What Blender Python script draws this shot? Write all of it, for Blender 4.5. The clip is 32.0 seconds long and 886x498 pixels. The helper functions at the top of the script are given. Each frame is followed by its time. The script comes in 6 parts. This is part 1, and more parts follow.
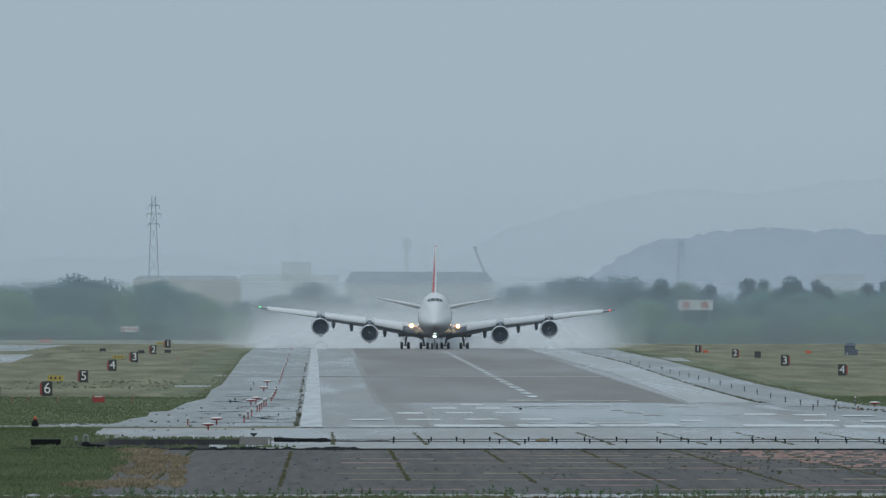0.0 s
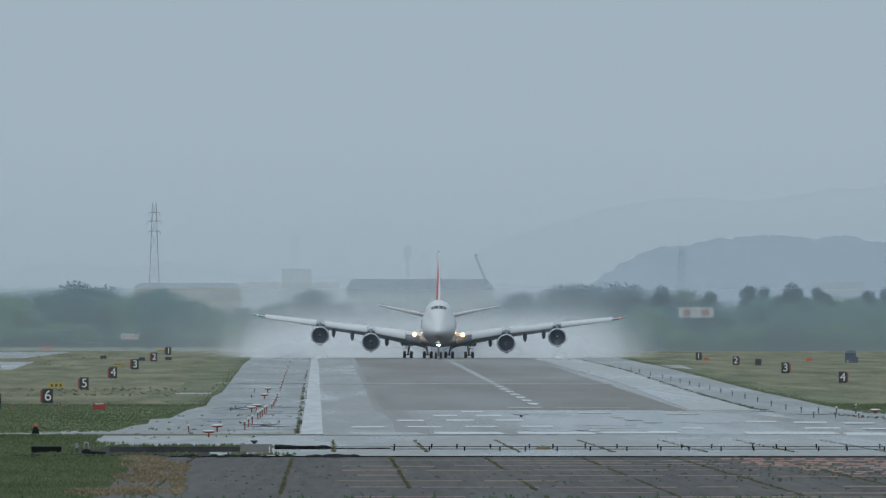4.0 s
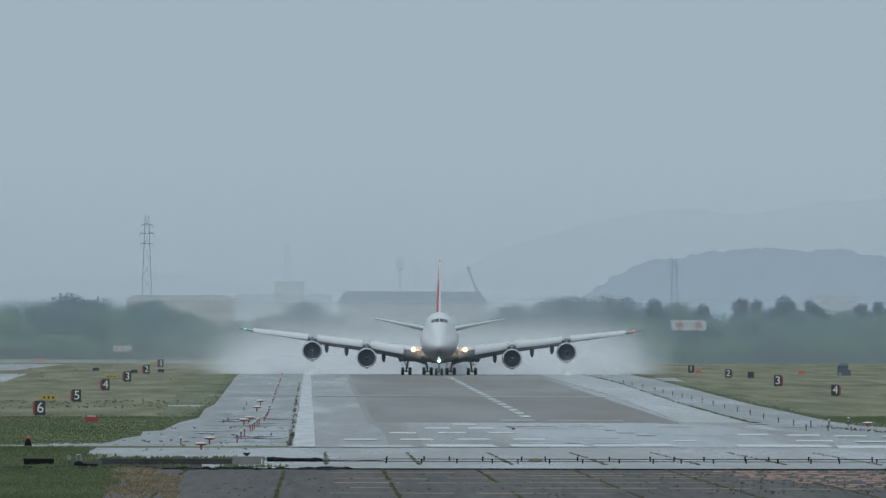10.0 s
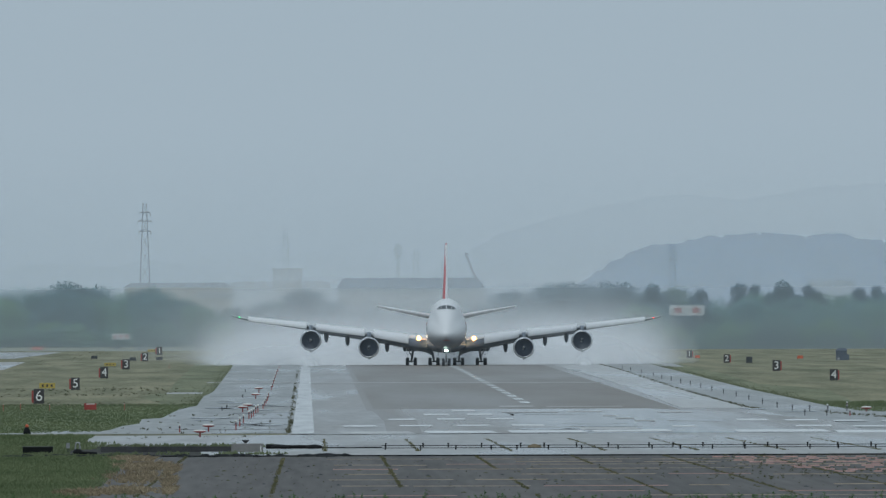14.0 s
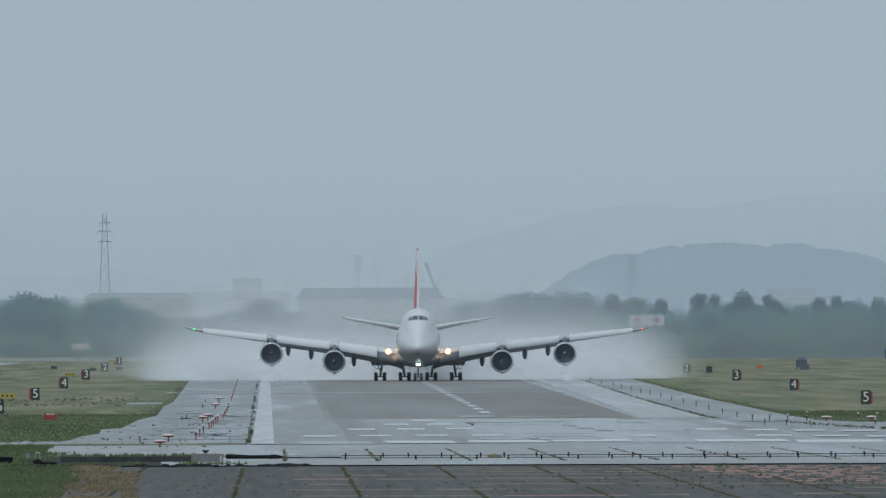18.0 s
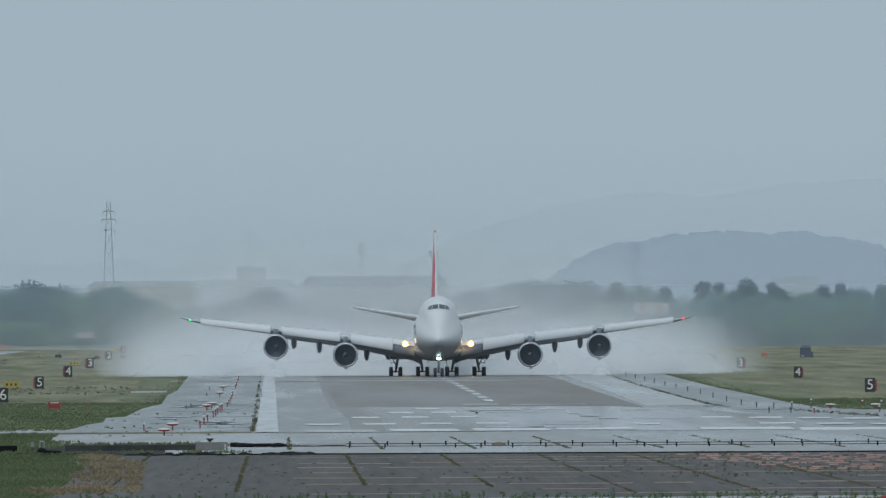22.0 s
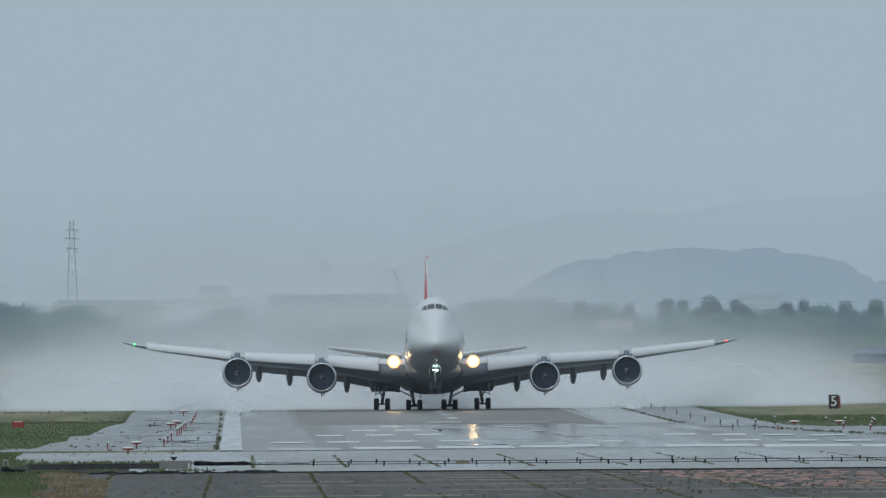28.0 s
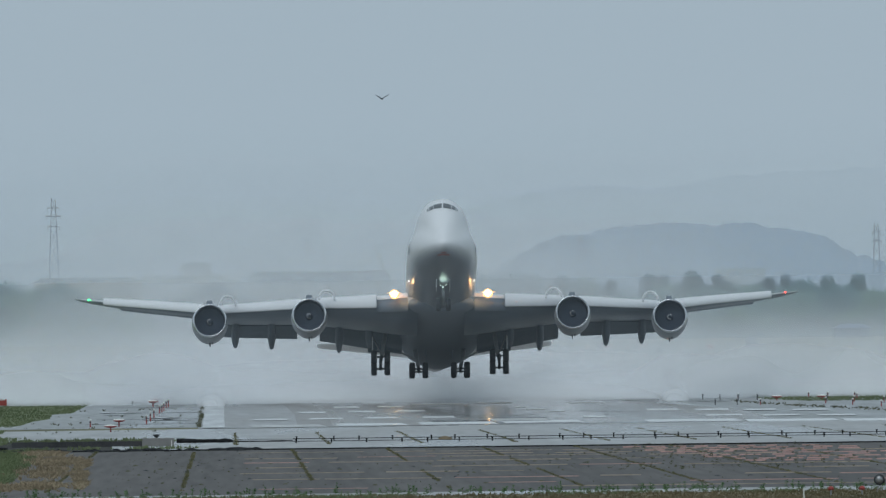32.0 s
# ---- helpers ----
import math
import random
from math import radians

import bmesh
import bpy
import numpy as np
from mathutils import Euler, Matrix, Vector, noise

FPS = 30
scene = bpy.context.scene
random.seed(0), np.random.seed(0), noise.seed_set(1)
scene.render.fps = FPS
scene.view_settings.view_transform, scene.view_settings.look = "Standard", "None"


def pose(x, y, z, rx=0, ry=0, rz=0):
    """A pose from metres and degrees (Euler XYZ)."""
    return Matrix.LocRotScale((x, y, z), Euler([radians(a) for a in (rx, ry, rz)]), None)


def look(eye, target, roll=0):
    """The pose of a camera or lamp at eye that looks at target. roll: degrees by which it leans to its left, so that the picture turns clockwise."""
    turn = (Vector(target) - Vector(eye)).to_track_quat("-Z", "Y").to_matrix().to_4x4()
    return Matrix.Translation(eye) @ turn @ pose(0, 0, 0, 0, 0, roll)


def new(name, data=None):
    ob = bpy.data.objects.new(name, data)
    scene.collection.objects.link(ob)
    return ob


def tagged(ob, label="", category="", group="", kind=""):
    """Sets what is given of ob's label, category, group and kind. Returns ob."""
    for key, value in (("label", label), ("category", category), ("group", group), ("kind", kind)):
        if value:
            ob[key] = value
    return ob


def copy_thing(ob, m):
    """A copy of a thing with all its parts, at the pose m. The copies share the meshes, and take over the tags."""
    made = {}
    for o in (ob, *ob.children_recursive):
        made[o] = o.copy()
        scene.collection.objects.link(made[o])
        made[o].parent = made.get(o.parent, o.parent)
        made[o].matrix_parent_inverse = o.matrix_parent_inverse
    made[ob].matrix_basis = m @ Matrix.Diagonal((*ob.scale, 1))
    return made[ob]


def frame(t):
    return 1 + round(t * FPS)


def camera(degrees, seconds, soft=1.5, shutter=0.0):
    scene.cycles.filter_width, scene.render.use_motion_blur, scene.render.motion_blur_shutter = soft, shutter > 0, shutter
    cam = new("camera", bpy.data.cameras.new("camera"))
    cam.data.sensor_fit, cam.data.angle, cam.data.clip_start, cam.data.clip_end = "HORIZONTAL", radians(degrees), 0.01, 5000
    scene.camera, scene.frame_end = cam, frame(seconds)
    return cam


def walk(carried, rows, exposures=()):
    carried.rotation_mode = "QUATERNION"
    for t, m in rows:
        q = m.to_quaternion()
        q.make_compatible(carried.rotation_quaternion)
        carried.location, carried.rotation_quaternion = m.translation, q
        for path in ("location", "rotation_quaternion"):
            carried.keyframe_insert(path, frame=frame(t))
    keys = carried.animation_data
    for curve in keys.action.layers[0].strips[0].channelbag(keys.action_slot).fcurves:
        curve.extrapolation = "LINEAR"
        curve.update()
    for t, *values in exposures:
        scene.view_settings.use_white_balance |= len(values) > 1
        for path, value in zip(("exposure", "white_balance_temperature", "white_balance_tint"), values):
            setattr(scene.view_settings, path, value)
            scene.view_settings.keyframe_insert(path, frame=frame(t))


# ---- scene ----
# ---------------------------------------------------------------- camera
EYE = (0.0, 0.0, 10.48)
cam = camera(2.7637, 32.0, soft=1.35)
AIM = [  # seconds, aim at 1000 m across and up, roll
    (0.0, 6.431, 2.409, 0.013),    (0.5, 6.223, 2.586, 0.014),    (1.0, 6.457, 3.055, 0.068),
    (1.5, 6.524, 2.785, 0.023),    (2.0, 6.572, 2.406, 0.026),    (2.5, 6.433, 2.537, -0.002),
    (3.0, 6.707, 2.523, -0.040),    (3.5, 6.153, 2.692, 0.011),    (5.5, 6.879, 3.001, 0.042),
    (6.0, 6.840, 3.764, 0.061),    (6.5, 7.000, 4.266, 0.111),    (7.0, 7.196, 4.316, 0.132),
    (7.5, 7.239, 4.371, 0.176),    (8.0, 7.053, 4.496, 0.160),    (8.5, 7.002, 4.264, 0.174),
    (9.0, 6.966, 3.615, 0.140),    (9.5, 6.830, 3.447, 0.142),    (10.0, 6.799, 3.490, 0.085),
    (10.5, 6.456, 3.265, 0.031),    (11.0, 6.656, 3.213, -0.004),    (11.5, 6.750, 2.335, -0.031),
    (12.0, 6.974, 2.695, -0.074),    (12.5, 6.799, 2.783, -0.111),    (13.0, 6.767, 2.640, -0.150),
    (13.5, 6.757, 2.810, -0.179),    (14.0, 6.908, 2.747, -0.184),    (14.5, 7.231, 2.507, -0.213),
    (16.5, 8.669, 3.133, -0.200),    (17.0, 9.224, 3.422, -0.212),    (17.5, 9.189, 3.418, -0.209),
    (18.0, 9.096, 3.280, -0.223),    (18.5, 9.249, 3.015, -0.266),    (19.0, 9.012, 3.440, -0.274),
    (19.5, 9.036, 3.217, -0.273),    (20.0, 9.206, 3.216, -0.292),    (20.5, 8.972, 3.115, -0.286),
    (21.0, 9.109, 3.350, -0.277),    (21.5, 9.146, 3.164, -0.281),    (22.0, 8.875, 2.635, -0.290),
    (22.5, 8.948, 3.068, -0.287),    (23.0, 9.226, 2.734, -0.281),    (23.5, 8.780, 2.476, -0.324),
    (24.0, 8.822, 2.408, -0.316),    (24.5, 9.245, 2.590, -0.356),    (25.0, 9.819, 2.552, -0.409),
    (25.5, 9.928, 2.591, -0.421),    (27.5, 10.846, 4.049, -0.449),    (28.0, 10.878, 3.593, -0.445),
    (28.5, 11.177, 3.172, -0.474),    (29.0, 12.106, 2.972, -0.505),    (29.5, 12.303, 2.896, -0.555),
    (30.0, 12.096, 2.956, -0.535),    (30.5, 11.647, 1.311, -0.543),    (31.0, 11.742, 1.274, -0.557),
    (31.5, 11.793, 1.574, -0.655),    (32.0, 11.860, 2.290, -0.704),]

walk(cam, [(t, look(EYE, (x, 1000.0, EYE[2] + z), roll)) for t, x, z, roll in AIM])

# ---------------------------------------------------------------- light
SUN_ELEVATION, SUN_TURN = radians(52), radians(205)
world = bpy.data.worlds.new("overcast")
scene.world = world
scene.cycles.transparent_max_bounces = 48
world.use_nodes = True
wt = world.node_tree
wt.nodes.clear()
sky = wt.nodes.new("ShaderNodeTexSky")
sky.sky_type, sky.sun_disc = "NISHITA", False
sky.sun_elevation, sky.sun_rotation = SUN_ELEVATION, SUN_TURN
sky.air_density, sky.dust_density, sky.ozone_density = 1.0, 4.0, 1.0
clear_sky = wt.nodes.new("ShaderNodeBackground")
clear_sky.inputs["Strength"].default_value = 0.05
cloud = wt.nodes.new("ShaderNodeBackground")
cloud.inputs["Color"].default_value = (0.363, 0.453, 0.527, 1)
cloud.inputs["Strength"].default_value = 1.0
blend = wt.nodes.new("ShaderNodeMixShader")
blend.inputs[0].default_value = 0.99
wo = wt.nodes.new("ShaderNodeOutputWorld")
wt.links.new(sky.outputs[0], clear_sky.inputs["Color"])
wt.links.new(clear_sky.outputs[0], blend.inputs[1])
wt.links.new(cloud.outputs[0], blend.inputs[2])
wt.links.new(blend.outputs[0], wo.inputs[0])

sun_data = bpy.data.lights.new("sun", "SUN")
sun_data.energy, sun_data.angle, sun_data.color = 0.9, radians(40), (0.94, 0.98, 1.0)
sun = new("sun", sun_data)
sun.matrix_world = look((-200, -400, 600), (0, 0, 0))


# ---------------------------------------------------------------- materials
def mat(name, color, rough=0.6, metal=0.0, vary=0.15, scale=1.0, bump=0.0, stretch=(1, 1, 1), spec=0.5,
        glow=0.0, clear=0.0, tint=None, island=False, coat=0.0):
    """A grained surface: two sizes of noise vary its colour and gloss. clear: the share of light that passes; far-off
    things use it for haze.
    """
    m = bpy.data.materials.new(name)
    m.use_nodes = True
    nt = m.node_tree
    p = nt.nodes["Principled BSDF"]
    p.inputs["Roughness"].default_value = rough
    p.inputs["Metallic"].default_value = metal
    p.inputs["Specular IOR Level"].default_value = spec
    p.inputs["Coat Weight"].default_value = coat
    tc = nt.nodes.new("ShaderNodeTexCoord")
    mp = nt.nodes.new("ShaderNodeMapping")
    mp.inputs["Scale"].default_value = [s * scale for s in stretch]
    nt.links.new(tc.outputs["Object"], mp.inputs[0])
    coarse = nt.nodes.new("ShaderNodeTexNoise")
    coarse.inputs["Scale"].default_value, coarse.inputs["Detail"].default_value = 0.35, 4
    fine = nt.nodes.new("ShaderNodeTexNoise")
    fine.inputs["Scale"].default_value, fine.inputs["Detail"].default_value = 4.0, 5
    add = nt.nodes.new("ShaderNodeMath")
    add.operation = "MULTIPLY_ADD"
    add.inputs[1].default_value = 0.6
    nt.links.new(mp.outputs[0], coarse.inputs[0])
    nt.links.new(mp.outputs[0], fine.inputs[0])
    nt.links.new(coarse.outputs[0], add.inputs[0])
    half = nt.nodes.new("ShaderNodeMath")
    half.operation = "MULTIPLY"
    half.inputs[1].default_value = 0.4
    nt.links.new(fine.outputs[0], half.inputs[0])
    nt.links.new(half.outputs[0], add.inputs[2])
    ramp = nt.nodes.new("ShaderNodeValToRGB")
    ramp.color_ramp.elements[0].position, ramp.color_ramp.elements[1].position = 0.3, 0.7
    low = [c * (1 - vary) for c in color]
    high = [min(1, c * (1 + vary)) for c in (tint or color)]
    ramp.color_ramp.elements[0].color = (*low, 1)
    ramp.color_ramp.elements[1].color = (*high, 1)
    nt.links.new(add.outputs[0], ramp.inputs[0])
    out_color = ramp.outputs[0]
    if island:
        geo = nt.nodes.new("ShaderNodeNewGeometry")
        hsv = nt.nodes.new("ShaderNodeHueSaturation")
        rng = nt.nodes.new("ShaderNodeMapRange")
        rng.inputs[3].default_value, rng.inputs[4].default_value = 0.88, 1.12
        nt.links.new(geo.outputs["Random Per Island"], rng.inputs[0])
        nt.links.new(rng.outputs[0], hsv.inputs["Value"])
        nt.links.new(out_color, hsv.inputs["Color"])
        out_color = hsv.outputs[0]
    nt.links.new(out_color, p.inputs["Base Color"])
    if glow:
        p.inputs["Emission Color"].default_value = (*color, 1)
        p.inputs["Emission Strength"].default_value = glow
    if bump:
        b = nt.nodes.new("ShaderNodeBump")
        b.inputs["Strength"].default_value, b.inputs["Distance"].default_value = bump, 0.02
        nt.links.new(add.outputs[0], b.inputs["Height"])
        nt.links.new(b.outputs[0], p.inputs["Normal"])
    if clear:
        tr = nt.nodes.new("ShaderNodeBsdfTransparent")
        mx = nt.nodes.new("ShaderNodeMixShader")
        mx.inputs[0].default_value = clear
        nt.links.new(p.outputs[0], mx.inputs[1])
        nt.links.new(tr.outputs[0], mx.inputs[2])
        nt.links.new(mx.outputs[0], nt.nodes["Material Output"].inputs[0])
    return m


def leaf(name, color, vary, scale, tint=None, spread=0.1, thin=0.45, each=0.0):
    """Leaves and blades: part of the light comes through them. each: how far one plant differs from the next."""
    m = mat(name, color, 0.6, vary=vary, scale=scale, stretch=(1, 0.3, 1), tint=tint, spec=0.25, island=True)
    nt = m.node_tree
    rng = [n for n in nt.nodes if n.bl_idname == "ShaderNodeMapRange"][0]
    rng.inputs[3].default_value, rng.inputs[4].default_value = 1 - spread, 1 + spread
    p = nt.nodes["Principled BSDF"]
    if each:
        info = nt.nodes.new("ShaderNodeObjectInfo")
        tone = nt.nodes.new("ShaderNodeValToRGB")
        for k, c in enumerate(((1 - each, 1 - each, 1 - 0.6 * each, 1), (1 + each, 1 + 0.9 * each, 1 - 0.5 * each, 1))):
            tone.color_ramp.elements[k].color = c
        mid = tone.color_ramp.elements.new(0.5)
        mid.color = (1 - 0.4 * each, 1.0, 1 + 0.3 * each, 1)
        mul = nt.nodes.new("ShaderNodeVectorMath")
        mul.operation = "MULTIPLY"
        nt.links.new(info.outputs["Random"], tone.inputs[0])
        nt.links.new(p.inputs["Base Color"].links[0].from_socket, mul.inputs[0])
        nt.links.new(tone.outputs[0], mul.inputs[1])
        nt.links.new(mul.outputs[0], p.inputs["Base Color"])
    t = nt.nodes.new("ShaderNodeBsdfTranslucent")
    mx = nt.nodes.new("ShaderNodeMixShader")
    mx.inputs[0].default_value = thin
    nt.links.new(p.inputs["Base Color"].links[0].from_socket, t.inputs[0])
    nt.links.new(p.outputs[0], mx.inputs[1])
    nt.links.new(t.outputs[0], mx.inputs[2])
    nt.links.new(mx.outputs[0], nt.nodes["Material Output"].inputs[0])
    return m


def wet(name, color, rough_low, rough_high, scale, stretch, vary=0.12, tint=None, spec=0.5):
    """Wet pavement: puddled patches are smooth, the rest is rough."""
    m = mat(name, color, 0.5, vary=vary, scale=scale, stretch=stretch, tint=tint, spec=spec)
    nt = m.node_tree
    p = nt.nodes["Principled BSDF"]
    ramp = nt.nodes.new("ShaderNodeMapRange")
    ramp.inputs[1].default_value, ramp.inputs[2].default_value = 0.38, 0.62
    ramp.inputs[3].default_value, ramp.inputs[4].default_value = rough_low, rough_high
    src = [n for n in nt.nodes if n.bl_idname == "ShaderNodeTexNoise"][0]
    nt.links.new(src.outputs[0], ramp.inputs[0])
    nt.links.new(ramp.outputs[0], p.inputs["Roughness"])
    return m


M_GRASS = mat("grass_ground", (0.158, 0.178, 0.106), 0.9, vary=0.42, scale=0.5, stretch=(1, 0.05, 1), spec=0.05, tint=(0.245, 0.228, 0.152))
M_TURF = mat("green_turf", (0.130, 0.170, 0.088), 0.9, vary=0.3, scale=0.4, stretch=(1, 0.10, 1), spec=0.1, tint=(0.175, 0.195, 0.115))
M_RIM = mat("half_green_turf", (0.152, 0.180, 0.102), 0.9, vary=0.4, scale=0.5, stretch=(1, 0.06, 1), spec=0.1, tint=(0.20, 0.205, 0.13))
M_SOIL = mat("brown_turf", (0.15, 0.145, 0.082), 0.9, vary=0.3, scale=0.4, stretch=(1, 0.2, 1), spec=0.1, tint=(0.19, 0.15, 0.095))
M_BLADE_GREEN = leaf("grass_green", (0.14, 0.19, 0.09), 0.25, 0.2, (0.185, 0.215, 0.115))
M_BLADE_RIM = leaf("rim_grass", (0.165, 0.195, 0.11), 0.25, 0.1, (0.205, 0.215, 0.13), 0.15)
M_BLADE_DRY = leaf("grass_dry", (0.26, 0.20, 0.13), 0.25, 0.3, (0.36, 0.29, 0.19), 0.2)
M_WEED = leaf("weed_leaves", (0.10, 0.18, 0.065), 0.25, 1.0, None, 0.25)
M_LIGHT = wet("concrete_wet", (0.30, 0.30, 0.295), 0.15, 0.6, 0.3, (1, 0.04, 1), 0.38)
M_SHOULDER = wet("shoulder_concrete", (0.28, 0.29, 0.287), 0.22, 0.65, 0.3, (1, 0.05, 1), 0.5)
M_ASPHALT = wet("runway_asphalt", (0.192, 0.172, 0.152), 0.34, 0.55, 0.14, (1, 0.04, 1), 0.2)
M_OLD = wet("old_pavement", (0.128, 0.123, 0.118), 0.75, 0.95, 0.35, (1, 0.02, 1), 0.45, None, 0.12)
M_END = wet("runway_end_pavement", (0.200, 0.182, 0.163), 0.07, 0.45, 0.12, (1, 0.02, 1), 0.28, None, 0.36)
M_PUDDLE = wet("puddle_water", (0.10, 0.10, 0.10), 0.03, 0.2, 0.3, (1, 0.05, 1), 0.2)
M_BLEND = wet("runway_margin", (0.268, 0.258, 0.248), 0.25, 0.6, 0.1, (1, 0.02, 1), 0.2)
M_APRON = wet("apron_concrete", (0.335, 0.335, 0.328), 0.2, 0.6, 0.3, (1, 0.06, 1), 0.34)
M_PAINT = mat("white_paint", (0.72, 0.73, 0.72), 0.24, vary=0.15, scale=0.3, stretch=(1, 0.1, 1))
M_BAND = wet("runway_edge_band", (0.42, 0.425, 0.42), 0.16, 0.5, 0.25, (1, 0.03, 1), 0.25)
M_EDGE = mat("edge_line_paint", (0.54, 0.545, 0.54), 0.25, vary=0.38, scale=1.4, stretch=(1, 0.06, 1))
M_PAINT_WORN = mat("worn_paint", (0.50, 0.50, 0.49), 0.45, vary=0.2, scale=0.5, stretch=(2, 0.01, 1))
M_BLUE = mat("blue_sheet_roof", (0.12, 0.17, 0.26), 0.5, vary=0.15, scale=0.5)
M_PINK = mat("faded_red_paint", (0.62, 0.38, 0.34), 0.6, vary=0.3, scale=0.5)
M_CREAM = mat("faded_white_paint", (0.47, 0.38, 0.30), 0.6, vary=0.3, scale=0.5)
M_BLACK = mat("black_rubber", (0.012, 0.013, 0.014), 0.8, spec=0.15, vary=0.3, scale=2)
M_DARK = mat("dark_steel", (0.05, 0.055, 0.06), 0.5, 0.3, vary=0.2, scale=2)
M_STEEL = mat("grey_steel", (0.35, 0.36, 0.37), 0.4, 0.6, vary=0.15, scale=2)
M_SKIN = mat("white_aircraft_paint", (0.78, 0.79, 0.80), 0.28, vary=0.05, scale=0.5, coat=0.2)
# white cowl greyed all over, its lower shade put into the colour
M_NACELLE = mat("nacelle_paint_shaded", (0.34, 0.36, 0.39), 0.35, vary=0.06, scale=0.8)
# grey paint, darkened for belly shade and blued for haze
M_BELLY = mat("grey_aircraft_paint", (0.185, 0.212, 0.248), 0.6, vary=0.08, scale=0.5)
M_CHIN = mat("dull_red_paint", (0.30, 0.13, 0.13), 0.5, vary=0.1, scale=0.5)
M_RED = mat("red_tail_paint", (0.55, 0.04, 0.05), 0.35, vary=0.08, scale=0.5)
# dark and bluish: underside shade and haze put into the colour
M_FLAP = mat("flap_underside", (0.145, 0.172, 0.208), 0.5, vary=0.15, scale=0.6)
M_LIP = mat("bare_metal_lip", (0.72, 0.73, 0.75), 0.22, 0.9, vary=0.05, scale=1)
# dark blue, raised to put haze into the fan and inlet
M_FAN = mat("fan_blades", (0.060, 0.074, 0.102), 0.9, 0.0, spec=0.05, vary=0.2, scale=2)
M_GLASS = mat("cockpit_glass", (0.08, 0.09, 0.10), 0.08, vary=0.1, scale=1, spec=0.8)
# tyre black raised and blued, with haze in the colour
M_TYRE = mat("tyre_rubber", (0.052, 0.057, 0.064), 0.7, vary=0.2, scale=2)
M_WHITE_LAMP = mat("landing_lamp", (1.0, 0.93, 0.80), 0.3, vary=0.0, glow=3)
M_WARM_LAMP = mat("wing_root_lamp", (1.0, 0.66, 0.30), 0.3, vary=0.0, glow=22)
# glow of the rings that imitate the landing lights' bloom
M_LAMP_BLOOM = mat("lamp_bloom_outer", (1.0, 0.60, 0.27), 0.25, vary=0.0, glow=1.15)
M_BLOOM_MID = mat("lamp_bloom_inner", (1.0, 0.76, 0.46), 0.25, vary=0.0, glow=2.0)
M_TAXI_LAMP = mat("nose_lamp", (0.75, 1.0, 0.88), 0.3, vary=0.0, glow=9)
M_GREEN_LAMP = mat("green_lamp", (0.05, 1.0, 0.25), 0.3, vary=0.0, glow=4)
M_RED_LAMP = mat("red_lamp", (1.0, 0.06, 0.04), 0.3, vary=0.0, glow=4)
# black raised a little, haze put into the board colour
M_SIGN = mat("sign_black", (0.042, 0.037, 0.037), 0.5, vary=0.2, scale=2)
M_SIGN_RED = mat("sign_red_edge", (0.36, 0.055, 0.045), 0.5, vary=0.2, scale=2)
M_SIGN_WHITE = mat("sign_white", (0.80, 0.80, 0.76), 0.5, vary=0.05, scale=2)
M_YELLOW = mat("sign_yellow", (0.50, 0.37, 0.07), 0.5, vary=0.15, scale=2)
M_ORANGE = mat("orange_plastic", (0.62, 0.12, 0.05), 0.5, vary=0.15, scale=2)
M_STAKE = mat("faded_orange_wood", (0.40, 0.15, 0.10), 0.7, vary=0.2, scale=2)
M_HUT = mat("blue_grey_sheet", (0.085, 0.105, 0.135), 0.6, vary=0.25, scale=1)
M_BED = mat("dark_wet_soil", (0.052, 0.052, 0.046), 0.9, vary=0.4, scale=0.8, stretch=(1, 0.3, 1), spec=0.15)
# bush green made pale and bluish, with haze in the colour
M_BUSH = leaf("hazed_bush_leaves", (0.16, 0.28, 0.23), 0.25, 0.3, (0.22, 0.34, 0.24), 0.35, 0.4, 0.28)
M_VAPOUR = mat("white_vapour", (0.9, 0.92, 0.94), 0.9, vary=0.05, clear=0.15)
M_TRUNK = mat("bark", (0.10, 0.085, 0.07), 0.9, vary=0.25, scale=1)
# leaves and needles paler and bluer than foliage, haze painted in
M_LEAF = leaf("hazed_leaves", (0.16, 0.285, 0.315), 0.25, 0.3, (0.225, 0.355, 0.32), 0.35, 0.4, 0.32)
M_LEAF_FAR = leaf("hazed_far_leaves", (0.24, 0.33, 0.36), 0.15, 0.2, None, 0.2, 0.45, 0.2)
M_PINE = leaf("hazed_pine_needles", (0.14, 0.23, 0.28), 0.15, 0.3, None, 0.25, 0.4, 0.15)
# blue tint and see-through share put haze into the hills
M_HILL = mat("hazed_wooded_hill", (0.13, 0.22, 0.36), 0.9, vary=0.35, scale=0.25, clear=0.60)
M_FAR_HILL = mat("hazed_far_hill", (0.15, 0.20, 0.25), 0.9, vary=0.1, scale=0.02, clear=0.95)
# lattices and jib bluish and see-through, standing in for haze
M_LATTICE = mat("galvanised_lattice", (0.17, 0.21, 0.26), 0.6, vary=0.15, clear=0.55)
M_JIB = mat("painted_jib", (0.17, 0.21, 0.26), 0.6, vary=0.15, clear=0.78)
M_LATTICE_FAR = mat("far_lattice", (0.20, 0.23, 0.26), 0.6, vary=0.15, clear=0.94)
M_WEED_DULL = leaf("dull_weeds", (0.11, 0.12, 0.07), 0.25, 0.4, (0.15, 0.145, 0.09), 0.2)
M_BLADE_BROWN = leaf("brown_grass", (0.15, 0.15, 0.078), 0.28, 0.3, (0.215, 0.165, 0.10), 0.2)
M_JOINT = leaf("joint_weed_leaves", (0.135, 0.155, 0.075), 0.3, 0.6, (0.19, 0.165, 0.09), 0.25)
M_POST = mat("weathered_post", (0.13, 0.13, 0.135), 0.6, vary=0.2, scale=2)
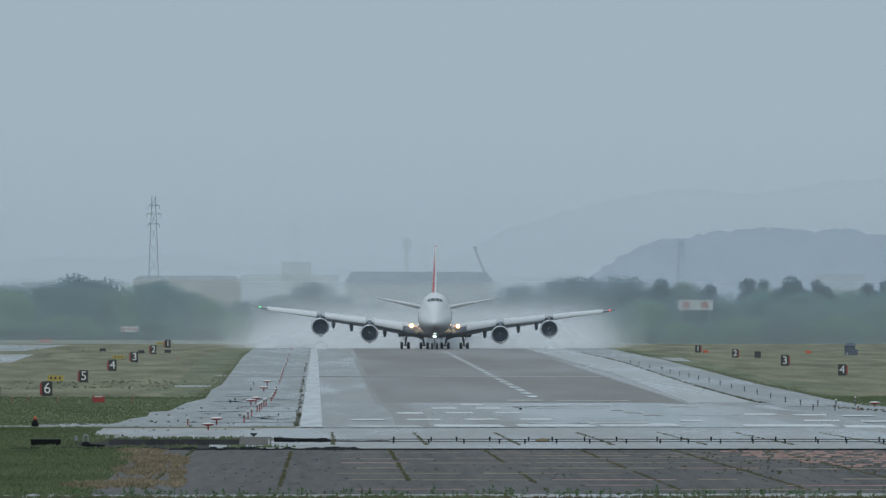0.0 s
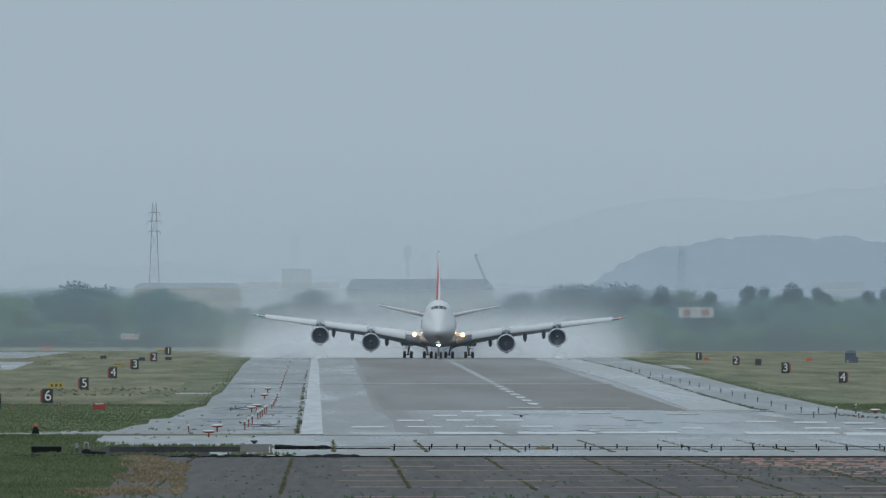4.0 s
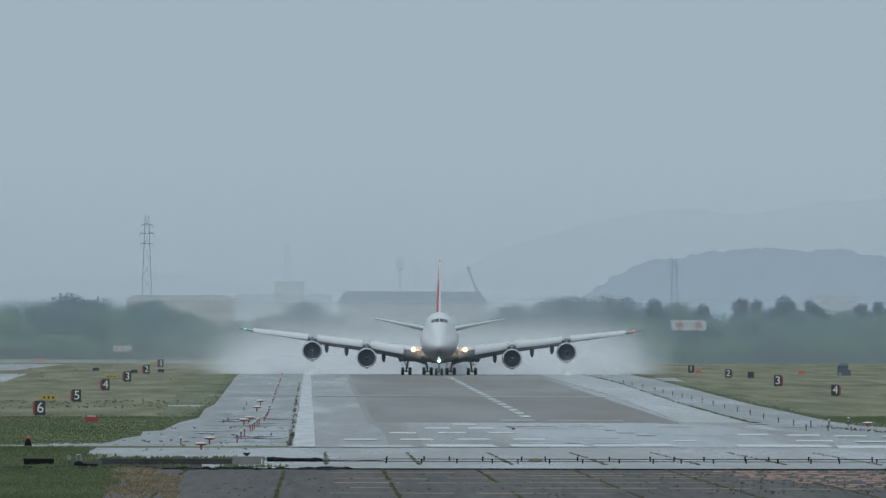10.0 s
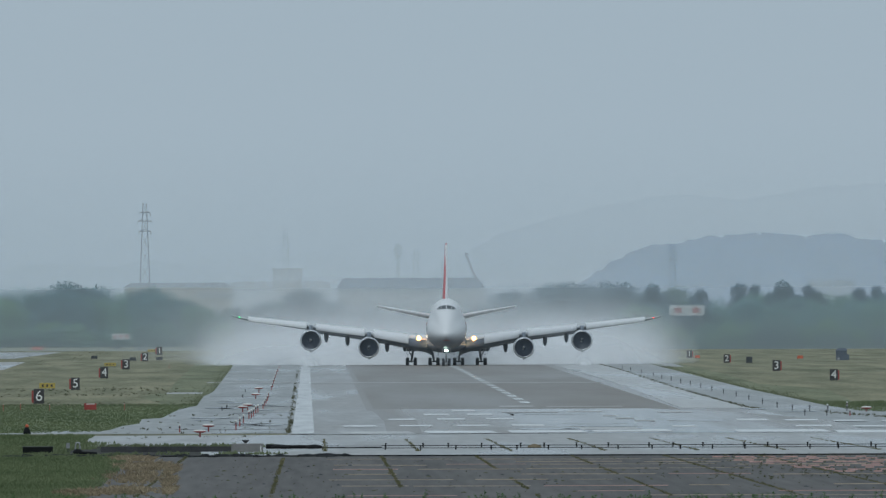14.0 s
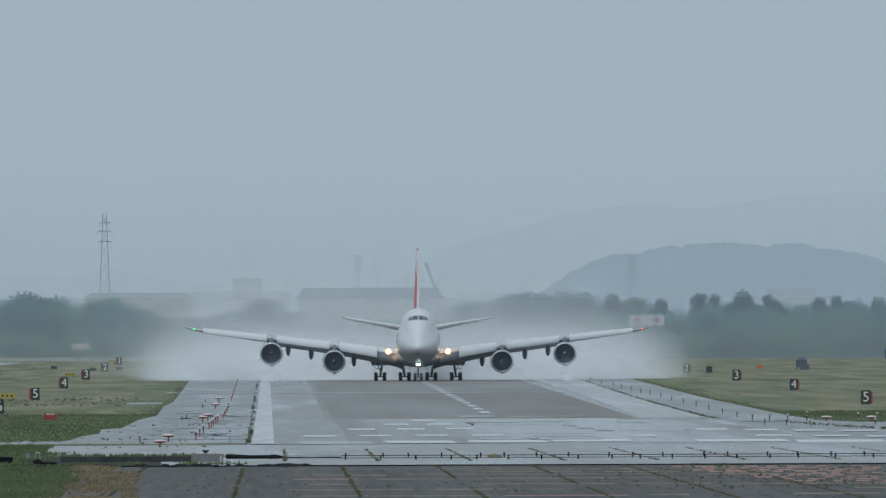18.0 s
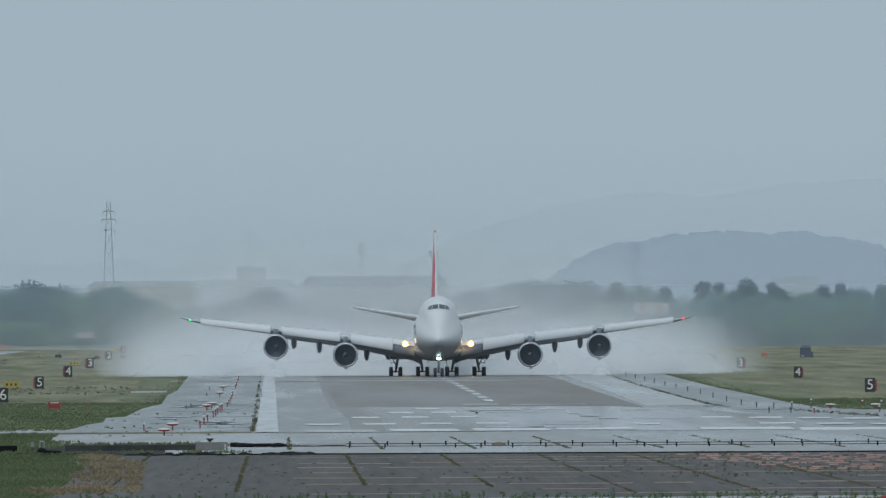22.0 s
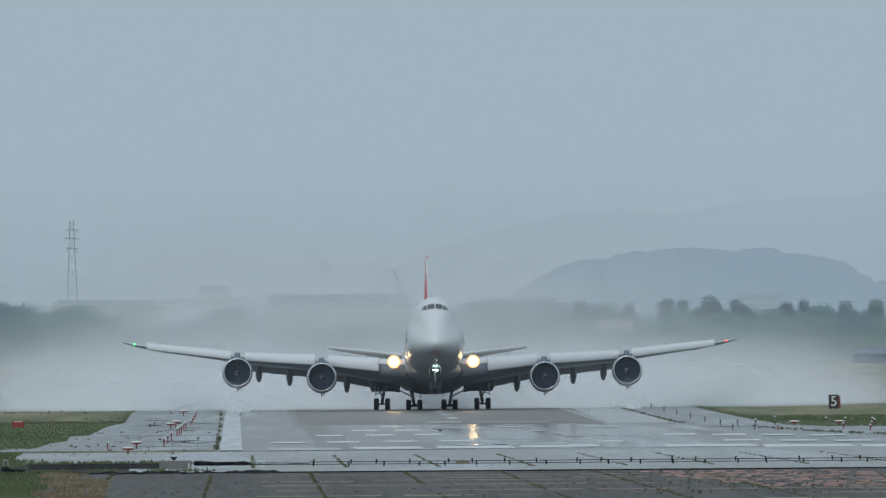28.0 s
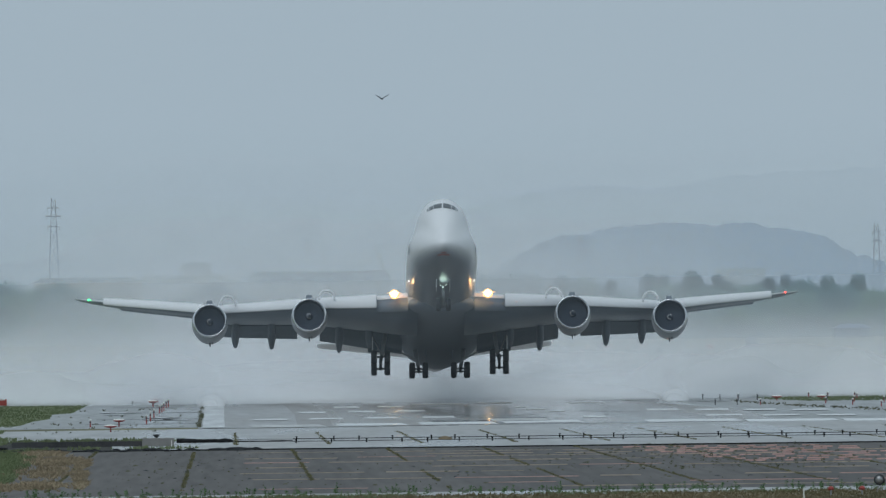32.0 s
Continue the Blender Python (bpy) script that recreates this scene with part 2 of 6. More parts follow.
M_WALL_DARK = mat("dark_wet_concrete", (0.055, 0.056, 0.058), 0.6, vary=0.25, scale=1)
M_WALL_GRIT = mat("gritty_wet_concrete", (0.075, 0.075, 0.078), 0.8, vary=0.4, scale=2, spec=0.2)
M_BLOCK = mat("pale_concrete", (0.24, 0.235, 0.225), 0.7, vary=0.2, scale=1)
M_ROOF_NEAR = mat("grey_roof", (0.12, 0.14, 0.16), 0.7, vary=0.2, scale=1)
# far walls, roofs and panes let sky through in place of haze
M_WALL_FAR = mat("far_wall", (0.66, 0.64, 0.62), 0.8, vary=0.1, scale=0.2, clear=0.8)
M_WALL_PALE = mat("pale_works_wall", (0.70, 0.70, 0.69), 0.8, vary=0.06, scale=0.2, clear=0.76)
M_WALL = mat("beige_render", (0.72, 0.67, 0.60), 0.8, vary=0.14, scale=0.4, clear=0.3)
M_WALL_HALL = mat("hall_render", (0.56, 0.55, 0.52), 0.8, vary=0.12, scale=0.3, clear=0.6)
M_WALL_GREY = mat("grey_cladding", (0.32, 0.35, 0.37), 0.8, vary=0.12, scale=0.2, clear=0.62)
M_ROOF = mat("dark_roof", (0.11, 0.16, 0.23), 0.8, vary=0.15, scale=0.3, clear=0.66)
M_PANE = mat("far_window_glass", (0.10, 0.11, 0.13), 0.2, vary=0.1, clear=0.8)
# board colours made see-through, haze rather than bleaching
M_BOARD = mat("hazed_board", (0.78, 0.78, 0.76), 0.6, vary=0.06, scale=0.5, clear=0.4)
M_BOARD_RED = mat("hazed_board_red", (0.55, 0.16, 0.14), 0.6, vary=0.1, scale=0.5, clear=0.35)


def mist(name, dense, scale, low, foot=True, rim=1.4, gaps=(0.12, 0.78), thin=0.12, tone=(0.79, 0.815, 0.835, 1)):
    """Drifting water spray: thins out towards the rim of each puff, with ragged gaps. low: keeps to the ground."""
    m = bpy.data.materials.new(name)
    m.use_nodes = True
    nt = m.node_tree
    nt.nodes.remove(nt.nodes["Principled BSDF"])
    def math_node(op, a, b=None):
        n = nt.nodes.new("ShaderNodeMath")
        n.operation, n.use_clamp = op, True
        for i, v in enumerate((a, b)):
            if v is None:
                continue
            if isinstance(v, (int, float)):
                n.inputs[i].default_value = v
            else:
                nt.links.new(v, n.inputs[i])
        return n.outputs[0]
    tc = nt.nodes.new("ShaderNodeTexCoord")
    sep = nt.nodes.new("ShaderNodeSeparateXYZ")
    nt.links.new(tc.outputs["Generated"], sep.inputs[0])
    gx, gz = sep.outputs[0], sep.outputs[2]
    across = math_node("MULTIPLY", math_node("MULTIPLY", gx, math_node("SUBTRACT", 1.0, gx)), 4.0)
    up = math_node("POWER", math_node("SUBTRACT", 1.0, gz), low)
    if foot:  # thins out again just over the ground
        up = math_node("MULTIPLY", up, math_node("MULTIPLY", gz, 7.0))
    ns = nt.nodes.new("ShaderNodeTexNoise")
    ns.inputs["Scale"].default_value, ns.inputs["Detail"].default_value = scale, 2
    info = nt.nodes.new("ShaderNodeObjectInfo")
    shift = nt.nodes.new("ShaderNodeVectorMath")
    shift.operation = "ADD"
    nt.links.new(tc.outputs["Object"], shift.inputs[0])
    spread = nt.nodes.new("ShaderNodeMath")
    spread.operation = "MULTIPLY"
    spread.inputs[1].default_value = 500.0
    nt.links.new(info.outputs["Random"], spread.inputs[0])
    nt.links.new(spread.outputs[0], shift.inputs[1])
    nt.links.new(shift.outputs[0], ns.inputs[0])
    rag = nt.nodes.new("ShaderNodeMapRange")
    rag.interpolation_type = "SMOOTHSTEP"
    rag.inputs[1].default_value, rag.inputs[2].default_value = gaps
    nt.links.new(ns.outputs[0], rag.inputs[0])
    alpha = math_node("MULTIPLY", math_node("MULTIPLY", math_node("POWER", across, rim), up), math_node("MULTIPLY", rag.outputs[0], dense))
    d = nt.nodes.new("ShaderNodeBsdfDiffuse")
    d.inputs[0].default_value = tone
    facing = nt.nodes.new("ShaderNodeCombineXYZ")  # a cloud of drops takes the light from above
    facing.inputs[1].default_value, facing.inputs[2].default_value = -0.50, 0.86
    nt.links.new(facing.outputs[0], d.inputs["Normal"])
    t = nt.nodes.new("ShaderNodeBsdfTranslucent")
    t.inputs[0].default_value = tone
    body = nt.nodes.new("ShaderNodeMixShader")
    body.inputs[0].default_value = thin
    nt.links.new(d.outputs[0], body.inputs[1])
    nt.links.new(t.outputs[0], body.inputs[2])
    tr = nt.nodes.new("ShaderNodeBsdfTransparent")
    mx = nt.nodes.new("ShaderNodeMixShader")
    nt.links.new(alpha, mx.inputs[0])
    nt.links.new(tr.outputs[0], mx.inputs[1])
    nt.links.new(body.outputs[0], mx.inputs[2])
    nt.links.new(mx.outputs[0], nt.nodes["Material Output"].inputs[0])
    return m


M_HULL = mat("hull_paint_shaded", (0.78, 0.79, 0.80), 0.4, vary=0.04, scale=0.5, coat=0.2)
hull_nt = M_HULL.node_tree  # white above, grey belly with its shade painted in, blended by height
hull_z = hull_nt.nodes.new("ShaderNodeSeparateXYZ")
hull_nt.links.new([n for n in hull_nt.nodes if n.bl_idname == "ShaderNodeTexCoord"][0].outputs["Object"], hull_z.inputs[0])
hull_shade = hull_nt.nodes.new("ShaderNodeMapRange")
hull_shade.inputs[1].default_value, hull_shade.inputs[2].default_value = 3.7, 5.5
hull_shade.interpolation_type = "SMOOTHSTEP"
hull_nt.links.new(hull_z.outputs[2], hull_shade.inputs[0])
hull_mix = hull_nt.nodes.new("ShaderNodeMix")
hull_mix.data_type = "RGBA"
hull_nt.links.new(hull_shade.outputs[0], hull_mix.inputs[0])
hull_mix.inputs[6].default_value = (0.185, 0.205, 0.235, 1)
hull_nt.links.new([n for n in hull_nt.nodes if n.bl_idname == "ShaderNodeValToRGB"][0].outputs[0], hull_mix.inputs[7])
hull_nt.links.new(hull_mix.outputs[2], hull_nt.nodes["Principled BSDF"].inputs["Base Color"])

M_SPRAY = mist("water_spray", 0.24, 0.055, 1.1, True, 0.55, (0.30, 0.66), 0.25, (0.71, 0.73, 0.735, 1))
M_MIST = mist("morning_mist", 0.37, 0.004, 1.0, False, 0.0, (-1.0, 0.0), 0.45, (0.82, 0.94, 1.0, 1))
M_MIST_NEAR = mist("thin_mist", 0.085, 0.004, 0.5, True, 0.0, (-1.0, 0.0), 0.45, (0.82, 0.94, 1.0, 1))
M_MIST_FAR = mist("distant_mist", 0.25, 0.004, 1.0, False, 0.0, (-1.0, 0.0), 0.45, (0.82, 0.94, 1.0, 1))
M_SPRAY_LOW = mist("ground_spray", 0.62, 0.05, 1.1, False, 0.6, (-0.2, 0.6), 0.25)
M_SPRAY_SIDE = mist("side_spray", 0.66, 0.06, 1.3, False, 0.8, (0.05, 0.62), 0.25)
M_WING = mat("wing_paint_shaded", (0.62, 0.64, 0.66), 0.35, vary=0.06, scale=0.5)
wing_nt = M_WING.node_tree  # pale above; underside shade painted in where the surface faces down
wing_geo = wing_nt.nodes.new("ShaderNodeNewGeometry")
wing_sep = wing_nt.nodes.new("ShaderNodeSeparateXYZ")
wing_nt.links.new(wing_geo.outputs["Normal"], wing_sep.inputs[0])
wing_shade = wing_nt.nodes.new("ShaderNodeMapRange")
wing_shade.inputs[1].default_value, wing_shade.inputs[2].default_value = -0.45, -0.05
wing_nt.links.new(wing_sep.outputs[2], wing_shade.inputs[0])
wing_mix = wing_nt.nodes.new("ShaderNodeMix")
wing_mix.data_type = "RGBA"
wing_nt.links.new(wing_shade.outputs[0], wing_mix.inputs[0])
# underside colour: dark for shade, bluish for haze
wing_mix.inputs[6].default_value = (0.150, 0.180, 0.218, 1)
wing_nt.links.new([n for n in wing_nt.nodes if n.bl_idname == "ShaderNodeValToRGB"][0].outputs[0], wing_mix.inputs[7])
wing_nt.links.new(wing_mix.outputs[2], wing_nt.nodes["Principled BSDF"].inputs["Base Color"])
M_JET = mist("vortex_spray", 1.0, 0.3, 0.9, False, 1.3, (-0.6, 0.1), 0.3)
M_COLUMN = mist("vortex_column", 0.35, 0.5, 0.6, False, 1.2, (-0.6, 0.3), 0.3)


# ---------------------------------------------------------------- mesh helpers
def join(*shapes):
    v, f = [], []
    for sv, sf in shapes:
        n = len(v)
        v += list(sv)
        f += [tuple(i + n for i in q) for q in sf]
    return v, f


def box(cx, cy, cz, sx, sy, sz):
    x, y, z = sx / 2, sy / 2, sz / 2
    v = [(cx + a * x, cy + b * y, cz + c * z) for c in (-1, 1) for b in (-1, 1) for a in (-1, 1)]
    return v, [(0, 2, 3, 1), (4, 5, 7, 6), (0, 1, 5, 4), (2, 6, 7, 3), (0, 4, 6, 2), (1, 3, 7, 5)]


def ring_loft(rings, cap=True, close=True):
    n = len(rings[0])
    v = [p for r in rings for p in r]
    f = []
    for i in range(len(rings) - 1):
        for j in range(n if close else n - 1):
            a, b = i * n + j, i * n + (j + 1) % n
            f.append((a, b, b + n, a + n))
    if cap:
        f.append(tuple(range(n - 1, -1, -1)))
        f.append(tuple(range((len(rings) - 1) * n, len(rings) * n)))
    return v, f


def rod(p0, p1, r0, r1=None, n=8):
    """A round bar from p0 to p1, tapered from r0 to r1."""
    p0, p1 = Vector(p0), Vector(p1)
    d = (p1 - p0).normalized()
    u = d.orthogonal().normalized()
    w = d.cross(u)
    rings = []
    for p, r in ((p0, r0), (p1, r0 if r1 is None else r1)):
        rings.append([tuple(p + r * (math.cos(a) * u + math.sin(a) * w)) for a in (2 * math.pi * k / n for k in range(n))])
    return ring_loft(rings)


def lathe(profile, n=24, axis="Z", at=(0, 0, 0), cap=False):
    """Turns (radius, height) pairs about an axis."""
    rings = []
    for r, h in profile:
        ring = []
        for k in range(n):
            a = 2 * math.pi * k / n
            c, s = r * math.cos(a), r * math.sin(a)
            p = {"Z": (c, s, h), "Y": (c, h, s), "X": (h, c, s)}[axis]
            ring.append((p[0] + at[0], p[1] + at[1], p[2] + at[2]))
        rings.append(ring)
    return ring_loft(rings, cap)


def solid(name, shape, material, parent=None, smooth=False, at=None, label=""):
    me = bpy.data.meshes.new(name)
    me.from_pydata([tuple(p) for p in shape[0]], [], shape[1])
    me.materials.append(material)
    if smooth:
        me.polygons.foreach_set("use_smooth", [True] * len(me.polygons))
    me.update()
    bm = bmesh.new()
    bm.from_mesh(me)
    bmesh.ops.recalc_face_normals(bm, faces=bm.faces)
    bm.to_mesh(me)
    bm.free()
    ob = new(name, me)
    if at is not None:
        ob.location = at
    if parent is not None:
        ob.parent = parent
    if label:
        tagged(ob, label)
    return ob


def part(name, shape, material, parent, label="", smooth=False, at=None):
    return solid(name, shape, material, parent, smooth, at, label)


def thing(name, at, label, category, group="", turn=0.0):
    e = new(name)
    e.empty_display_size = 0.2
    e.matrix_basis = pose(*at, 0, 0, turn)
    return tagged(e, label, category, group)


def sheet(name, corners, z, material, label, nx=2, ny=12, parent=None):
    """A level four-cornered sheet: near left, near right, far right, far left."""
    (ax, ay), (bx, by), (cx, cy), (dx, dy) = corners
    v, f = [], []
    for j in range(ny + 1):
        t = j / ny
        for i in range(nx + 1):
            s = i / nx
            v.append(((1 - t) * ((1 - s) * ax + s * bx) + t * ((1 - s) * dx + s * cx),
                      (1 - t) * ((1 - s) * ay + s * by) + t * ((1 - s) * dy + s * cy), z))
    for j in range(ny):
        for i in range(nx):
            k = j * (nx + 1) + i
            f.append((k, k + 1, k + nx + 2, k + nx + 1))
    ob = solid(name, (v, f), material, parent)
    return tagged(ob, label, "" if parent else "ground", "", "" if parent else "structure")

# ---------------------------------------------------------------- ground and runway
def strip(name, left, right, z, material, label, nx=3, cut=14, parent=None):
    """A level band between two lines of points that run away from the camera."""
    v, f = [], []
    rows = []
    for k in range(len(left) - 1):
        for j in range(cut + (k == len(left) - 2)):
            t = j / cut
            rows.append([tuple(a + (b - a) * t for a, b in zip(left[k], left[k + 1])), tuple(a + (b - a) * t for a, b in zip(right[k], right[k + 1]))])
    for l, r in rows:
        for i in range(nx + 1):
            s = i / nx
            v.append((l[0] + (r[0] - l[0]) * s, l[1] + (r[1] - l[1]) * s, z))
    for j in range(len(rows) - 1):
        for i in range(nx):
            k = j * (nx + 1) + i
            f.append((k, k + 1, k + nx + 2, k + nx + 1))
    ob = solid(name, (v, f), material, parent)
    if parent is None:
        tagged(ob, label, "ground", "", "structure")
    return ob


sheet("ground", [(-1500, -300), (1500, -300), (1500, 4985), (-1500, 4985)], 0.0, M_GRASS, "flat airfield grassland, damp and patchy", 12, 40)
W_EDGE = [(-55.74, 1440.0), (-23.0, 1450.0), (-16.9, 1463.0), (-16.2, 1529.0), (-15.1, 1557.0), (-15.4, 1616.0), (-13.8, 1631.0), (-13.2, 1757.0), (-11.9, 1823.0), (-12.3, 1994.0), (-11.8, 2092.0), (-12.2, 2336.0), (-13.5, 3020.0), (-13.4, 3632.0), (-13.2, 3974.3)]
E_EDGE = [(75.0, 1640.0), (60.6, 1674.0), (53.0, 1681.0), (50.3, 1708.0), (49.8, 1751.0), (49.7, 1856.0), (50.1, 1985.0), (49.9, 2108.0), (50.5, 2262.0), (52.2, 2549.0), (53.5, 3024.0), (53.8, 3974.3)]
W_IN = [(-2.27 - 0.00031 * (y - 1420), y) for _, y in W_EDGE]
strip("pavement_shoulder_west", W_EDGE, W_IN, 0.02, M_SHOULDER, "wet grey concrete shoulder beside the runway", 4, 4)
strip("pavement_shoulder_east", [(41.4, 1386.2), (41.4, 1560.0), (41.4, 1640.0), (41.3, 1778.0), (41.4, 1907.0), (42.0, 2108.0), (43.2, 2355.0), (45.2, 2800.0), (45.2, 3300.0), (45.0, 3928.5)],
      [(62.0, 1386.2), (75.0, 1540.0), (75.0, 1640.0), (49.8, 1778.0), (49.9, 1907.0), (49.9, 2108.0), (50.9, 2355.0), (52.9, 2800.0), (53.6, 3300.0), (53.8, 3928.5)], 0.02,
      M_SHOULDER, "wet grey concrete shoulder beside the runway", 3, 6)
strip("green_verge_west", [(-90.0, y) for _, y in W_EDGE[:9]], [(x + 0.3, y) for x, y in W_EDGE[:9]], 0.005, M_TURF, "greener turf along the shoulder", 3, 3)
strip("green_rim_west", [(x - (3.0 + 4.0 * abs(math.sin(1.3 * k))), y) for k, (x, y) in enumerate(W_EDGE[8:])], [(x + 0.3, y) for x, y in W_EDGE[8:]], 0.005, M_RIM, "half green turf along the shoulder", 3, 3)
strip("green_verge_east", [(x - 0.3, y) for x, y in E_EDGE], [(max(x + 1, 56.5 + 2.5 * math.sin(2.1 * k)) if k > 2 else 76.0, y + (90 if k < 3 else 0)) for k, (x, y) in enumerate(E_EDGE)], 0.005, M_RIM, "half green turf along the shoulder", 3, 3)
sheet("green_verge_near", [(-45.0, 948.0), (-12.6, 952.0), (-13.6, 1240.0), (-45.0, 1240.0)], 0.006, M_TURF, "green turf beside the old pavement", 6, 8)
sheet("green_patch", [(-45.0, 1240.5), (-16.4, 1240.5), (-17.5, 1412.0), (-45.0, 1426.0)], 0.006, M_TURF, "green turf beside the drain", 6, 4)
sheet("drain_bed", [(-19.5, 1229.0), (-2.6, 1229.0), (-2.6, 1312.0), (-17.0, 1316.0)], 0.010, M_BED, "dark wet soil of the drain", 6, 4)
sheet("near_verge", [(-60.0, 700.0), (80.0, 700.0), (80.0, 941.0), (-60.0, 941.0)], 0.004, M_SOIL, "rough brownish turf near the camera", 12, 8)
strip("runway_edge_strips", [(-2.28, 1426.9), (-2.4, 1700.0), (-2.6, 2355.0), (-2.90, 3928.5)], [(42.15, 1426.9), (41.4, 1778.0), (43.2, 2355.0), (45.0, 3928.5)], 0.03, M_LIGHT, "wet pale runway edges", 4, 20)
sheet("runway", [(5.43, 1697.1), (34.31, 1697.1), (37.47, 3928.5), (5.20, 3928.5)], 0.04, M_ASPHALT, "wet brown-grey runway asphalt", 4, 60)
strip("runway_end_band", [(8.22, 1428.7), (8.60, 1579.0), (6.72, 1680.3), (5.87, 1749.4)], [(43.30, 1428.7), (43.97, 1579.0), (39.04, 1680.3), (31.49, 1749.4)], 0.05, M_END, "dark wet pavement across the runway end", 8, 6)
sheet("runway_margin_west", [(4.72, 1722.8), (5.99, 1722.8), (5.68, 3928.5), (4.47, 3928.5)], 0.036, M_BLEND, "damp grey margin of the runway asphalt", 2, 60)
strip("runway_end_margin", [(5.49, 1428.7), (5.78, 1579.0), (5.43, 1680.3), (5.01, 1749.4)], [(9.01, 1428.7), (9.47, 1579.0), (7.39, 1680.3), (6.30, 1749.4)], 0.045, M_BLEND, "damp grey edge of the runway end", 2, 6)
sheet("runway_margin_east", [(33.61, 1680.3), (36.97, 1680.3), (38.08, 3928.5), (36.63, 3928.5)], 0.036, M_BLEND, "damp grey margin of the runway asphalt", 2, 60)
strip("runway_edge_band", [(34.8, 1752.0), (35.1, 1825.0), (36.2, 2044.0), (37.3, 2307.0), (37.5, 2568.0), (37.6, 2823.0), (38.0, 3928.5)], [(41.3, 1752.0), (41.3, 1825.0), (41.6, 2044.0), (42.8, 2307.0), (44.2, 2568.0), (45.0, 2823.0), (45.0, 3928.5)], 0.055, M_BAND, "broad pale wet band along the runway edge", 3, 8)
sheet("runway_end_apron", [(-16.34, 1311.5), (65.58, 1311.5), (71.64, 1432.9), (-17.63, 1415.0)], 0.06, M_APRON, "wet pale concrete at the runway end", 20, 4)
sheet("overrun_pavement", [(-12.4, 952.2), (54.23, 965.7), (68.87, 1226.5), (-13.2, 1226.5)], 0.02, M_OLD, "old cracked grey pavement with faded lines", 20, 8)
sheet("overrun_far_strip", [(-7.79, 1235.4), (69.37, 1235.4), (73.93, 1316.6), (-8.30, 1316.6)], 0.03, M_APRON, "pale wet concrete strip behind the drain", 20, 3)
sheet("overrun_near_strip", [(-25.28, 939.1), (52.88, 941.7), (54.38, 968.4), (-25.78, 957.5)], 0.016, M_APRON, "pale wet concrete strip beside the old pavement", 20, 2)
sheet("taxiway_west", [(-72.95, 2709.6), (-47.40, 2775.9), (-49.65, 3133.4), (-74.72, 3133.4)], 0.02, M_APRON, "pale wet taxiway in the grass", 4, 4)
sheet("taxiway_far_west", [(-87.58, 3253.1), (-54.59, 3316.5), (-51.43, 3714.3), (-90.55, 3797.1)], 0.02, M_SHOULDER, "grey wet taxiway in the grass", 4, 4)
sheet("taxiway_far_east", [(45.86, 2893.8), (56.44, 2821.9), (57.56, 2969.5), (48.39, 2995.6)], 0.025, M_APRON, "pale wet pavement patch in the grass", 3, 3)
sheet("service_track", [(-23.00, 1451.2), (-15.09, 1463.7), (-15.55, 1486.0), (-23.29, 1470.0)], 0.012, M_APRON, "narrow pale track through the grass", 3, 2)
sheet("service_track_far", [(-16.74, 2053.0), (-12.82, 2053.0), (-12.90, 2085.7), (-17.01, 2085.7)], 0.012, M_APRON, "narrow pale track through the grass", 3, 2)


# painted marks on the runway
def mark(name, corners, label, material=None, z=0.07):
    ob = sheet(name, corners, z, material or M_PAINT, label, 2, 2)
    return tagged(ob, label, "marking", "runway markings", "structure")


mark("runway_edge_line", [(-1.95, 1429.9), (-0.18, 1429.9), (-1.45, 3522.2), (-2.55, 3522.2)], "broad white runway edge line", M_EDGE)
mark("shoulder_crossing", [(-13.88, 2313.9), (-2.14, 2313.9), (-2.15, 2328.1), (-13.97, 2328.1)], "thin pale joint across the shoulder", M_PAINT_WORN)
mark("runway_crossing", [(-1.06, 2298.2), (35.87, 2285.9), (35.76, 2301.4), (-1.07, 2315.4)], "thin pale joint across the runway", M_PAINT_WORN, 0.08)
for y, x0, x1 in ((1483, -11.5, -2.5), (1540, -11, -2.4), (1622, -11, -2.4), (1700, -10.6, -2.3), (1795, -10.5, -2.3), (1990, -11.6, -2.2), (2180, -11.9, -2.1), (2600, -13, -2.0)):
    mark("shoulder_joint", [(x0, y), (x1, y), (x1, y + 4.5), (x0, y + 4.5)], "dark joint across the concrete shoulder", M_WALL_DARK, 0.024)
CENTRE_A, CENTRE_B = (21.52, 3253.1), (20.99, 1834.1)
for k in range(24):  # dashes of the centre line, about thirty metres long and apart
    y0 = CENTRE_B[1] + 6 + 62 * k
    if y0 > 3500:
        break
    cx = CENTRE_B[0] + (CENTRE_A[0] - CENTRE_B[0]) * (y0 - CENTRE_B[1]) / (CENTRE_A[1] - CENTRE_B[1])
    mark("centre_line_dash", [(cx - 0.5, y0), (cx + 0.5, y0), (cx + 0.48, y0 + 30), (cx - 0.52, y0 + 30)], "white runway centre-line dash", M_PAINT)
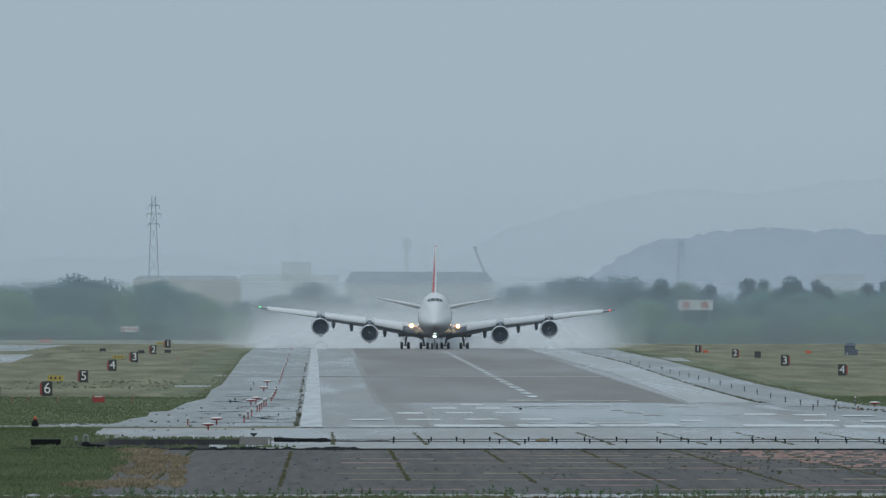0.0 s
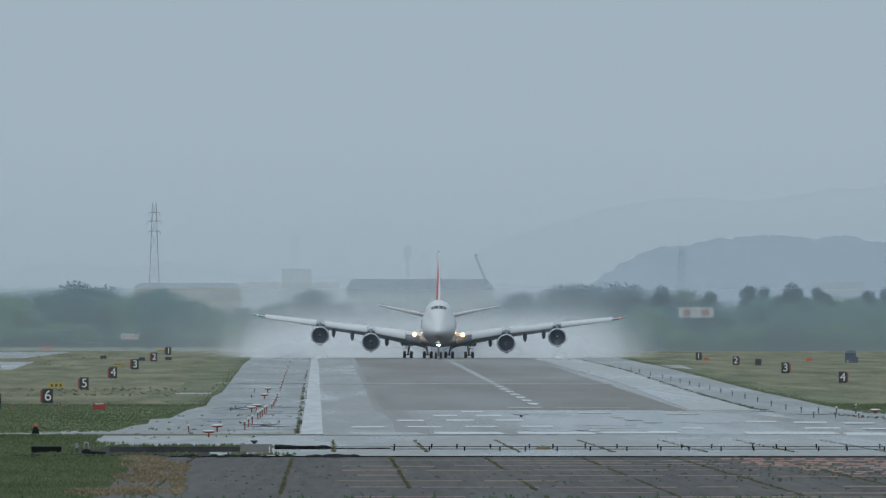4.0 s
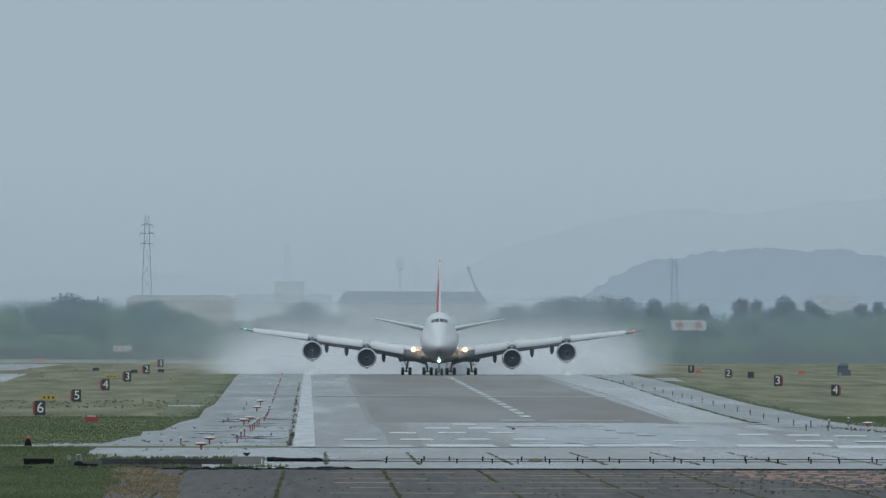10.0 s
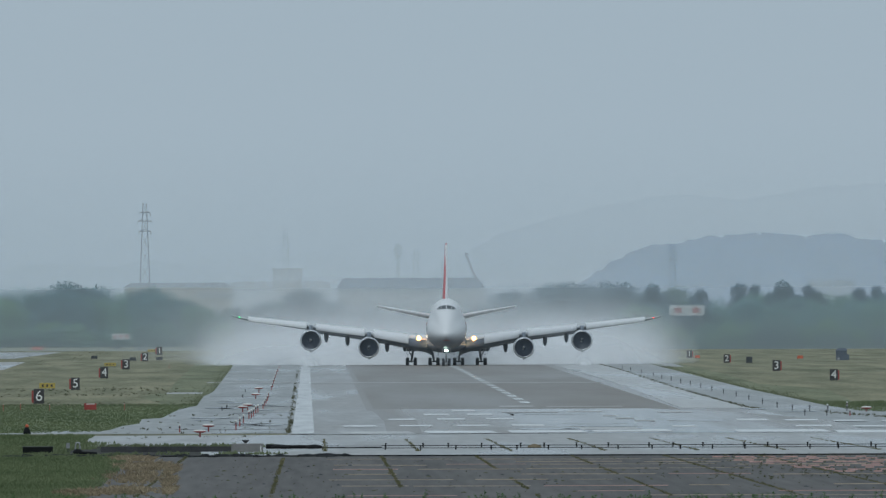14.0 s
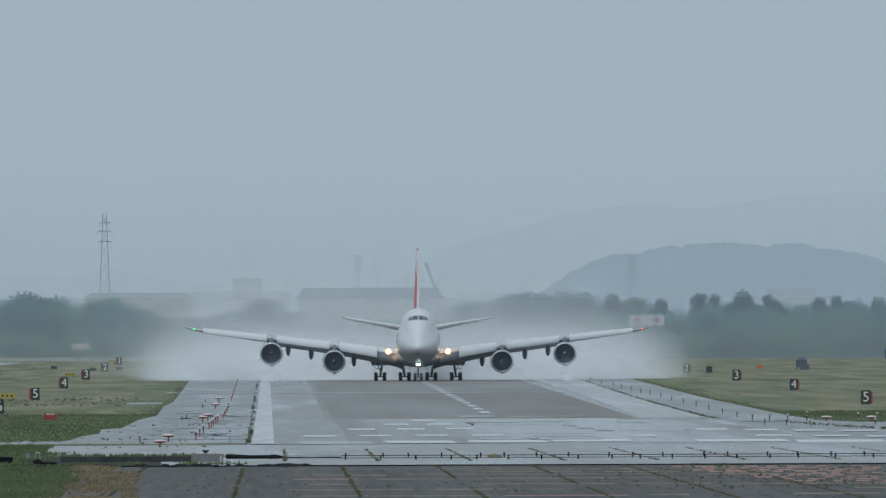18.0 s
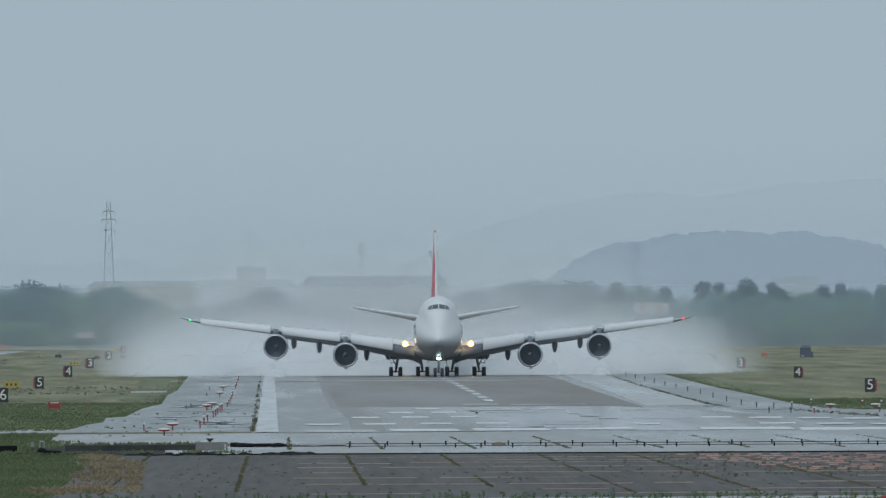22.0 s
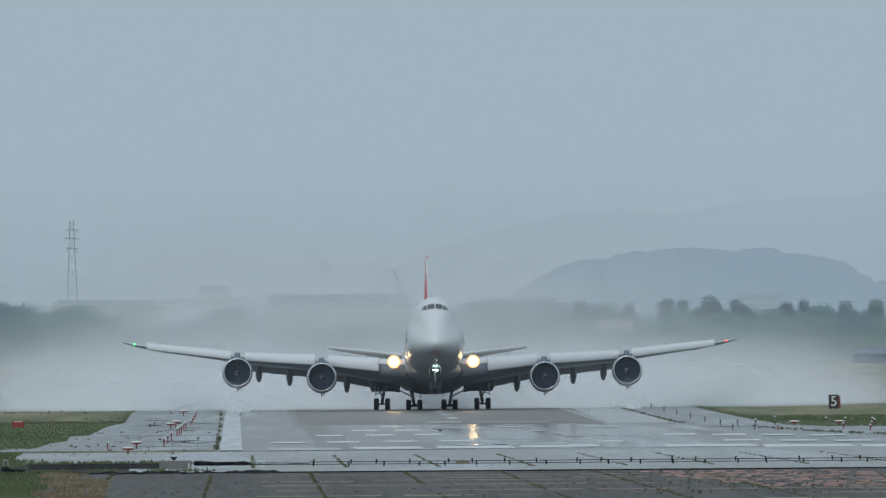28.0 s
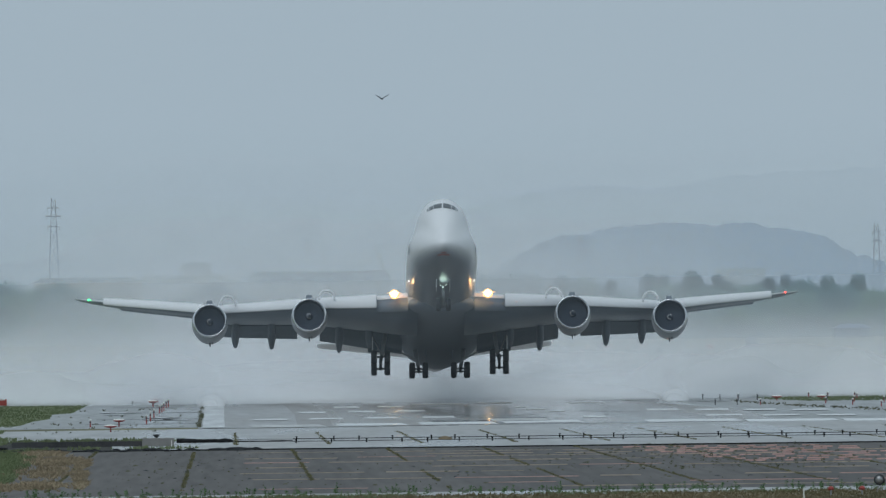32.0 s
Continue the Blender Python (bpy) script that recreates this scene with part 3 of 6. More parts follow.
for near, far_, y0, y1 in (
        ((2.18, 4.96), (2.06, 4.87), 1505.1, 1522.6), ((6.82, 9.55), (6.76, 9.52), 1507.1, 1524.6),
        ((11.52, 14.21), (11.51, 14.23), 1509.1, 1526.7), ((16.13, 18.78), (16.17, 18.85), 1510.4, 1528.0),
        ((6.25, 8.59), (6.18, 8.55), 1587.1, 1606.6), ((10.52, 12.92), (10.50, 12.93), 1590.1, 1609.6),
        ((14.79, 17.19), (14.82, 17.25), 1591.6, 1611.2), ((9.72, 11.96), (9.69, 11.95), 1653.4, 1674.5),
        ((13.63, 15.87), (13.65, 15.92), 1653.4, 1674.5), ((12.68, 14.78), (12.69, 14.82), 1709.8, 1732.5),
        ((35.98, 38.74), (36.27, 39.06), 1571.8, 1590.8), ((39.96, 42.80), (40.29, 43.17), 1564.5, 1583.4),
        ((43.83, 46.61), (44.22, 47.02), 1555.3, 1573.9), ((29.00, 30.89), (29.20, 31.11), 1493.9, 1511.1),
        ((39.06, 42.00), (39.37, 42.35), 1495.2, 1512.4), ((43.48, 46.45), (43.84, 46.85), 1487.3, 1504.4),
        ((47.64, 50.73), (48.06, 51.19), 1548.2, 1566.7), ((47.62, 50.81), (48.02, 51.25), 1480.9, 1497.8)):
    mark("threshold_bar", [(near[0], y0), (near[1], y0), (far_[1], y1), (far_[0], y1)], "white painted threshold bar", M_PAINT)
for near, far_, y0, y1, worn in (
        ((1.97, 7.76), (1.65, 7.28), 1424.5, 1451.2, 1), ((8.67, 14.17), (8.48, 13.81), 1430.5, 1457.4, 0),
        ((15.17, 21.22), (15.10, 20.99), 1433.5, 1460.5, 0), ((21.78, 28.03), (21.83, 27.93), 1441.4, 1468.7, 0),
        ((32.90, 40.23), (33.17, 40.36), 1433.5, 1460.5, 0), ((40.46, 47.56), (40.86, 47.82), 1424.5, 1451.2, 0),
        ((47.80, 53.47), (48.33, 53.85), 1418.6, 1445.1, 0), ((21.18, 25.91), (21.22, 25.76), 1464.3, 1492.6, 1)):
    mark("threshold_stripe", [(near[0], y0), (near[1], y0), (far_[1], y1), (far_[0], y1)], "broad white threshold stripe", M_PAINT_WORN if worn else M_PAINT)
for near, far_, y0, y1 in (
        ((17.70, 21.15), (17.74, 21.11), 1775.8, 1796.4), ((22.28, 29.60), (22.26, 29.51), 1774.9, 1786.1),
        ((17.14, 22.23), (17.08, 22.10), 1687.8, 1697.9), ((23.21, 26.44), (23.22, 26.38), 1694.9, 1707.7),
        ((25.59, 26.70), (25.62, 26.64), 1634.0, 1645.8), ((26.10, 27.72), (26.18, 27.71), 1597.6, 1611.2),
        ((27.22, 28.91), (27.28, 28.88), 1566.0, 1577.6), ((31.33, 34.43), (31.39, 34.41), 1682.8, 1694.5)):
    mark("arrow_remnant", [(near[0], y0), (near[1], y0), (far_[1], y1), (far_[0], y1)], "worn pale remnant of a painted arrow", M_PAINT_WORN, 0.075)


def puddle(x, y, w, d, seed):
    """A thin irregular pool of water."""
    rng = random.Random(seed)
    n = 22
    pts = [(0.5 * w * math.cos(2 * math.pi * k / n) * rng.uniform(0.6, 1.1), 0.5 * d * math.sin(2 * math.pi * k / n) * rng.uniform(0.6, 1.1), 0.0) for k in range(n)]
    ob = solid("puddle", (pts, [tuple(range(n))]), M_PUDDLE, None, False, (x, y, 0.066))
    return tagged(ob, "shallow pool of rain water on the runway", "puddle", "pools of rain water", "structure")


rng = random.Random(31)
for k in range(9):
    puddle(rng.uniform(18, 46), rng.uniform(1440, 1740), rng.uniform(3, 10), rng.uniform(6, 24), 300 + k)
for k in range(16):
    puddle(rng.uniform(-10, -4), rng.uniform(1440, 1900), rng.uniform(1.5, 4.5), rng.uniform(6, 25), 340 + k)

# ---------------------------------------------------------------- the freighter
# its own space: nose towards -y, origin on the ground between the main wheels
NOSE = [  # along, lower lobe: height, half width, half height; upper deck: height, half width, half height
    (-36.9, 4.85, 0.12, 0.12, 4.85, 0.10, 0.10), (-36.6, 4.86, 0.55, 0.55, 4.9, 0.3, 0.3), (-36.0, 4.9, 1.05, 1.0, 5.2, 0.6, 0.85),
    (-35.2, 5.0, 1.5, 1.4, 5.6, 0.95, 1.3), (-34.2, 5.15, 1.95, 1.8, 6.2, 1.3, 1.75), (-33.2, 5.3, 2.3, 2.15, 6.8, 1.55, 2.05),
    (-32.3, 5.4, 2.55, 2.4, 7.3, 1.75, 2.25), (-31.2, 5.55, 2.8, 2.7, 7.7, 1.95, 2.35), (-29.5, 5.65, 3.0, 2.95, 8.0, 2.2, 2.4),
    (-27.0, 5.75, 3.18, 3.15, 8.1, 2.38, 2.4)]
BODY = [(-24.0, 5.8, 3.25, 3.25, 8.1, 2.42, 2.4), (-15.0, 5.8, 3.25, 3.25, 8.1, 2.42, 2.4),
    (-11.0, 5.8, 3.25, 3.25, 7.7, 2.4, 2.3), (-6.0, 5.8, 3.25, 3.25, 6.8, 2.3, 2.25), (7.0, 5.8, 3.25, 3.25, 6.6, 2.2, 2.2),
    (13.0, 6.05, 3.15, 3.05, 6.6, 2.2, 2.2), (19.0, 6.5, 2.85, 2.65, 6.7, 2.1, 2.1), (26.0, 7.05, 2.3, 2.1, 7.1, 1.7, 1.7), (33.0, 7.5, 1.5, 1.4, 7.5, 1.1, 1.1),
    (38.0, 7.6, 0.55, 0.6, 7.6, 0.4, 0.4), (39.2, 7.65, 0.2, 0.25, 7.65, 0.15, 0.15)]
HULL = [(y, z1, w1, h1, z2 + (0.15 if -31 < y < 15 else 0.0), w2, h2) for y, z1, w1, h1, z2, w2, h2 in NOSE + BODY]


def hull_at(y):
    for a, b in zip(HULL, HULL[1:]):
        if a[0] <= y <= b[0]:
            t = (y - a[0]) / (b[0] - a[0])
            return [p + (q - p) * t for p, q in zip(a, b)]
    return list(HULL[-1])


def hull_ring(sec, n=40):
    y, z1, w1, h1, z2, w2, h2 = sec
    zo = (z1 + z2) / 2
    ring = []
    for k in range(n):
        a = 2 * math.pi * k / n
        c, s = math.cos(a), math.sin(a)
        total = 0.02 ** 9
        for zc, w, h in ((z1, w1, h1), (z2, w2, h2)):
            qa = c * c / w / w + s * s / h / h
            qb = 2 * s * (zo - zc) / h / h
            qc = (zo - zc) ** 2 / h / h - 1
            disc = qb * qb - 4 * qa * qc
            if disc > 0:
                total += max(0.02, (-qb + math.sqrt(disc)) / 2 / qa) ** 9
        best = total ** (1 / 9)
        ring.append((best * c, y, zo + best * s))
    return ring


def hull_front(x, z):
    """How far forward the hull's skin lies at this place across and up."""
    lo, hi = -36.8, -24.0
    for _ in range(40):
        y = (lo + hi) / 2
        _, z1, w1, h1, z2, w2, h2 = hull_at(y)
        inside = (x / w1) ** 2 + ((z - z1) / h1) ** 2 < 1 or (x / w2) ** 2 + ((z - z2) / h2) ** 2 < 1
        lo, hi = (lo, y) if inside else (y, hi)
    return hi


def foil(x, y, chord, z, thick, twist=0.0):
    """A wing section of 16 points; y is its leading edge."""
    ring = []
    for u, s in [(0, 0), (0.02, 1), (0.08, 1), (0.2, 1), (0.38, 1), (0.6, 1), (0.8, 1), (0.95, 1), (1.0, 0),
                 (0.95, -1), (0.8, -1), (0.6, -1), (0.38, -1), (0.2, -1), (0.08, -1), (0.02, -1)]:
        h = thick * (2.97 * math.sqrt(u) - 1.26 * u - 3.52 * u * u + 2.84 * u ** 3 - 1.03 * u ** 4)
        ring.append((x, y + u * chord, z + s * h * chord * (0.35 if s > 0 else 0.9) - u * chord * twist))
    return ring


WING = [  # across, leading edge, chord, height, thickness
    (2.2, -16.2, 16.8, 3.75, 0.12), (5.0, -13.6, 14.2, 4.02, 0.115), (8.5, -10.5, 11.8, 4.52, 0.11), (12.2, -7.3, 9.6, 5.1, 0.11),
    (16.8, -3.2, 8.1, 5.6, 0.105), (21.4, 0.9, 6.7, 6.15, 0.10), (26.0, 5.0, 5.4, 6.7, 0.10), (30.5, 9.1, 4.1, 7.2, 0.10),
    (32.5, 11.4, 3.1, 7.5, 0.09), (33.6, 13.3, 2.0, 7.7, 0.08), (34.35, 15.2, 0.6, 7.9, 0.08)]


def wing_at(x):
    for a, b in zip(WING, WING[1:]):
        if a[0] <= x <= b[0]:
            t = (x - a[0]) / (b[0] - a[0])
            return [p + (q - p) * t for p, q in zip(a, b)]
    return list(WING[-1])


def mirrored(shape, side):
    return ([(side * p[0], p[1], p[2]) for p in shape[0]], shape[1])


def moved(shape, origin):
    return ([(p[0] - origin[0], p[1] - origin[1], p[2] - origin[2]) for p in shape[0]], shape[1])


outer_wings, main_gear, curls, tailplanes, blooms = [], [], [], [], []


def plate_band(x0, x1, edge, n=6, cap=True):
    """A curved panel along the span; edge(x) gives its cross points."""
    rings = [edge(x0 + (x1 - x0) * k / n) for k in range(n + 1)]
    return ring_loft(rings, cap, True)


def slat_edge(x):
    _, y, c, z, t = wing_at(x)
    h = 0.34 + 0.06 * c
    back = [(x, y + 0.75 + 0.03 * c, z + 0.075 * c ** 0.7 + h * 0.40), (x, y + 0.15, z + h * 0.62), (x, y - 0.40, z + h * 0.22),
            (x, y - 0.72, z - h * 0.55)]
    front = [(p[0], p[1] + 0.10, p[2] - 0.07) for p in reversed(back)]
    return back + front


def flap_edge(x):
    _, y, c, z, t = wing_at(x)
    te, L = y + c, 0.9 + 0.13 * c
    top = [(x, te - 0.7, z - 0.02 * c + 0.1), (x, te + L * 0.35, z - 0.02 * c - L * 0.10), (x, te + L * 0.9, z - 0.02 * c - L * 0.42)]
    low = [(x, te + L * 0.86, z - 0.02 * c - L * 0.48), (x, te + L * 0.2, z - 0.02 * c - L * 0.30), (x, te - 0.75, z - 0.02 * c - 0.22)]
    return top + low


def wheel_shape(r, w):
    return lathe([(r * 0.45, -w * 0.32), (r * 0.62, -w * 0.42), (r * 0.9, -w * 0.5), (r, -w * 0.28), (r, w * 0.28), (r * 0.9, w * 0.5),
                  (r * 0.62, w * 0.42), (r * 0.45, w * 0.32)], 20, "X", cap=True)


def hub_shape(r, w):
    return lathe([(0.05, -w * 0.44), (r * 0.44, -w * 0.36), (r * 0.44, w * 0.36), (0.05, w * 0.44)], 14, "X", cap=True)


def wheel(parent, x, y, z, r, w):
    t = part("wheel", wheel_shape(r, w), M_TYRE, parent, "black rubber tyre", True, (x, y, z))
    part("rim", hub_shape(r, w), M_STEEL, t)
    return t


BLADE = []


def blade_mesh():
    """One twisted fan blade, made once."""
    if not BLADE:
        pts = []
        for r, da, dy in ((0.34, -0.10, 0.93), (0.85, -0.04, 0.90), (1.33, 0.05, 0.90), (1.33, 0.42, 0.98), (0.85, 0.34, 0.98), (0.34, 0.27, 0.99)):
            pts.append((r * math.cos(da), dy, r * math.sin(da)))
        pts += [(x, y + 0.03, z) for x, y, z in pts]
        faces = [(0, 1, 4, 5), (1, 2, 3, 4), (6, 11, 10, 7), (7, 10, 9, 8)] + [(k, k + 6, (k + 1) % 6 + 6, (k + 1) % 6) for k in range(6)]
        me = bpy.data.meshes.new("fan_blade")
        me.from_pydata(pts, [], faces)
        me.materials.append(M_FAN)
        BLADE.append(me)
    return BLADE[0]


def engine(plane, x, y, z):
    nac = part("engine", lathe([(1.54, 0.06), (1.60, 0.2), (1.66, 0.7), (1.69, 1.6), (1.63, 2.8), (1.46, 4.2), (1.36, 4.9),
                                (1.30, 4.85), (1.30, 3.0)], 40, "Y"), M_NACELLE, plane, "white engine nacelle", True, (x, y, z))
    part("inlet_lip", lathe([(1.41, 0.14), (1.43, 0.02), (1.48, -0.04), (1.54, 0.0), (1.60, 0.2)], 40, "Y"), M_LIP, nac, "bare metal inlet lip", True)
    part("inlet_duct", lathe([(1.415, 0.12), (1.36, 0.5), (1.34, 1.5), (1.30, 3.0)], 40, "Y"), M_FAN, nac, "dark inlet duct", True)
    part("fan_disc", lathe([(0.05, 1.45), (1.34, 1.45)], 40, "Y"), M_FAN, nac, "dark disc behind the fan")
    for k in range(18):
        o = new("fan_blade", blade_mesh())
        o.parent = nac
        o.matrix_basis = pose(0, 0, 0, 0, 20 * k, 0)
    part("spinner", lathe([(0.02, 0.38), (0.14, 0.52), (0.28, 0.78), (0.40, 1.15)], 20, "Y", cap=True), M_FAN, nac, "", True)
    swirl = []
    for k in range(14):
        a0, a1 = 2 * math.pi * k / 17, 2 * math.pi * (k + 1) / 17
        r0, r1 = 0.11 + 0.011 * k, 0.11 + 0.011 * (k + 1)
        y0, y1 = 0.28 + 0.02 * k, 0.28 + 0.02 * (k + 1)
        swirl.append(([(r0 * math.cos(a0), y0, r0 * math.sin(a0)), (r1 * math.cos(a1), y1, r1 * math.sin(a1)),
                       ((r1 + .026) * math.cos(a1), y1 + .02, (r1 + .026) * math.sin(a1)), ((r0 + .026) * math.cos(a0), y0 + .02, (r0 + .026) * math.sin(a0))],
                      [(0, 1, 2, 3)]))
    part("spiral_mark", join(*swirl), M_SIGN_WHITE, nac, "white spiral on the spinner")
    part("core_nozzle", lathe([(1.0, 4.0), (0.85, 5.4), (0.62, 6.3), (0.1, 7.3)], 24, "Y", cap=True), M_STEEL, nac, "", True)
    wx, wy, wc, wz, _ = wing_at(abs(x))
    top = []
    for yy, zz, h, w in ((0.9, 1.5, 0.16, 0.12), (2.2, 1.55, 0.75, 0.30), (4.5, 1.45, wz - z - 1.25, 0.38), (wy - y + 0.3, 0.9, wz - z - 0.75, 0.36),
                         (wy - y + wc * 0.55, 0.9, wz - z - 1.1, 0.2)):
        top.append([(-w, yy, zz), (w, yy, zz), (w * 0.8, yy, zz + max(0.1, h)), (-w * 0.8, yy, zz + max(0.1, h))])
    part("pylon", ring_loft(top), M_FLAP, nac, "dark grey engine pylon", True)
    part("drain_mast", join(rod((0.0, 2.6, -1.5), (0.0, 3.0, -1.95), 0.10, 0.05), rod((0.22, 2.2, -1.55), (0.22, 2.3, -1.86), 0.08, 0.06)), M_DARK, nac)
    return nac


def bogie(plane, x, y, lean, strut_top):
    gear = part("landing_gear", join(rod((0, 0, 0.75), (lean, 0.1, strut_top), 0.17, 0.21, 12), rod((0, -0.1, 1.5), (lean + math.copysign(1.3, x), 0.1, strut_top - 0.25), 0.075),
                                     rod((0, 0.1, 1.3), (lean * 0.6, 1.8, strut_top - 0.2), 0.07)), M_STEEL, plane, "grey steel landing gear strut", True, (x, y, 0))
    truck = part("truck", join(rod((0, -0.85, 0.0), (0, 0.85, 0.0), 0.14, 0.14, 10), rod((-0.55, -0.74, 0), (0.55, -0.74, 0), 0.09), rod((-0.55, 0.74, 0), (0.55, 0.74, 0), 0.09)),
                 M_DARK, gear, "", True, (0, 0, 0.63))
    return gear, truck


def build_freighter():
    plane = thing("cargo_aircraft", (20.6, 3452, 0), "white four-engined cargo jet with red tail on the wet runway", "aircraft")
    hull = part("fuselage", ring_loft([hull_ring(s) for s in HULL]), M_HULL, plane, "white fuselage with an upper deck hump, grey belly with painted shade", True)
    fair = []
    for y, w, zt, zb in ((-19, 1.2, 3.2, 2.75), (-16, 3.0, 4.4, 2.35), (-12, 3.55, 4.8, 2.1), (-4, 3.7, 4.8, 2.0), (5, 3.6, 4.6, 2.05), (10, 2.9, 4.2, 2.4), (14, 1.2, 3.4, 2.75)):
        fair.append([(w * math.cos(a), y, (zt + zb) / 2 + (zt - zb) / 2 * math.sin(a)) for a in (2 * math.pi * k / 20 for k in range(20))])
    part("belly_fairing", ring_loft(fair), M_BELLY, plane, "grey belly fairing", True)
    # cockpit glass
    for s in (-1, 1):
        for x0, x1, za, zb in ((0.06, 0.82, 9.02, 9.60), (0.88, 1.24, 8.94, 9.46), (1.29, 1.42, 8.90, 9.26)):
            rings = []
            for i in range(7):
                x = x0 + (x1 - x0) * i / 6
                col = [(s * x, hull_front(x, z) - 0.04, z) for z in (za - 0.06 * i / 6 + (zb - za - 0.04 * i / 6) * j / 4 for j in range(5))]
                rings.append(col + [(p[0], p[1] + 0.12, p[2]) for p in reversed(col)])
            part("cockpit_window", ring_loft(rings), M_GLASS, hull, "dark cockpit glass")
    # faint red mark under the chin
    for x0, x1, z in ((-0.55, 0.55, 3.95), (-0.25, 0.25, 4.10)):
        xs = [x0 + (x1 - x0) * k / 10 for k in range(11)]
        pts = [(x, hull_front(abs(x), zz) - 0.03, zz) for zz in (z, z + 0.11) for x in xs]
        part("chin_mark", (pts, [(k, k + 1, k + 12, k + 11) for k in range(10)]), M_CHIN, hull, "small dull red mark under the chin")
    # foreshortened painted marks on both flanks
    for s in (-1, 1):
        for y0, y1, z0, z1, paint in ((-27.5, -24.5, 6.4, 6.9, M_CHIN), (-23.0, -20.5, 6.3, 6.8, M_BELLY), (-19.8, -17.0, 6.3, 6.8, M_BELLY), (-29.5, -28.0, 5.6, 6.1, M_BELLY)):
            pts = []
            for k in range(9):
                y = y0 + (y1 - y0) * k / 8
                _, zc, w, h, *_ = hull_at(y)
                pts += [(s * (w * math.sqrt(max(0.0, 1 - ((z - zc) / h) ** 2)) + 0.03), y, z) for z in (z0, (z0 + z1) / 2, z1)]
            part("flank_mark", (pts, [(3 * k + j, 3 * k + j + 1, 3 * k + j + 4, 3 * k + j + 3) for k in range(8) for j in range(2)]), paint, hull, "plain painted bar on the flank")
    for s in (-1, 1):
        inner = [w for w in WING if w[0] < 22] + [wing_at(22.3)]
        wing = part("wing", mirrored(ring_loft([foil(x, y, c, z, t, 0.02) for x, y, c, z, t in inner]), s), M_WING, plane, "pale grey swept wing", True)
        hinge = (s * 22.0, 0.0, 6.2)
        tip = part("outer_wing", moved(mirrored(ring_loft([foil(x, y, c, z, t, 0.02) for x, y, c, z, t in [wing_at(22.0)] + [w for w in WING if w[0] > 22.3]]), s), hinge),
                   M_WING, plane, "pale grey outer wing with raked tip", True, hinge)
        outer_wings.append((tip, s))
        for x0, x1 in ((6.0, 8.8), (8.8, 11.5), (12.95, 16.7), (16.7, 20.7)):
            part("slat", mirrored(plate_band(x0, x1, slat_edge, 6, False), s), M_SKIN, wing, "white leading-edge slat, drooped", True)
        for x0, x1 in ((22.2, 25.2), (25.2, 28.2), (28.2, 31.6)):
            part("slat", moved(mirrored(plate_band(x0, x1, slat_edge, 6, False), s), hinge), M_SKIN, tip, "white leading-edge slat, drooped", True)
        def root_edge(x, upper):
            p = [(q[0], q[1] + 0.45, q[2] - 0.05) for q in slat_edge(x)][:4]
            line = p[:3] if upper else [p[2], p[3], (p[3][0], p[3][1] + 0.3, p[3][2] - 0.3)]
            return line + [(q[0], q[1] + 0.10, q[2] - 0.07) for q in reversed(line)]

        part("leading_edge", mirrored(plate_band(3.1, 5.96, lambda x: root_edge(x, True), 6, False), s), M_SKIN, wing, "white leading edge at the wing root", True)
        part("leading_edge", mirrored(plate_band(3.1, 5.96, lambda x: root_edge(x, False), 6, False), s), M_FLAP, wing, "dark lower edge at the wing root", True)
        for x0, x1 in ((3.5, 11.2), (13.3, 20.6)):
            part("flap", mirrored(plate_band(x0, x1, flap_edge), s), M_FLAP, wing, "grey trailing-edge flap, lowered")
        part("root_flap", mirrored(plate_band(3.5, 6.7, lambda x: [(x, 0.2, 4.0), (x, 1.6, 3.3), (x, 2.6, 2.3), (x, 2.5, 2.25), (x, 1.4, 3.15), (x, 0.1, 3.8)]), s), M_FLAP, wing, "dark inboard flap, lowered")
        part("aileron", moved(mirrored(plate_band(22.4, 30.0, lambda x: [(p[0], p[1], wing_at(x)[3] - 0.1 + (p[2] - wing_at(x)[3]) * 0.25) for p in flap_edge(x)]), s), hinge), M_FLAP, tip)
        for x, zb, L in ((6.6, 1.95, 5.6), (9.4, 1.75, 5.6), (15.7, 2.8, 5.0), (19.1, 3.35, 4.4)):
            _, y, c, z, _ = wing_at(x)
            y0 = y + c * 0.55
            rings = []
            for u, r in ((0, 0.05), (0.12, 0.24), (0.35, 0.36), (0.65, 0.38), (0.88, 0.26), (1.0, 0.05)):
                zc = (z - 0.35) * (1 - u) + (zb + 0.45) * u
                rings.append([(x + r * math.cos(a), y0 + u * L, zc + 1.5 * r * math.sin(a)) for a in (2 * math.pi * k / 12 for k in range(12))])
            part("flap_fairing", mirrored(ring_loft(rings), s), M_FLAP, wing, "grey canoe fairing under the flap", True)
        engine(plane, s * 12.25, -13.4, 2.88)
        engine(plane, s * 21.5, -5.3, 4.0)
        # lamps in the wing root and on the tip
        lamp = part("landing_light", lathe([(0.02, -0.12), (0.17, -0.1), (0.27, 0.0), (0.27, 0.1)], 20, "Y", cap=True), M_WARM_LAMP, wing, "bright warm landing light", True, (s * 4.35, -15.5, 4.36))
        # glowing ring added round the lamp to imitate its bloom
        part("reflector", lathe([(0.26, 0.04), (0.36, 0.02), (0.44, 0.10), (0.44, 0.2), (0.3, 0.5)], 24, "Y"), M_LAMP_BLOOM, lamp, "glow ring added for the lamp's bloom", True)
        tagged(lamp, "bright warm landing light")
        # larger glowing disc, added for the flare around lift-off
        bloom = part("beam_lens", lathe([(0.01, -0.03), (0.42, 0.0), (0.421, 0.012)], 28, "Y"), M_WARM_LAMP, lamp, "glowing disc added for the bloom of the landing light", True, (0, -0.4, 0))
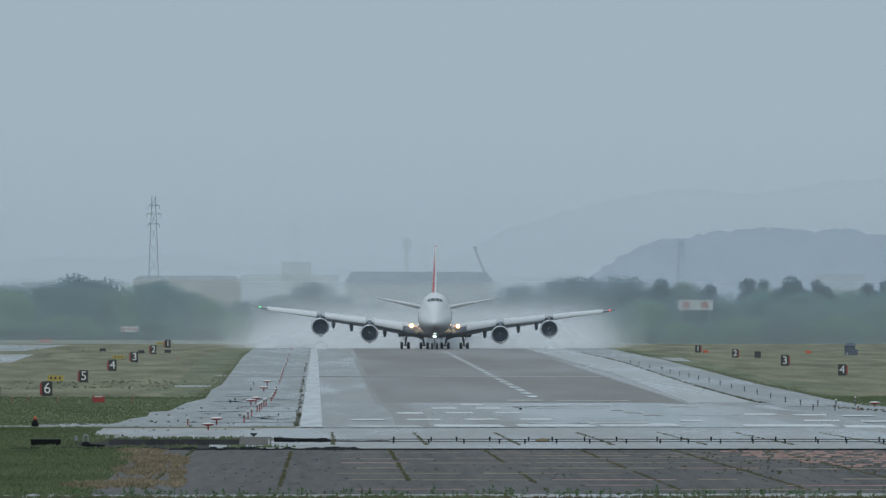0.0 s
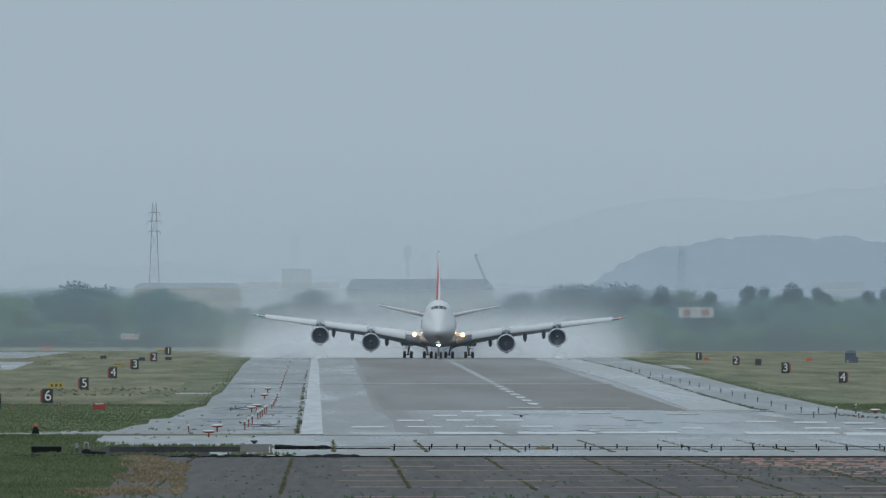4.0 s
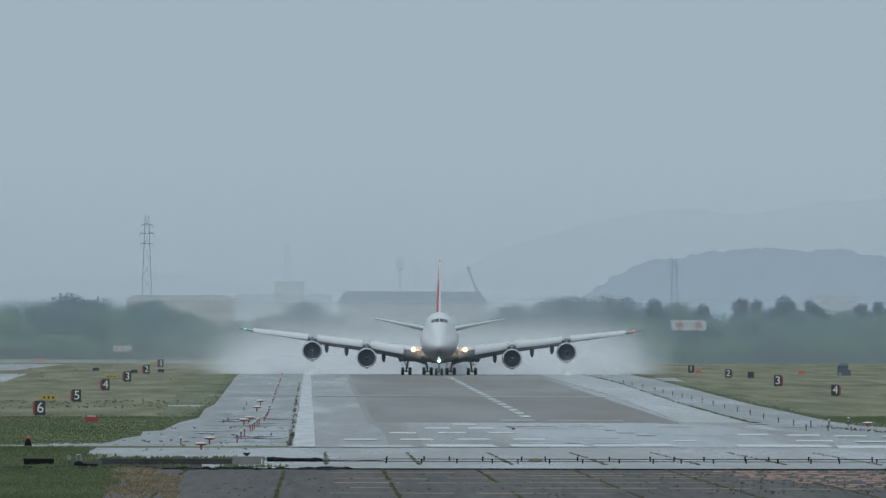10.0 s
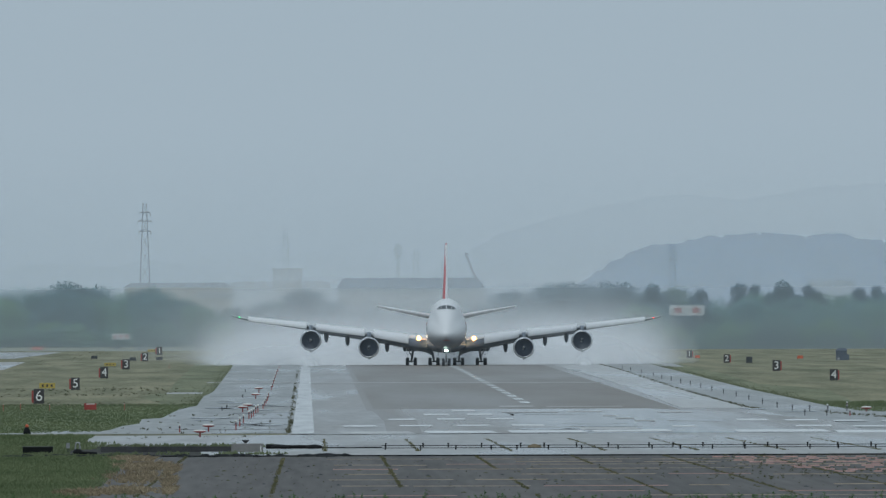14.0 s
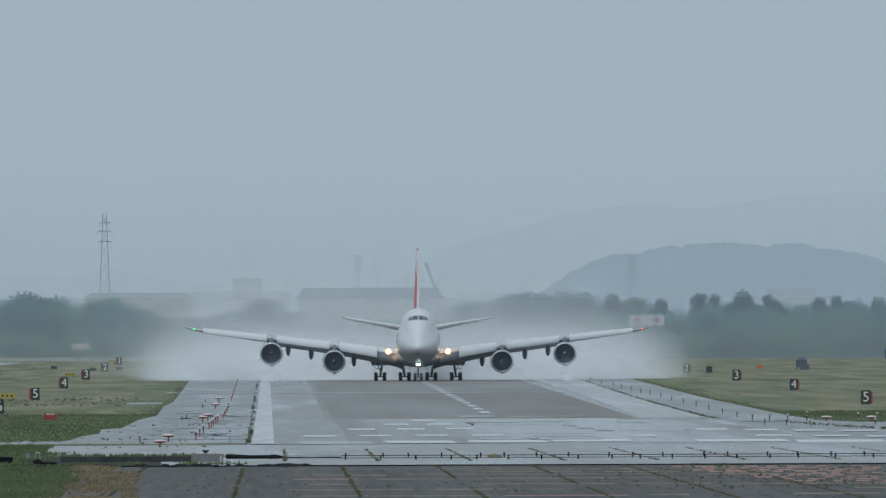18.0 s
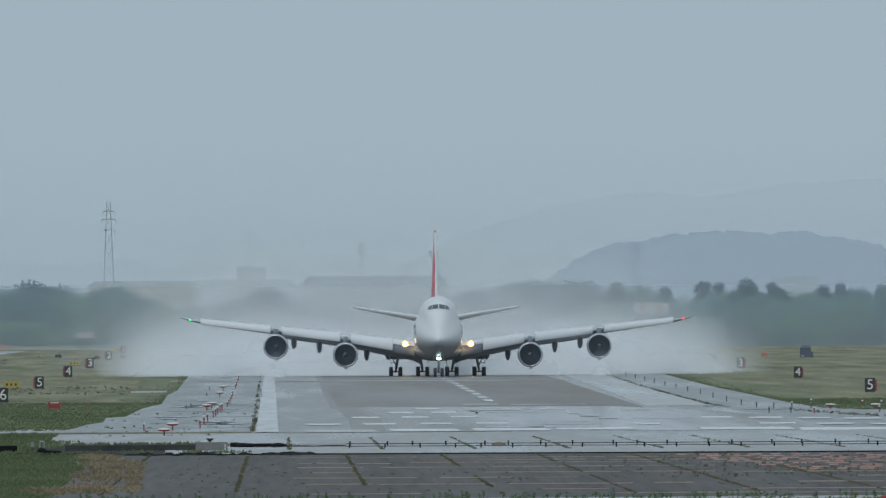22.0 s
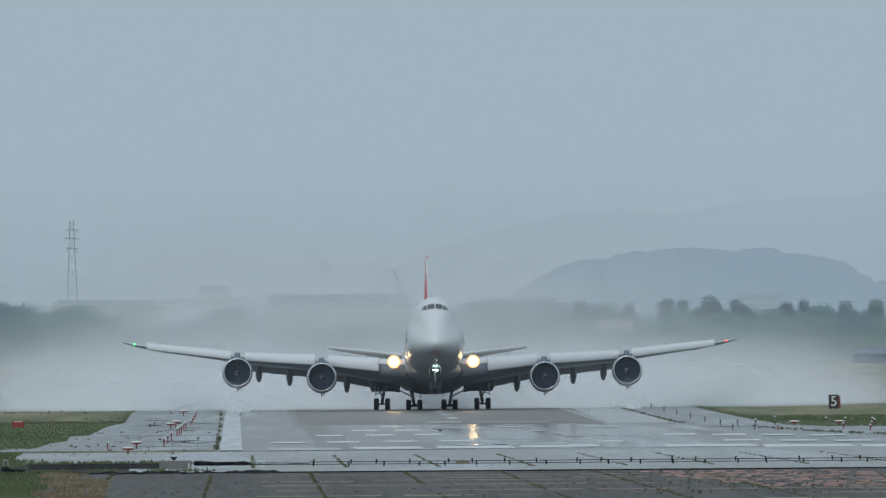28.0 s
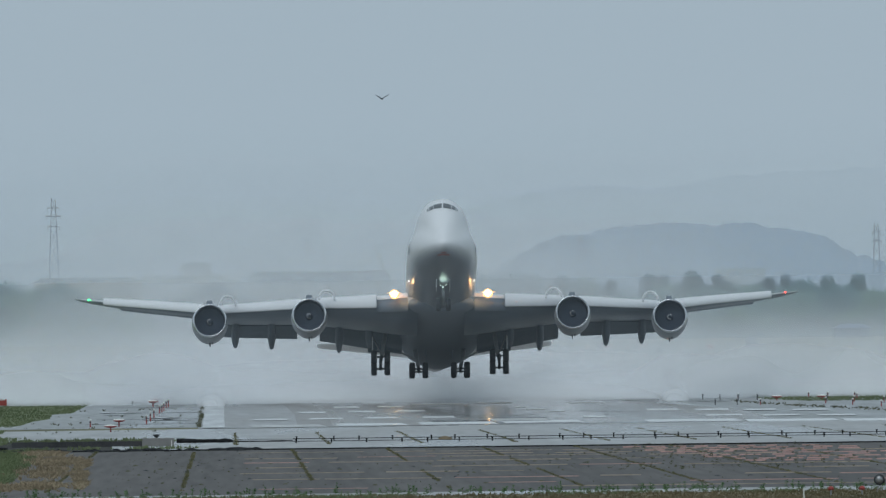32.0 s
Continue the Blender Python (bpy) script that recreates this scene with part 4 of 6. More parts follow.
        part("beam_bowl", lathe([(0.421, 0.005), (0.57, 0.0), (0.571, 0.012)], 28, "Y"), M_BLOOM_MID, bloom, "inner glow ring of the added bloom disc")
        part("beam_bowl", lathe([(0.571, 0.005), (0.72, 0.0), (0.721, 0.012)], 28, "Y"), M_LAMP_BLOOM, bloom, "outer glow ring of the added bloom disc")
        part("beam_back", lathe([(0.01, 0.04), (0.73, 0.03), (0.73, 0.012)], 28, "Y"), M_DARK, bloom, "dark back of the added bloom disc")
        blooms.append(bloom)
        part("runway_light", lathe([(0.02, -0.06), (0.09, -0.04), (0.11, 0.05)], 12, "Y", cap=True), M_WHITE_LAMP, hull, "small white lamp on the fuselage side", True, (s * 2.98, -20.5, 4.62))
        part("position_light", lathe([(0.02, -0.1), (0.07, -0.08), (0.10, 0.0), (0.06, 0.1)], 12, "Y", cap=True), M_GREEN_LAMP if s < 0 else M_RED_LAMP, tip,
             "green wing-tip light" if s < 0 else "red wing-tip light", True, (s * 33.0 - hinge[0], 11.9, 7.58 - hinge[2]))
        # tailplane
        tail = [foil(x, y, c, z, t) for x, y, c, z, t in ((0.9, 26.0, 9.4, 7.65, 0.09), (6.0, 30.6, 6.0, 8.6, 0.09), (10.8, 35.0, 3.1, 9.45, 0.085), (11.2, 36.0, 2.0, 9.53, 0.08))]
        tailplanes.append((part("tailplane", moved(mirrored(ring_loft(tail), s), (0, 30, 7.65)), M_SKIN, plane, "white tailplane", True, (0, 30, 7.65)), s))
    # fin
    rings = []
    for z, y, c, t in ((8.7, 20.5, 15.5, 0.050), (10.2, 22.4, 13.4, 0.055), (14.7, 28.2, 8.9, 0.055), (19.2, 33.8, 4.6, 0.055), (19.55, 34.6, 3.6, 0.05)):
        rings.append([(p[2], p[1], z) for p in foil(0, y, c, 0, t)])
    fin = part("fin", ring_loft(rings), M_RED, plane, "tall red tail fin with white edge", True)
    edge = []
    for z, y, c, t in ((9.2, 21.0, 15, 0.050), (14.7, 28.2, 8.9, 0.055), (19.3, 33.9, 4.5, 0.055)):
        edge.append([(-0.2, y + 0.3, z), (0.0, y - 0.08, z), (0.2, y + 0.3, z), (0.0, y + 0.5, z)])
    part("fin_edge", ring_loft(edge), M_SKIN, fin, "white leading edge of the fin")
    # main and nose gear
    trucks = []
    for s in (-1, 1):
        for x, y, lean, top in ((5.55, -1.6, -0.5, 3.6), (1.95, 1.5, 0.35, 2.6)):
            gear, truck = bogie(plane, s * x, y, s * lean, top)
            for dx in (-0.62, 0.62):
                for dy in (-0.74, 0.74):
                    wheel(truck, dx, dy, 0.0, 0.63, 0.54)
            main_gear.append((gear, s * x, y))
            if x > 5:
                trucks.append(truck)
                part("gear_door", box(s * 0.75, 0.2, 2.35, 0.09, 1.6, 1.5), M_SKIN, gear, "white gear door")
                part("door_link", rod((s * 0.7, 0, 1.75), (s * 0.1, 0, 1.9), 0.05), M_STEEL, gear)
            else:
                part("gear_door", box(-s * 0.72, 0.1, 2.0, 0.08, 1.7, 0.9), M_BELLY, gear, "grey gear door")
    nose = part("nose_gear", join(rod((0, 0, 0.62), (0, 0.25, 3.2), 0.13, 0.16, 12), rod((-0.42, 0, 0.62), (0.42, 0, 0.62), 0.08), rod((0, 0.05, 1.6), (0, 1.6, 2.9), 0.08),
                                  rod((0, -0.12, 1.1), (0, -0.12, 1.9), 0.06)), M_STEEL, plane, "grey steel nose gear strut", True, (0, -29.6, 0))
    for s in (-1, 1):
        wheel(nose, s * 0.46, 0, 0.61, 0.61, 0.42)
        part("gear_door", box(s * 0.62, 0.3, 2.45, 0.06, 2.2, 0.75), M_SKIN, nose, "white nose gear door")
        part("nose_lamp", lathe([(0.02, -0.05), (0.07, -0.03), (0.09, 0.05)], 12, "Y", cap=True), M_TAXI_LAMP, nose, "", True, (s * 0.2, -0.2, 3.0))
    for x in (-0.17, 0.17):
        part("taxi_light", lathe([(0.02, -0.1), (0.11, -0.07), (0.14, 0.05)], 14, "Y", cap=True), M_TAXI_LAMP, nose, "bright greenish-white nose light", True, (x, -0.25, 2.45))
    # hood added to screen the nose lights once the nose pitches up
    hood = [[(0.34 * math.cos(a), y, 2.45 + 0.16 * math.sin(a)) for a in (math.pi * (1 + k / 10) for k in range(11))] for y in (-2.1, -0.1)]
    part("lamp_hood", ring_loft(hood, False, False), M_STEEL, nose, "half-round hood added to hide the nose lights at lift-off")
    # curls of vapour that the engine strakes shed over the wing once it lifts
    for s in (-1, 1):
        for x, y, z in ((10.6, -10.6, 2.9), (19.8, -2.6, 4.0)):
            pts = [(0.72 * math.cos(math.pi * j / 10) * s, 0.06 * j, 0.9 * math.sin(math.pi * j / 10)) for j in range(11)]
            curl = part("vapour_curl", join(*[rod(a, b, 0.10, 0.10, 6) for a, b in zip(pts, pts[1:])]), M_VAPOUR, plane, "thin white curl of vapour", True, (s * x, y, z))
            curls.append((curl, s * x, y, z))
    return plane, trucks


freighter, trucks = build_freighter()

# ---------------------------------------------------------------- distance
def ridge(name, points, depth, y, material, label, rough=0.6, base=-2.0):
    """A long hill: a ridge line of (across, height) pairs, its near slope coming down towards the camera."""
    rng = random.Random(len(points))
    xs = np.linspace(points[0][0], points[-1][0], 900)
    hs = np.interp(xs, [p[0] for p in points], [p[1] for p in points])
    v, f = [], []
    rows = [(-depth, 0.0), (-depth * 0.7, 0.35), (-depth * 0.4, 0.68), (-depth * 0.15, 0.92), (0, 1.0)]
    for dy, k in rows:
        for x, h in zip(xs, hs):
            n = 0.7 * noise.noise(Vector((x * 0.12, dy * 0.2, 3.1))) + 0.5 * noise.noise(Vector((x * 0.5, dy, 7.7))) + 0.6 * abs(noise.noise(Vector((x * 0.33, dy, 4.4)))) * 2 + 0.55 * noise.noise(Vector((x * 1.3, dy, 1.7)))
            v.append((x, y + dy, base + (h - base) * k + rough * n * (0.4 + k)))
    n = len(xs)
    for j in range(len(rows) - 1):
        for i in range(n - 1):
            f.append((j * n + i, j * n + i + 1, j * n + n + i + 1, j * n + n + i))
    ob = solid(name, (v, f), material, None, True)
    return tagged(ob, label, "hill", "", "structure")


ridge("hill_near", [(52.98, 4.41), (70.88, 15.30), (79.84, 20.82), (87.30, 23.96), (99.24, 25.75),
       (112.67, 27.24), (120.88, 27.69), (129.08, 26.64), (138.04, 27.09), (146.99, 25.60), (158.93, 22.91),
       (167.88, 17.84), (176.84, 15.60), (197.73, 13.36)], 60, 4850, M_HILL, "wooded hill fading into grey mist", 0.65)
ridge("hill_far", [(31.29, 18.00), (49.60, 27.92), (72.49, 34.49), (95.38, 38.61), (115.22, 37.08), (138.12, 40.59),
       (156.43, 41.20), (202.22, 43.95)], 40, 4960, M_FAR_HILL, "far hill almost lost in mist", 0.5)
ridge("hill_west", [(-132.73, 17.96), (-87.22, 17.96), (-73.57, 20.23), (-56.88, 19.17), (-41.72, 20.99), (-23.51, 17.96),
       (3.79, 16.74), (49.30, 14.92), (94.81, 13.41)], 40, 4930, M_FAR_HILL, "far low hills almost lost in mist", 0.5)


def crown_shape(rng, blobs, leaf, count):
    """Leaf clumps over a set of ball-shaped masses (x, y, z, r)."""
    v, f = [], []
    total = sum(b[3] ** 2 for b in blobs)
    for bx, by, bz, br in blobs:
        for _ in range(int(count * br * br / total)):
            d = Vector((rng.gauss(0, 1), rng.gauss(0, 1), rng.gauss(0, 0.85))).normalized() * br * rng.uniform(0.55, 1.08)
            p = Vector((bx, by, bz)) + d
            a = Vector((rng.gauss(0, 1), rng.gauss(0, 1), rng.gauss(0, 1))).normalized()
            u = a.orthogonal().normalized()
            w = a.cross(u)
            s = leaf * rng.uniform(0.6, 1.3)
            k = len(v)
            v += [tuple(p + s * u), tuple(p + s * 0.7 * w), tuple(p - s * u * 0.8), tuple(p - s * 0.6 * w + a * s * 0.3)]
            f.append((k, k + 1, k + 2, k + 3))
    return v, f


def plain(name, shape, material, parent):
    me = bpy.data.meshes.new(name)
    me.from_pydata(shape[0], [], shape[1])
    me.materials.append(material)
    ob = new(name, me)
    ob.parent = parent
    return ob


def broad_tree(seed, height, width, leaves, leaf=0.16, label="leafy broad-crowned tree in mist"):
    rng = random.Random(seed)
    tree = thing("tree", (0, 0, 0), label, "tree", "trees beyond the airfield")
    blobs = []
    for k in range(11):
        a, r = rng.uniform(0, 6.28), width * 0.5 * rng.uniform(0.1, 0.72)
        z = height * rng.uniform(0.22, 0.84)
        blobs.append((r * math.cos(a), r * math.sin(a), z, width * rng.uniform(0.16, 0.27)))
    blobs.append((rng.uniform(-.5, .5), 0, height * 0.86, width * 0.17))
    limbs = [rod((0, 0, -0.2), (0.1, 0, height * 0.45), height * 0.028, height * 0.018, 7)]
    for b in blobs[:6]:
        limbs.append(rod((0.05, 0, height * rng.uniform(0.25, 0.42)), b[:3], height * 0.011, height * 0.004, 5))
    plain("trunk", join(*limbs), M_TRUNK, tree)
    plain("crown", crown_shape(rng, blobs, leaf, leaves), leaves_of[0], tree)
    return tree


def pine_tree(seed, height, width, leaves, leaf=0.13):
    rng = random.Random(seed)
    tree = thing("pine_tree", (0, 0, 0), "dark old pine with layered crown in mist", "tree", "pines beyond the airfield")
    limbs = [rod((0, 0, -0.2), (rng.uniform(-.4, .4), 0, height * 0.93), height * 0.024, height * 0.008, 7)]
    blobs = []
    for k in range(9):
        z = height * (0.40 + 0.55 * k / 8)
        a = rng.uniform(0, 6.28)
        r = width * 0.34 * (1.35 - 1.2 * k / 8) * rng.uniform(0.6, 1.1)
        c = (r * math.cos(a), r * math.sin(a), z + rng.uniform(-.3, .3), width * 0.16 * rng.uniform(0.75, 1.25))
        blobs.append(c)
        limbs.append(rod((0, 0, z - 0.6), c[:3], height * 0.008, height * 0.003, 5))
    v, f = crown_shape(rng, blobs, leaf, leaves)
    plain("trunk", join(*limbs), M_TRUNK, tree)
    plain("crown", (v, f), M_PINE, tree)
    return tree


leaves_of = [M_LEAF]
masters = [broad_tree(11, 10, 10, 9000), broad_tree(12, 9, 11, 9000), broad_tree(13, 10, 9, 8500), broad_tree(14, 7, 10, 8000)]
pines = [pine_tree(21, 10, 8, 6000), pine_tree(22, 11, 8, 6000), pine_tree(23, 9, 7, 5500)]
leaves_of = [M_BUSH]
bushes = [broad_tree(41, 5, 8, 6000, 0.14, "low green bush at the edge of the wood"), broad_tree(42, 4, 7, 5500, 0.14, "low green bush at the edge of the wood")]
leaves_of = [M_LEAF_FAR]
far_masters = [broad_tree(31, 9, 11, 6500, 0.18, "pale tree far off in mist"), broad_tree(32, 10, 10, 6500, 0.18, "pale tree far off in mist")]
for k, m in enumerate(masters + pines + far_masters + bushes):
    m.matrix_basis = pose(-230 - 12 * k, 4300 + 5 * k, 0, 0, 0, 40 * k)


def plant(kind, x, y, height, rng, turn=None):
    """A copy of a tree, scaled to the height wanted."""
    src, h0 = kind
    s = height / h0
    m = pose(x, y, 0, 0, 0, rng.uniform(0, 360) if turn is None else turn) @ Matrix.Diagonal((s * rng.uniform(0.9, 1.15), s, s, 1))
    return copy_thing(src, m)


rng = random.Random(5)
broad = [(masters[0], 10), (masters[1], 9), (masters[2], 10), (masters[3], 7)]
pine = [(pines[0], 10), (pines[1], 11), (pines[2], 9)]
shrub = [(bushes[0], 5), (bushes[1], 4)]
far = [(far_masters[0], 9), (far_masters[1], 10)]
# the wood west of the runway
for k in range(34):
    u = k / 33
    y = 4180 + rng.uniform(-60, 90)
    top = np.interp(u, [0, 0.25, 0.33, 0.45, 0.7, 0.78, 0.9, 1], [12.6, 12.4, 14.2, 12.5, 13.0, 12.0, 9.5, 7.5])
    plant(rng.choice(broad), -78 + 56 * u + rng.uniform(-1, 1), y, top * rng.uniform(0.82, 1.04), rng)
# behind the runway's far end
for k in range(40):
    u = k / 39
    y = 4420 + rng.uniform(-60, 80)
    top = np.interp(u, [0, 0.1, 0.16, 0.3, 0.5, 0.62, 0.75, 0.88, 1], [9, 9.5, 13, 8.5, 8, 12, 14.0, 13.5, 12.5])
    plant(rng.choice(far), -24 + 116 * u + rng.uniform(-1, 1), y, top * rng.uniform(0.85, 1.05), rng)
# the wood east of the runway
for k in range(56):
    u = k / 55
    y = 3900 + rng.uniform(-40, 110)
    top = np.interp(u, [0, 0.1, 0.3, 0.45, 0.6, 0.8, 1], [6, 9.5, 9.6, 10.6, 10.8, 10.2, 9.6])
    plant(rng.choice(broad), 62 + 84 * u + rng.uniform(-1, 1), y, top * rng.uniform(0.8, 1.08), rng)
# bushes along the foot of both woods
for k in range(40):
    plant(rng.choice(shrub), 60 + 88 * k / 39 + rng.uniform(-1, 1), 3835 + rng.uniform(-15, 20), rng.uniform(3.0, 5.6), rng)
for k in range(30):
    plant(rng.choice(shrub), -80 + 62 * k / 29 + rng.uniform(-1, 1), 4095 + rng.uniform(-10, 20), rng.uniform(3.0, 5.2), rng)
for x, h in ((73, 12.8), (84, 12.0), (92, 13.2), (96, 12.9), (100, 13.3), (103.5, 12.6), (106.5, 12.8), (109, 11.6), (118, 12.2), (121, 12.6), (131, 12.0), (138, 12.4)):
    plant(rng.choice(pine), x, 3960 + rng.uniform(-30, 60), h, rng)


# ---------------------------------------------------------------- spray behind the freighter
def puff(parent, x, y, width, height, bulge, material, seed, lean=1.0):
    """A billowing sheet of spray that leans back as it rises."""
    nu, nv = 14, 7
    rng = random.Random(seed)
    off = rng.uniform(0, 90)
    v, f = [], []
    for j in range(nv + 1):
        t = j / nv
        for i in range(nu + 1):
            u = 2 * i / nu - 1
            n = noise.noise(Vector((u * 1.7 + off, t * 1.9, off)))
            v.append((u * width / 2, lean * height * t - bulge * (1 - u * u) + bulge * 0.2 * n, height * t))
    for j in range(nv):
        for i in range(nu):
            k = j * (nu + 1) + i
            f.append((k, k + 1, k + nu + 2, k + nu + 1))
    me = bpy.data.meshes.new("spray_puff")
    me.from_pydata(v, [], f)
    me.materials.append(material)
    me.polygons.foreach_set("use_smooth", [True] * len(me.polygons))
    ob = new("spray_puff", me)
    ob.parent = parent
    ob.location = (x, y, 0)
    return ob


spray = thing("spray_cloud", (20.6, 3460, 0), "pale cloud of water spray blown up behind the jet", "spray")
rng = random.Random(77)
high_veils = []
for k in range(13):  # high thin veils that build up as the jet gathers speed
    x, y = rng.uniform(-11, 3), 110 + 30 * k
    high_veils.append((puff(spray, x, y, rng.uniform(76, 94), rng.uniform(17, 29), rng.uniform(0.8, 1.6), M_SPRAY, k), x, y))
side_veils = []
for k in range(14):  # veils that drift out to both sides as the jet gathers speed
    s = -1 if k % 2 else 1
    inner, outer = rng.uniform(12, 19), rng.uniform(31, 52)
    y = 16 + 9 * k
    veil = puff(spray, s * inner, y, rng.uniform(34, 44), rng.uniform(8, 13), 1.0, M_SPRAY_SIDE, 60 + k)
    side_veils.append((veil, s * inner, s * outer, y))
for k, x in enumerate((-3, 9, -12, 6, -8, 12, 0)):  # dense spray along the ground
    puff(spray, x, 16 + 21 * k, rng.uniform(54, 66), 5.0 + 0.7 * k, 0.8, M_SPRAY_LOW, 100 + k)
for s in (-1, 1):  # water drawn up from the ground under the outer engines
    for k in range(2):
        puff(spray, s * 21.6 + 0.15 * k, -14.0 + 3.0 * k, 2.1 + 1.2 * k, 1.0 + 0.5 * k, 0.1, M_JET, 200 + k + 5 * s, 1.0)
    puff(spray, s * 21.6, -9.0, 2.0, 3.4, 0.2, M_COLUMN, 230 + s, 0.6)

# ---------------------------------------------------------------- thin mist sheets added for haze: one before the jet, two far off
for y, material, top in ((1600, M_MIST_NEAR, 64), (3800, M_MIST, 46), (4490, M_MIST_FAR, 46)):
    v, f = [], []
    for j in range(2):
        for i in range(25):
            v.append((-160 + 400 * i / 24, y, top * j - 0.1))
    for j in range(1):
        for i in range(24):
            f.append((j * 25 + i, j * 25 + i + 1, j * 25 + i + 26, j * 25 + i + 25))
    me = bpy.data.meshes.new("mist_bank")
    me.from_pydata(v, [], f)
    me.materials.append(material)
    tagged(new("mist_bank", me), "thin bank of pale mist over the airfield", "mist", "", "stuff")

# ---------------------------------------------------------------- signs and lamps on the airfield
def letter_mesh(text, size, depth, material):
    """Characters in the built-in font as a mesh that stands upright and faces the camera."""
    cu = bpy.data.curves.new("text", "FONT")
    cu.body, cu.size, cu.extrude, cu.align_x, cu.align_y = text, size, depth, "CENTER", "CENTER"
    tmp = bpy.data.objects.new("text", cu)
    scene.collection.objects.link(tmp)
    bpy.context.view_layer.update()
    me = bpy.data.meshes.new_from_object(tmp.evaluated_get(bpy.context.evaluated_depsgraph_get()))
    bpy.data.objects.remove(tmp)
    me.transform(Matrix.Rotation(radians(90), 4, "X"))
    me.materials.clear()
    me.materials.append(material)
    return me


def distance_sign(number, at, side, h=1.5):
    e = thing("distance_sign", (*at, 0), "black distance board with a white number " + number + " in the grass", "sign", "runway distance signs")
    w = 0.72 * h
    part("board", box(0, 0, 0.10 + h / 2, w, 0.16, h), M_SIGN, e, "black sign board")
    part("end_panel", box(side * (w / 2 + 0.10), 0.15, 0.12 + h * 0.46, 0.19, 0.3, h * 0.82), M_SIGN_RED, e, "red end panel")
    for dx in (-0.32, 0.32):
        part("leg", rod((dx * h / 1.5, 0.1, -0.02), (dx * h / 1.5, 0.1, 0.2), 0.04), M_DARK, e)
    me = letter_mesh(number, h * 1.02, 0.012, M_SIGN_WHITE)
    o = new("numeral", me)
    o.parent = e
    o.location = (0.02, -0.095, 0.10 + h * 0.5)
    tagged(o, "white numeral")
    return e


for number, at, h in (("7", (-31.60, 1758.4), 1.5), ("6", (-28.04, 1854.1), 1.48), ("5", (-28.10, 2139.4), 1.42), ("4", (-28.39, 2455.7), 1.48), ("3", (-28.67, 2764.6), 1.55), ("2", (-29.26, 3133.4), 1.48), ("1", (-29.97, 3504.1), 1.5)):
    distance_sign(number, at, -1, h)
for number, at, h in (("1", (65.44, 3222.3), 1.3), ("2", (66.33, 2969.5), 1.38), ("3", (65.77, 2626.1), 1.55), ("4", (65.40, 2321.7), 1.42), ("5", (63.29, 1972.2), 1.5)):
    distance_sign(number, at, 1, h)


def taxi_sign(at, w, h):
    e = thing("taxiway_sign", (*at, 0), "low yellow taxiway sign with dark bars", "sign", "taxiway signs")
    part("board", box(0, 0, 0.25 + h / 2, w, 0.25, h), M_YELLOW, e, "yellow board")
    for k in range(3):
        part("bar", box(-w * 0.28 + w * 0.28 * k, -0.135, 0.25 + h * 0.5, w * 0.12, 0.02, h * 0.45), M_SIGN, e, "dark bar")
    for s in (-1, 1):
        part("leg", rod((s * w * 0.4, 0, -0.02), (s * w * 0.4, 0, 0.3), 0.04), M_DARK, e)


taxi_sign((-31.47, 2146.2), 1.85, 0.62)
taxi_sign((-32.23, 2869.4), 1.8, 0.5)
taxi_sign((-32.90, 3674.2), 1.7, 0.45)


def dish_lamp(at, d=0.95, h=0.42):
    e = thing("dish_lamp", (*at, 0), "flat white and red lamp dish on a short red post", "lamp", "elevated dish lamps")
    part("dish", lathe([(0.05, h - 0.02), (d * 0.3, h + 0.02), (d * 0.5, h + 0.10), (d * 0.5, h + 0.15), (d * 0.38, h + 0.2), (0.02, h + 0.22)], 20, cap=True), M_SIGN_WHITE, e, "flat white dish", True)
    part("rim", lathe([(d * 0.28, h - 0.03), (d * 0.5, h + 0.05), (d * 0.52, h + 0.09), (d * 0.5, h + 0.10)], 20), M_SIGN_RED, e, "red rim", True)
    part("post", rod((0, 0, -0.02), (0, 0, h), 0.06), M_SIGN_RED, e, "red post")


for at in ((-8.88, 1397.6), (-8.61, 1460.5), (-6.91, 1714.1), (-6.57, 1749.4), (-6.46, 1944.1), (-6.53, 2080.6)):
    dish_lamp(at)


def post_lamp(at, h, red=True, group="red and white lamp posts"):
    e = thing("lamp_post", (*at, 0), "short red lamp post with a white head" if red else "short dark post with a pale lamp head", "lamp", group)
    part("post", rod((0, 0, -0.02), (0, 0, h * 0.78), 0.055, 0.045), M_SIGN_RED if red else M_POST, e, "red post" if red else "dark post")
    part("head", lathe([(0.05, h * 0.78), (0.10, h * 0.84), (0.10, h * 0.94), (0.04, h)], 12, cap=True), M_SIGN_WHITE if red else M_STEEL, e, "pale lamp head", True)
    part("collar", lathe([(0.06, h * 0.55), (0.07, h * 0.58), (0.07, h * 0.66), (0.06, h * 0.7)], 10, cap=True), M_DARK, e)


POSTS_WEST = [(-6.53, 1484.7), (-6.38, 1524.6), (-6.23, 1561.0), (-5.96, 1616.5), (-5.80, 1632.0), (-5.70, 1655.8), (-5.61, 1692.8), (-5.47, 1709.0), (-5.17, 1769.4), (-5.14, 1814.6), (-5.12, 1859.2),
              (-5.10, 1906.0), (-5.18, 1972.2), (-5.25, 2132.7), (-5.28, 2201.7), (-5.38, 2290.5), (-5.45, 2370.2), (-5.56, 2473.5), (-5.59, 2576.4), (-5.64, 2677.7), (-5.77, 2826.6), (-5.96, 3076.8), (-6.10, 3359.0)]
for k, at in enumerate(POSTS_WEST):
    post_lamp(at, 0.78 if k < 8 else 0.62)
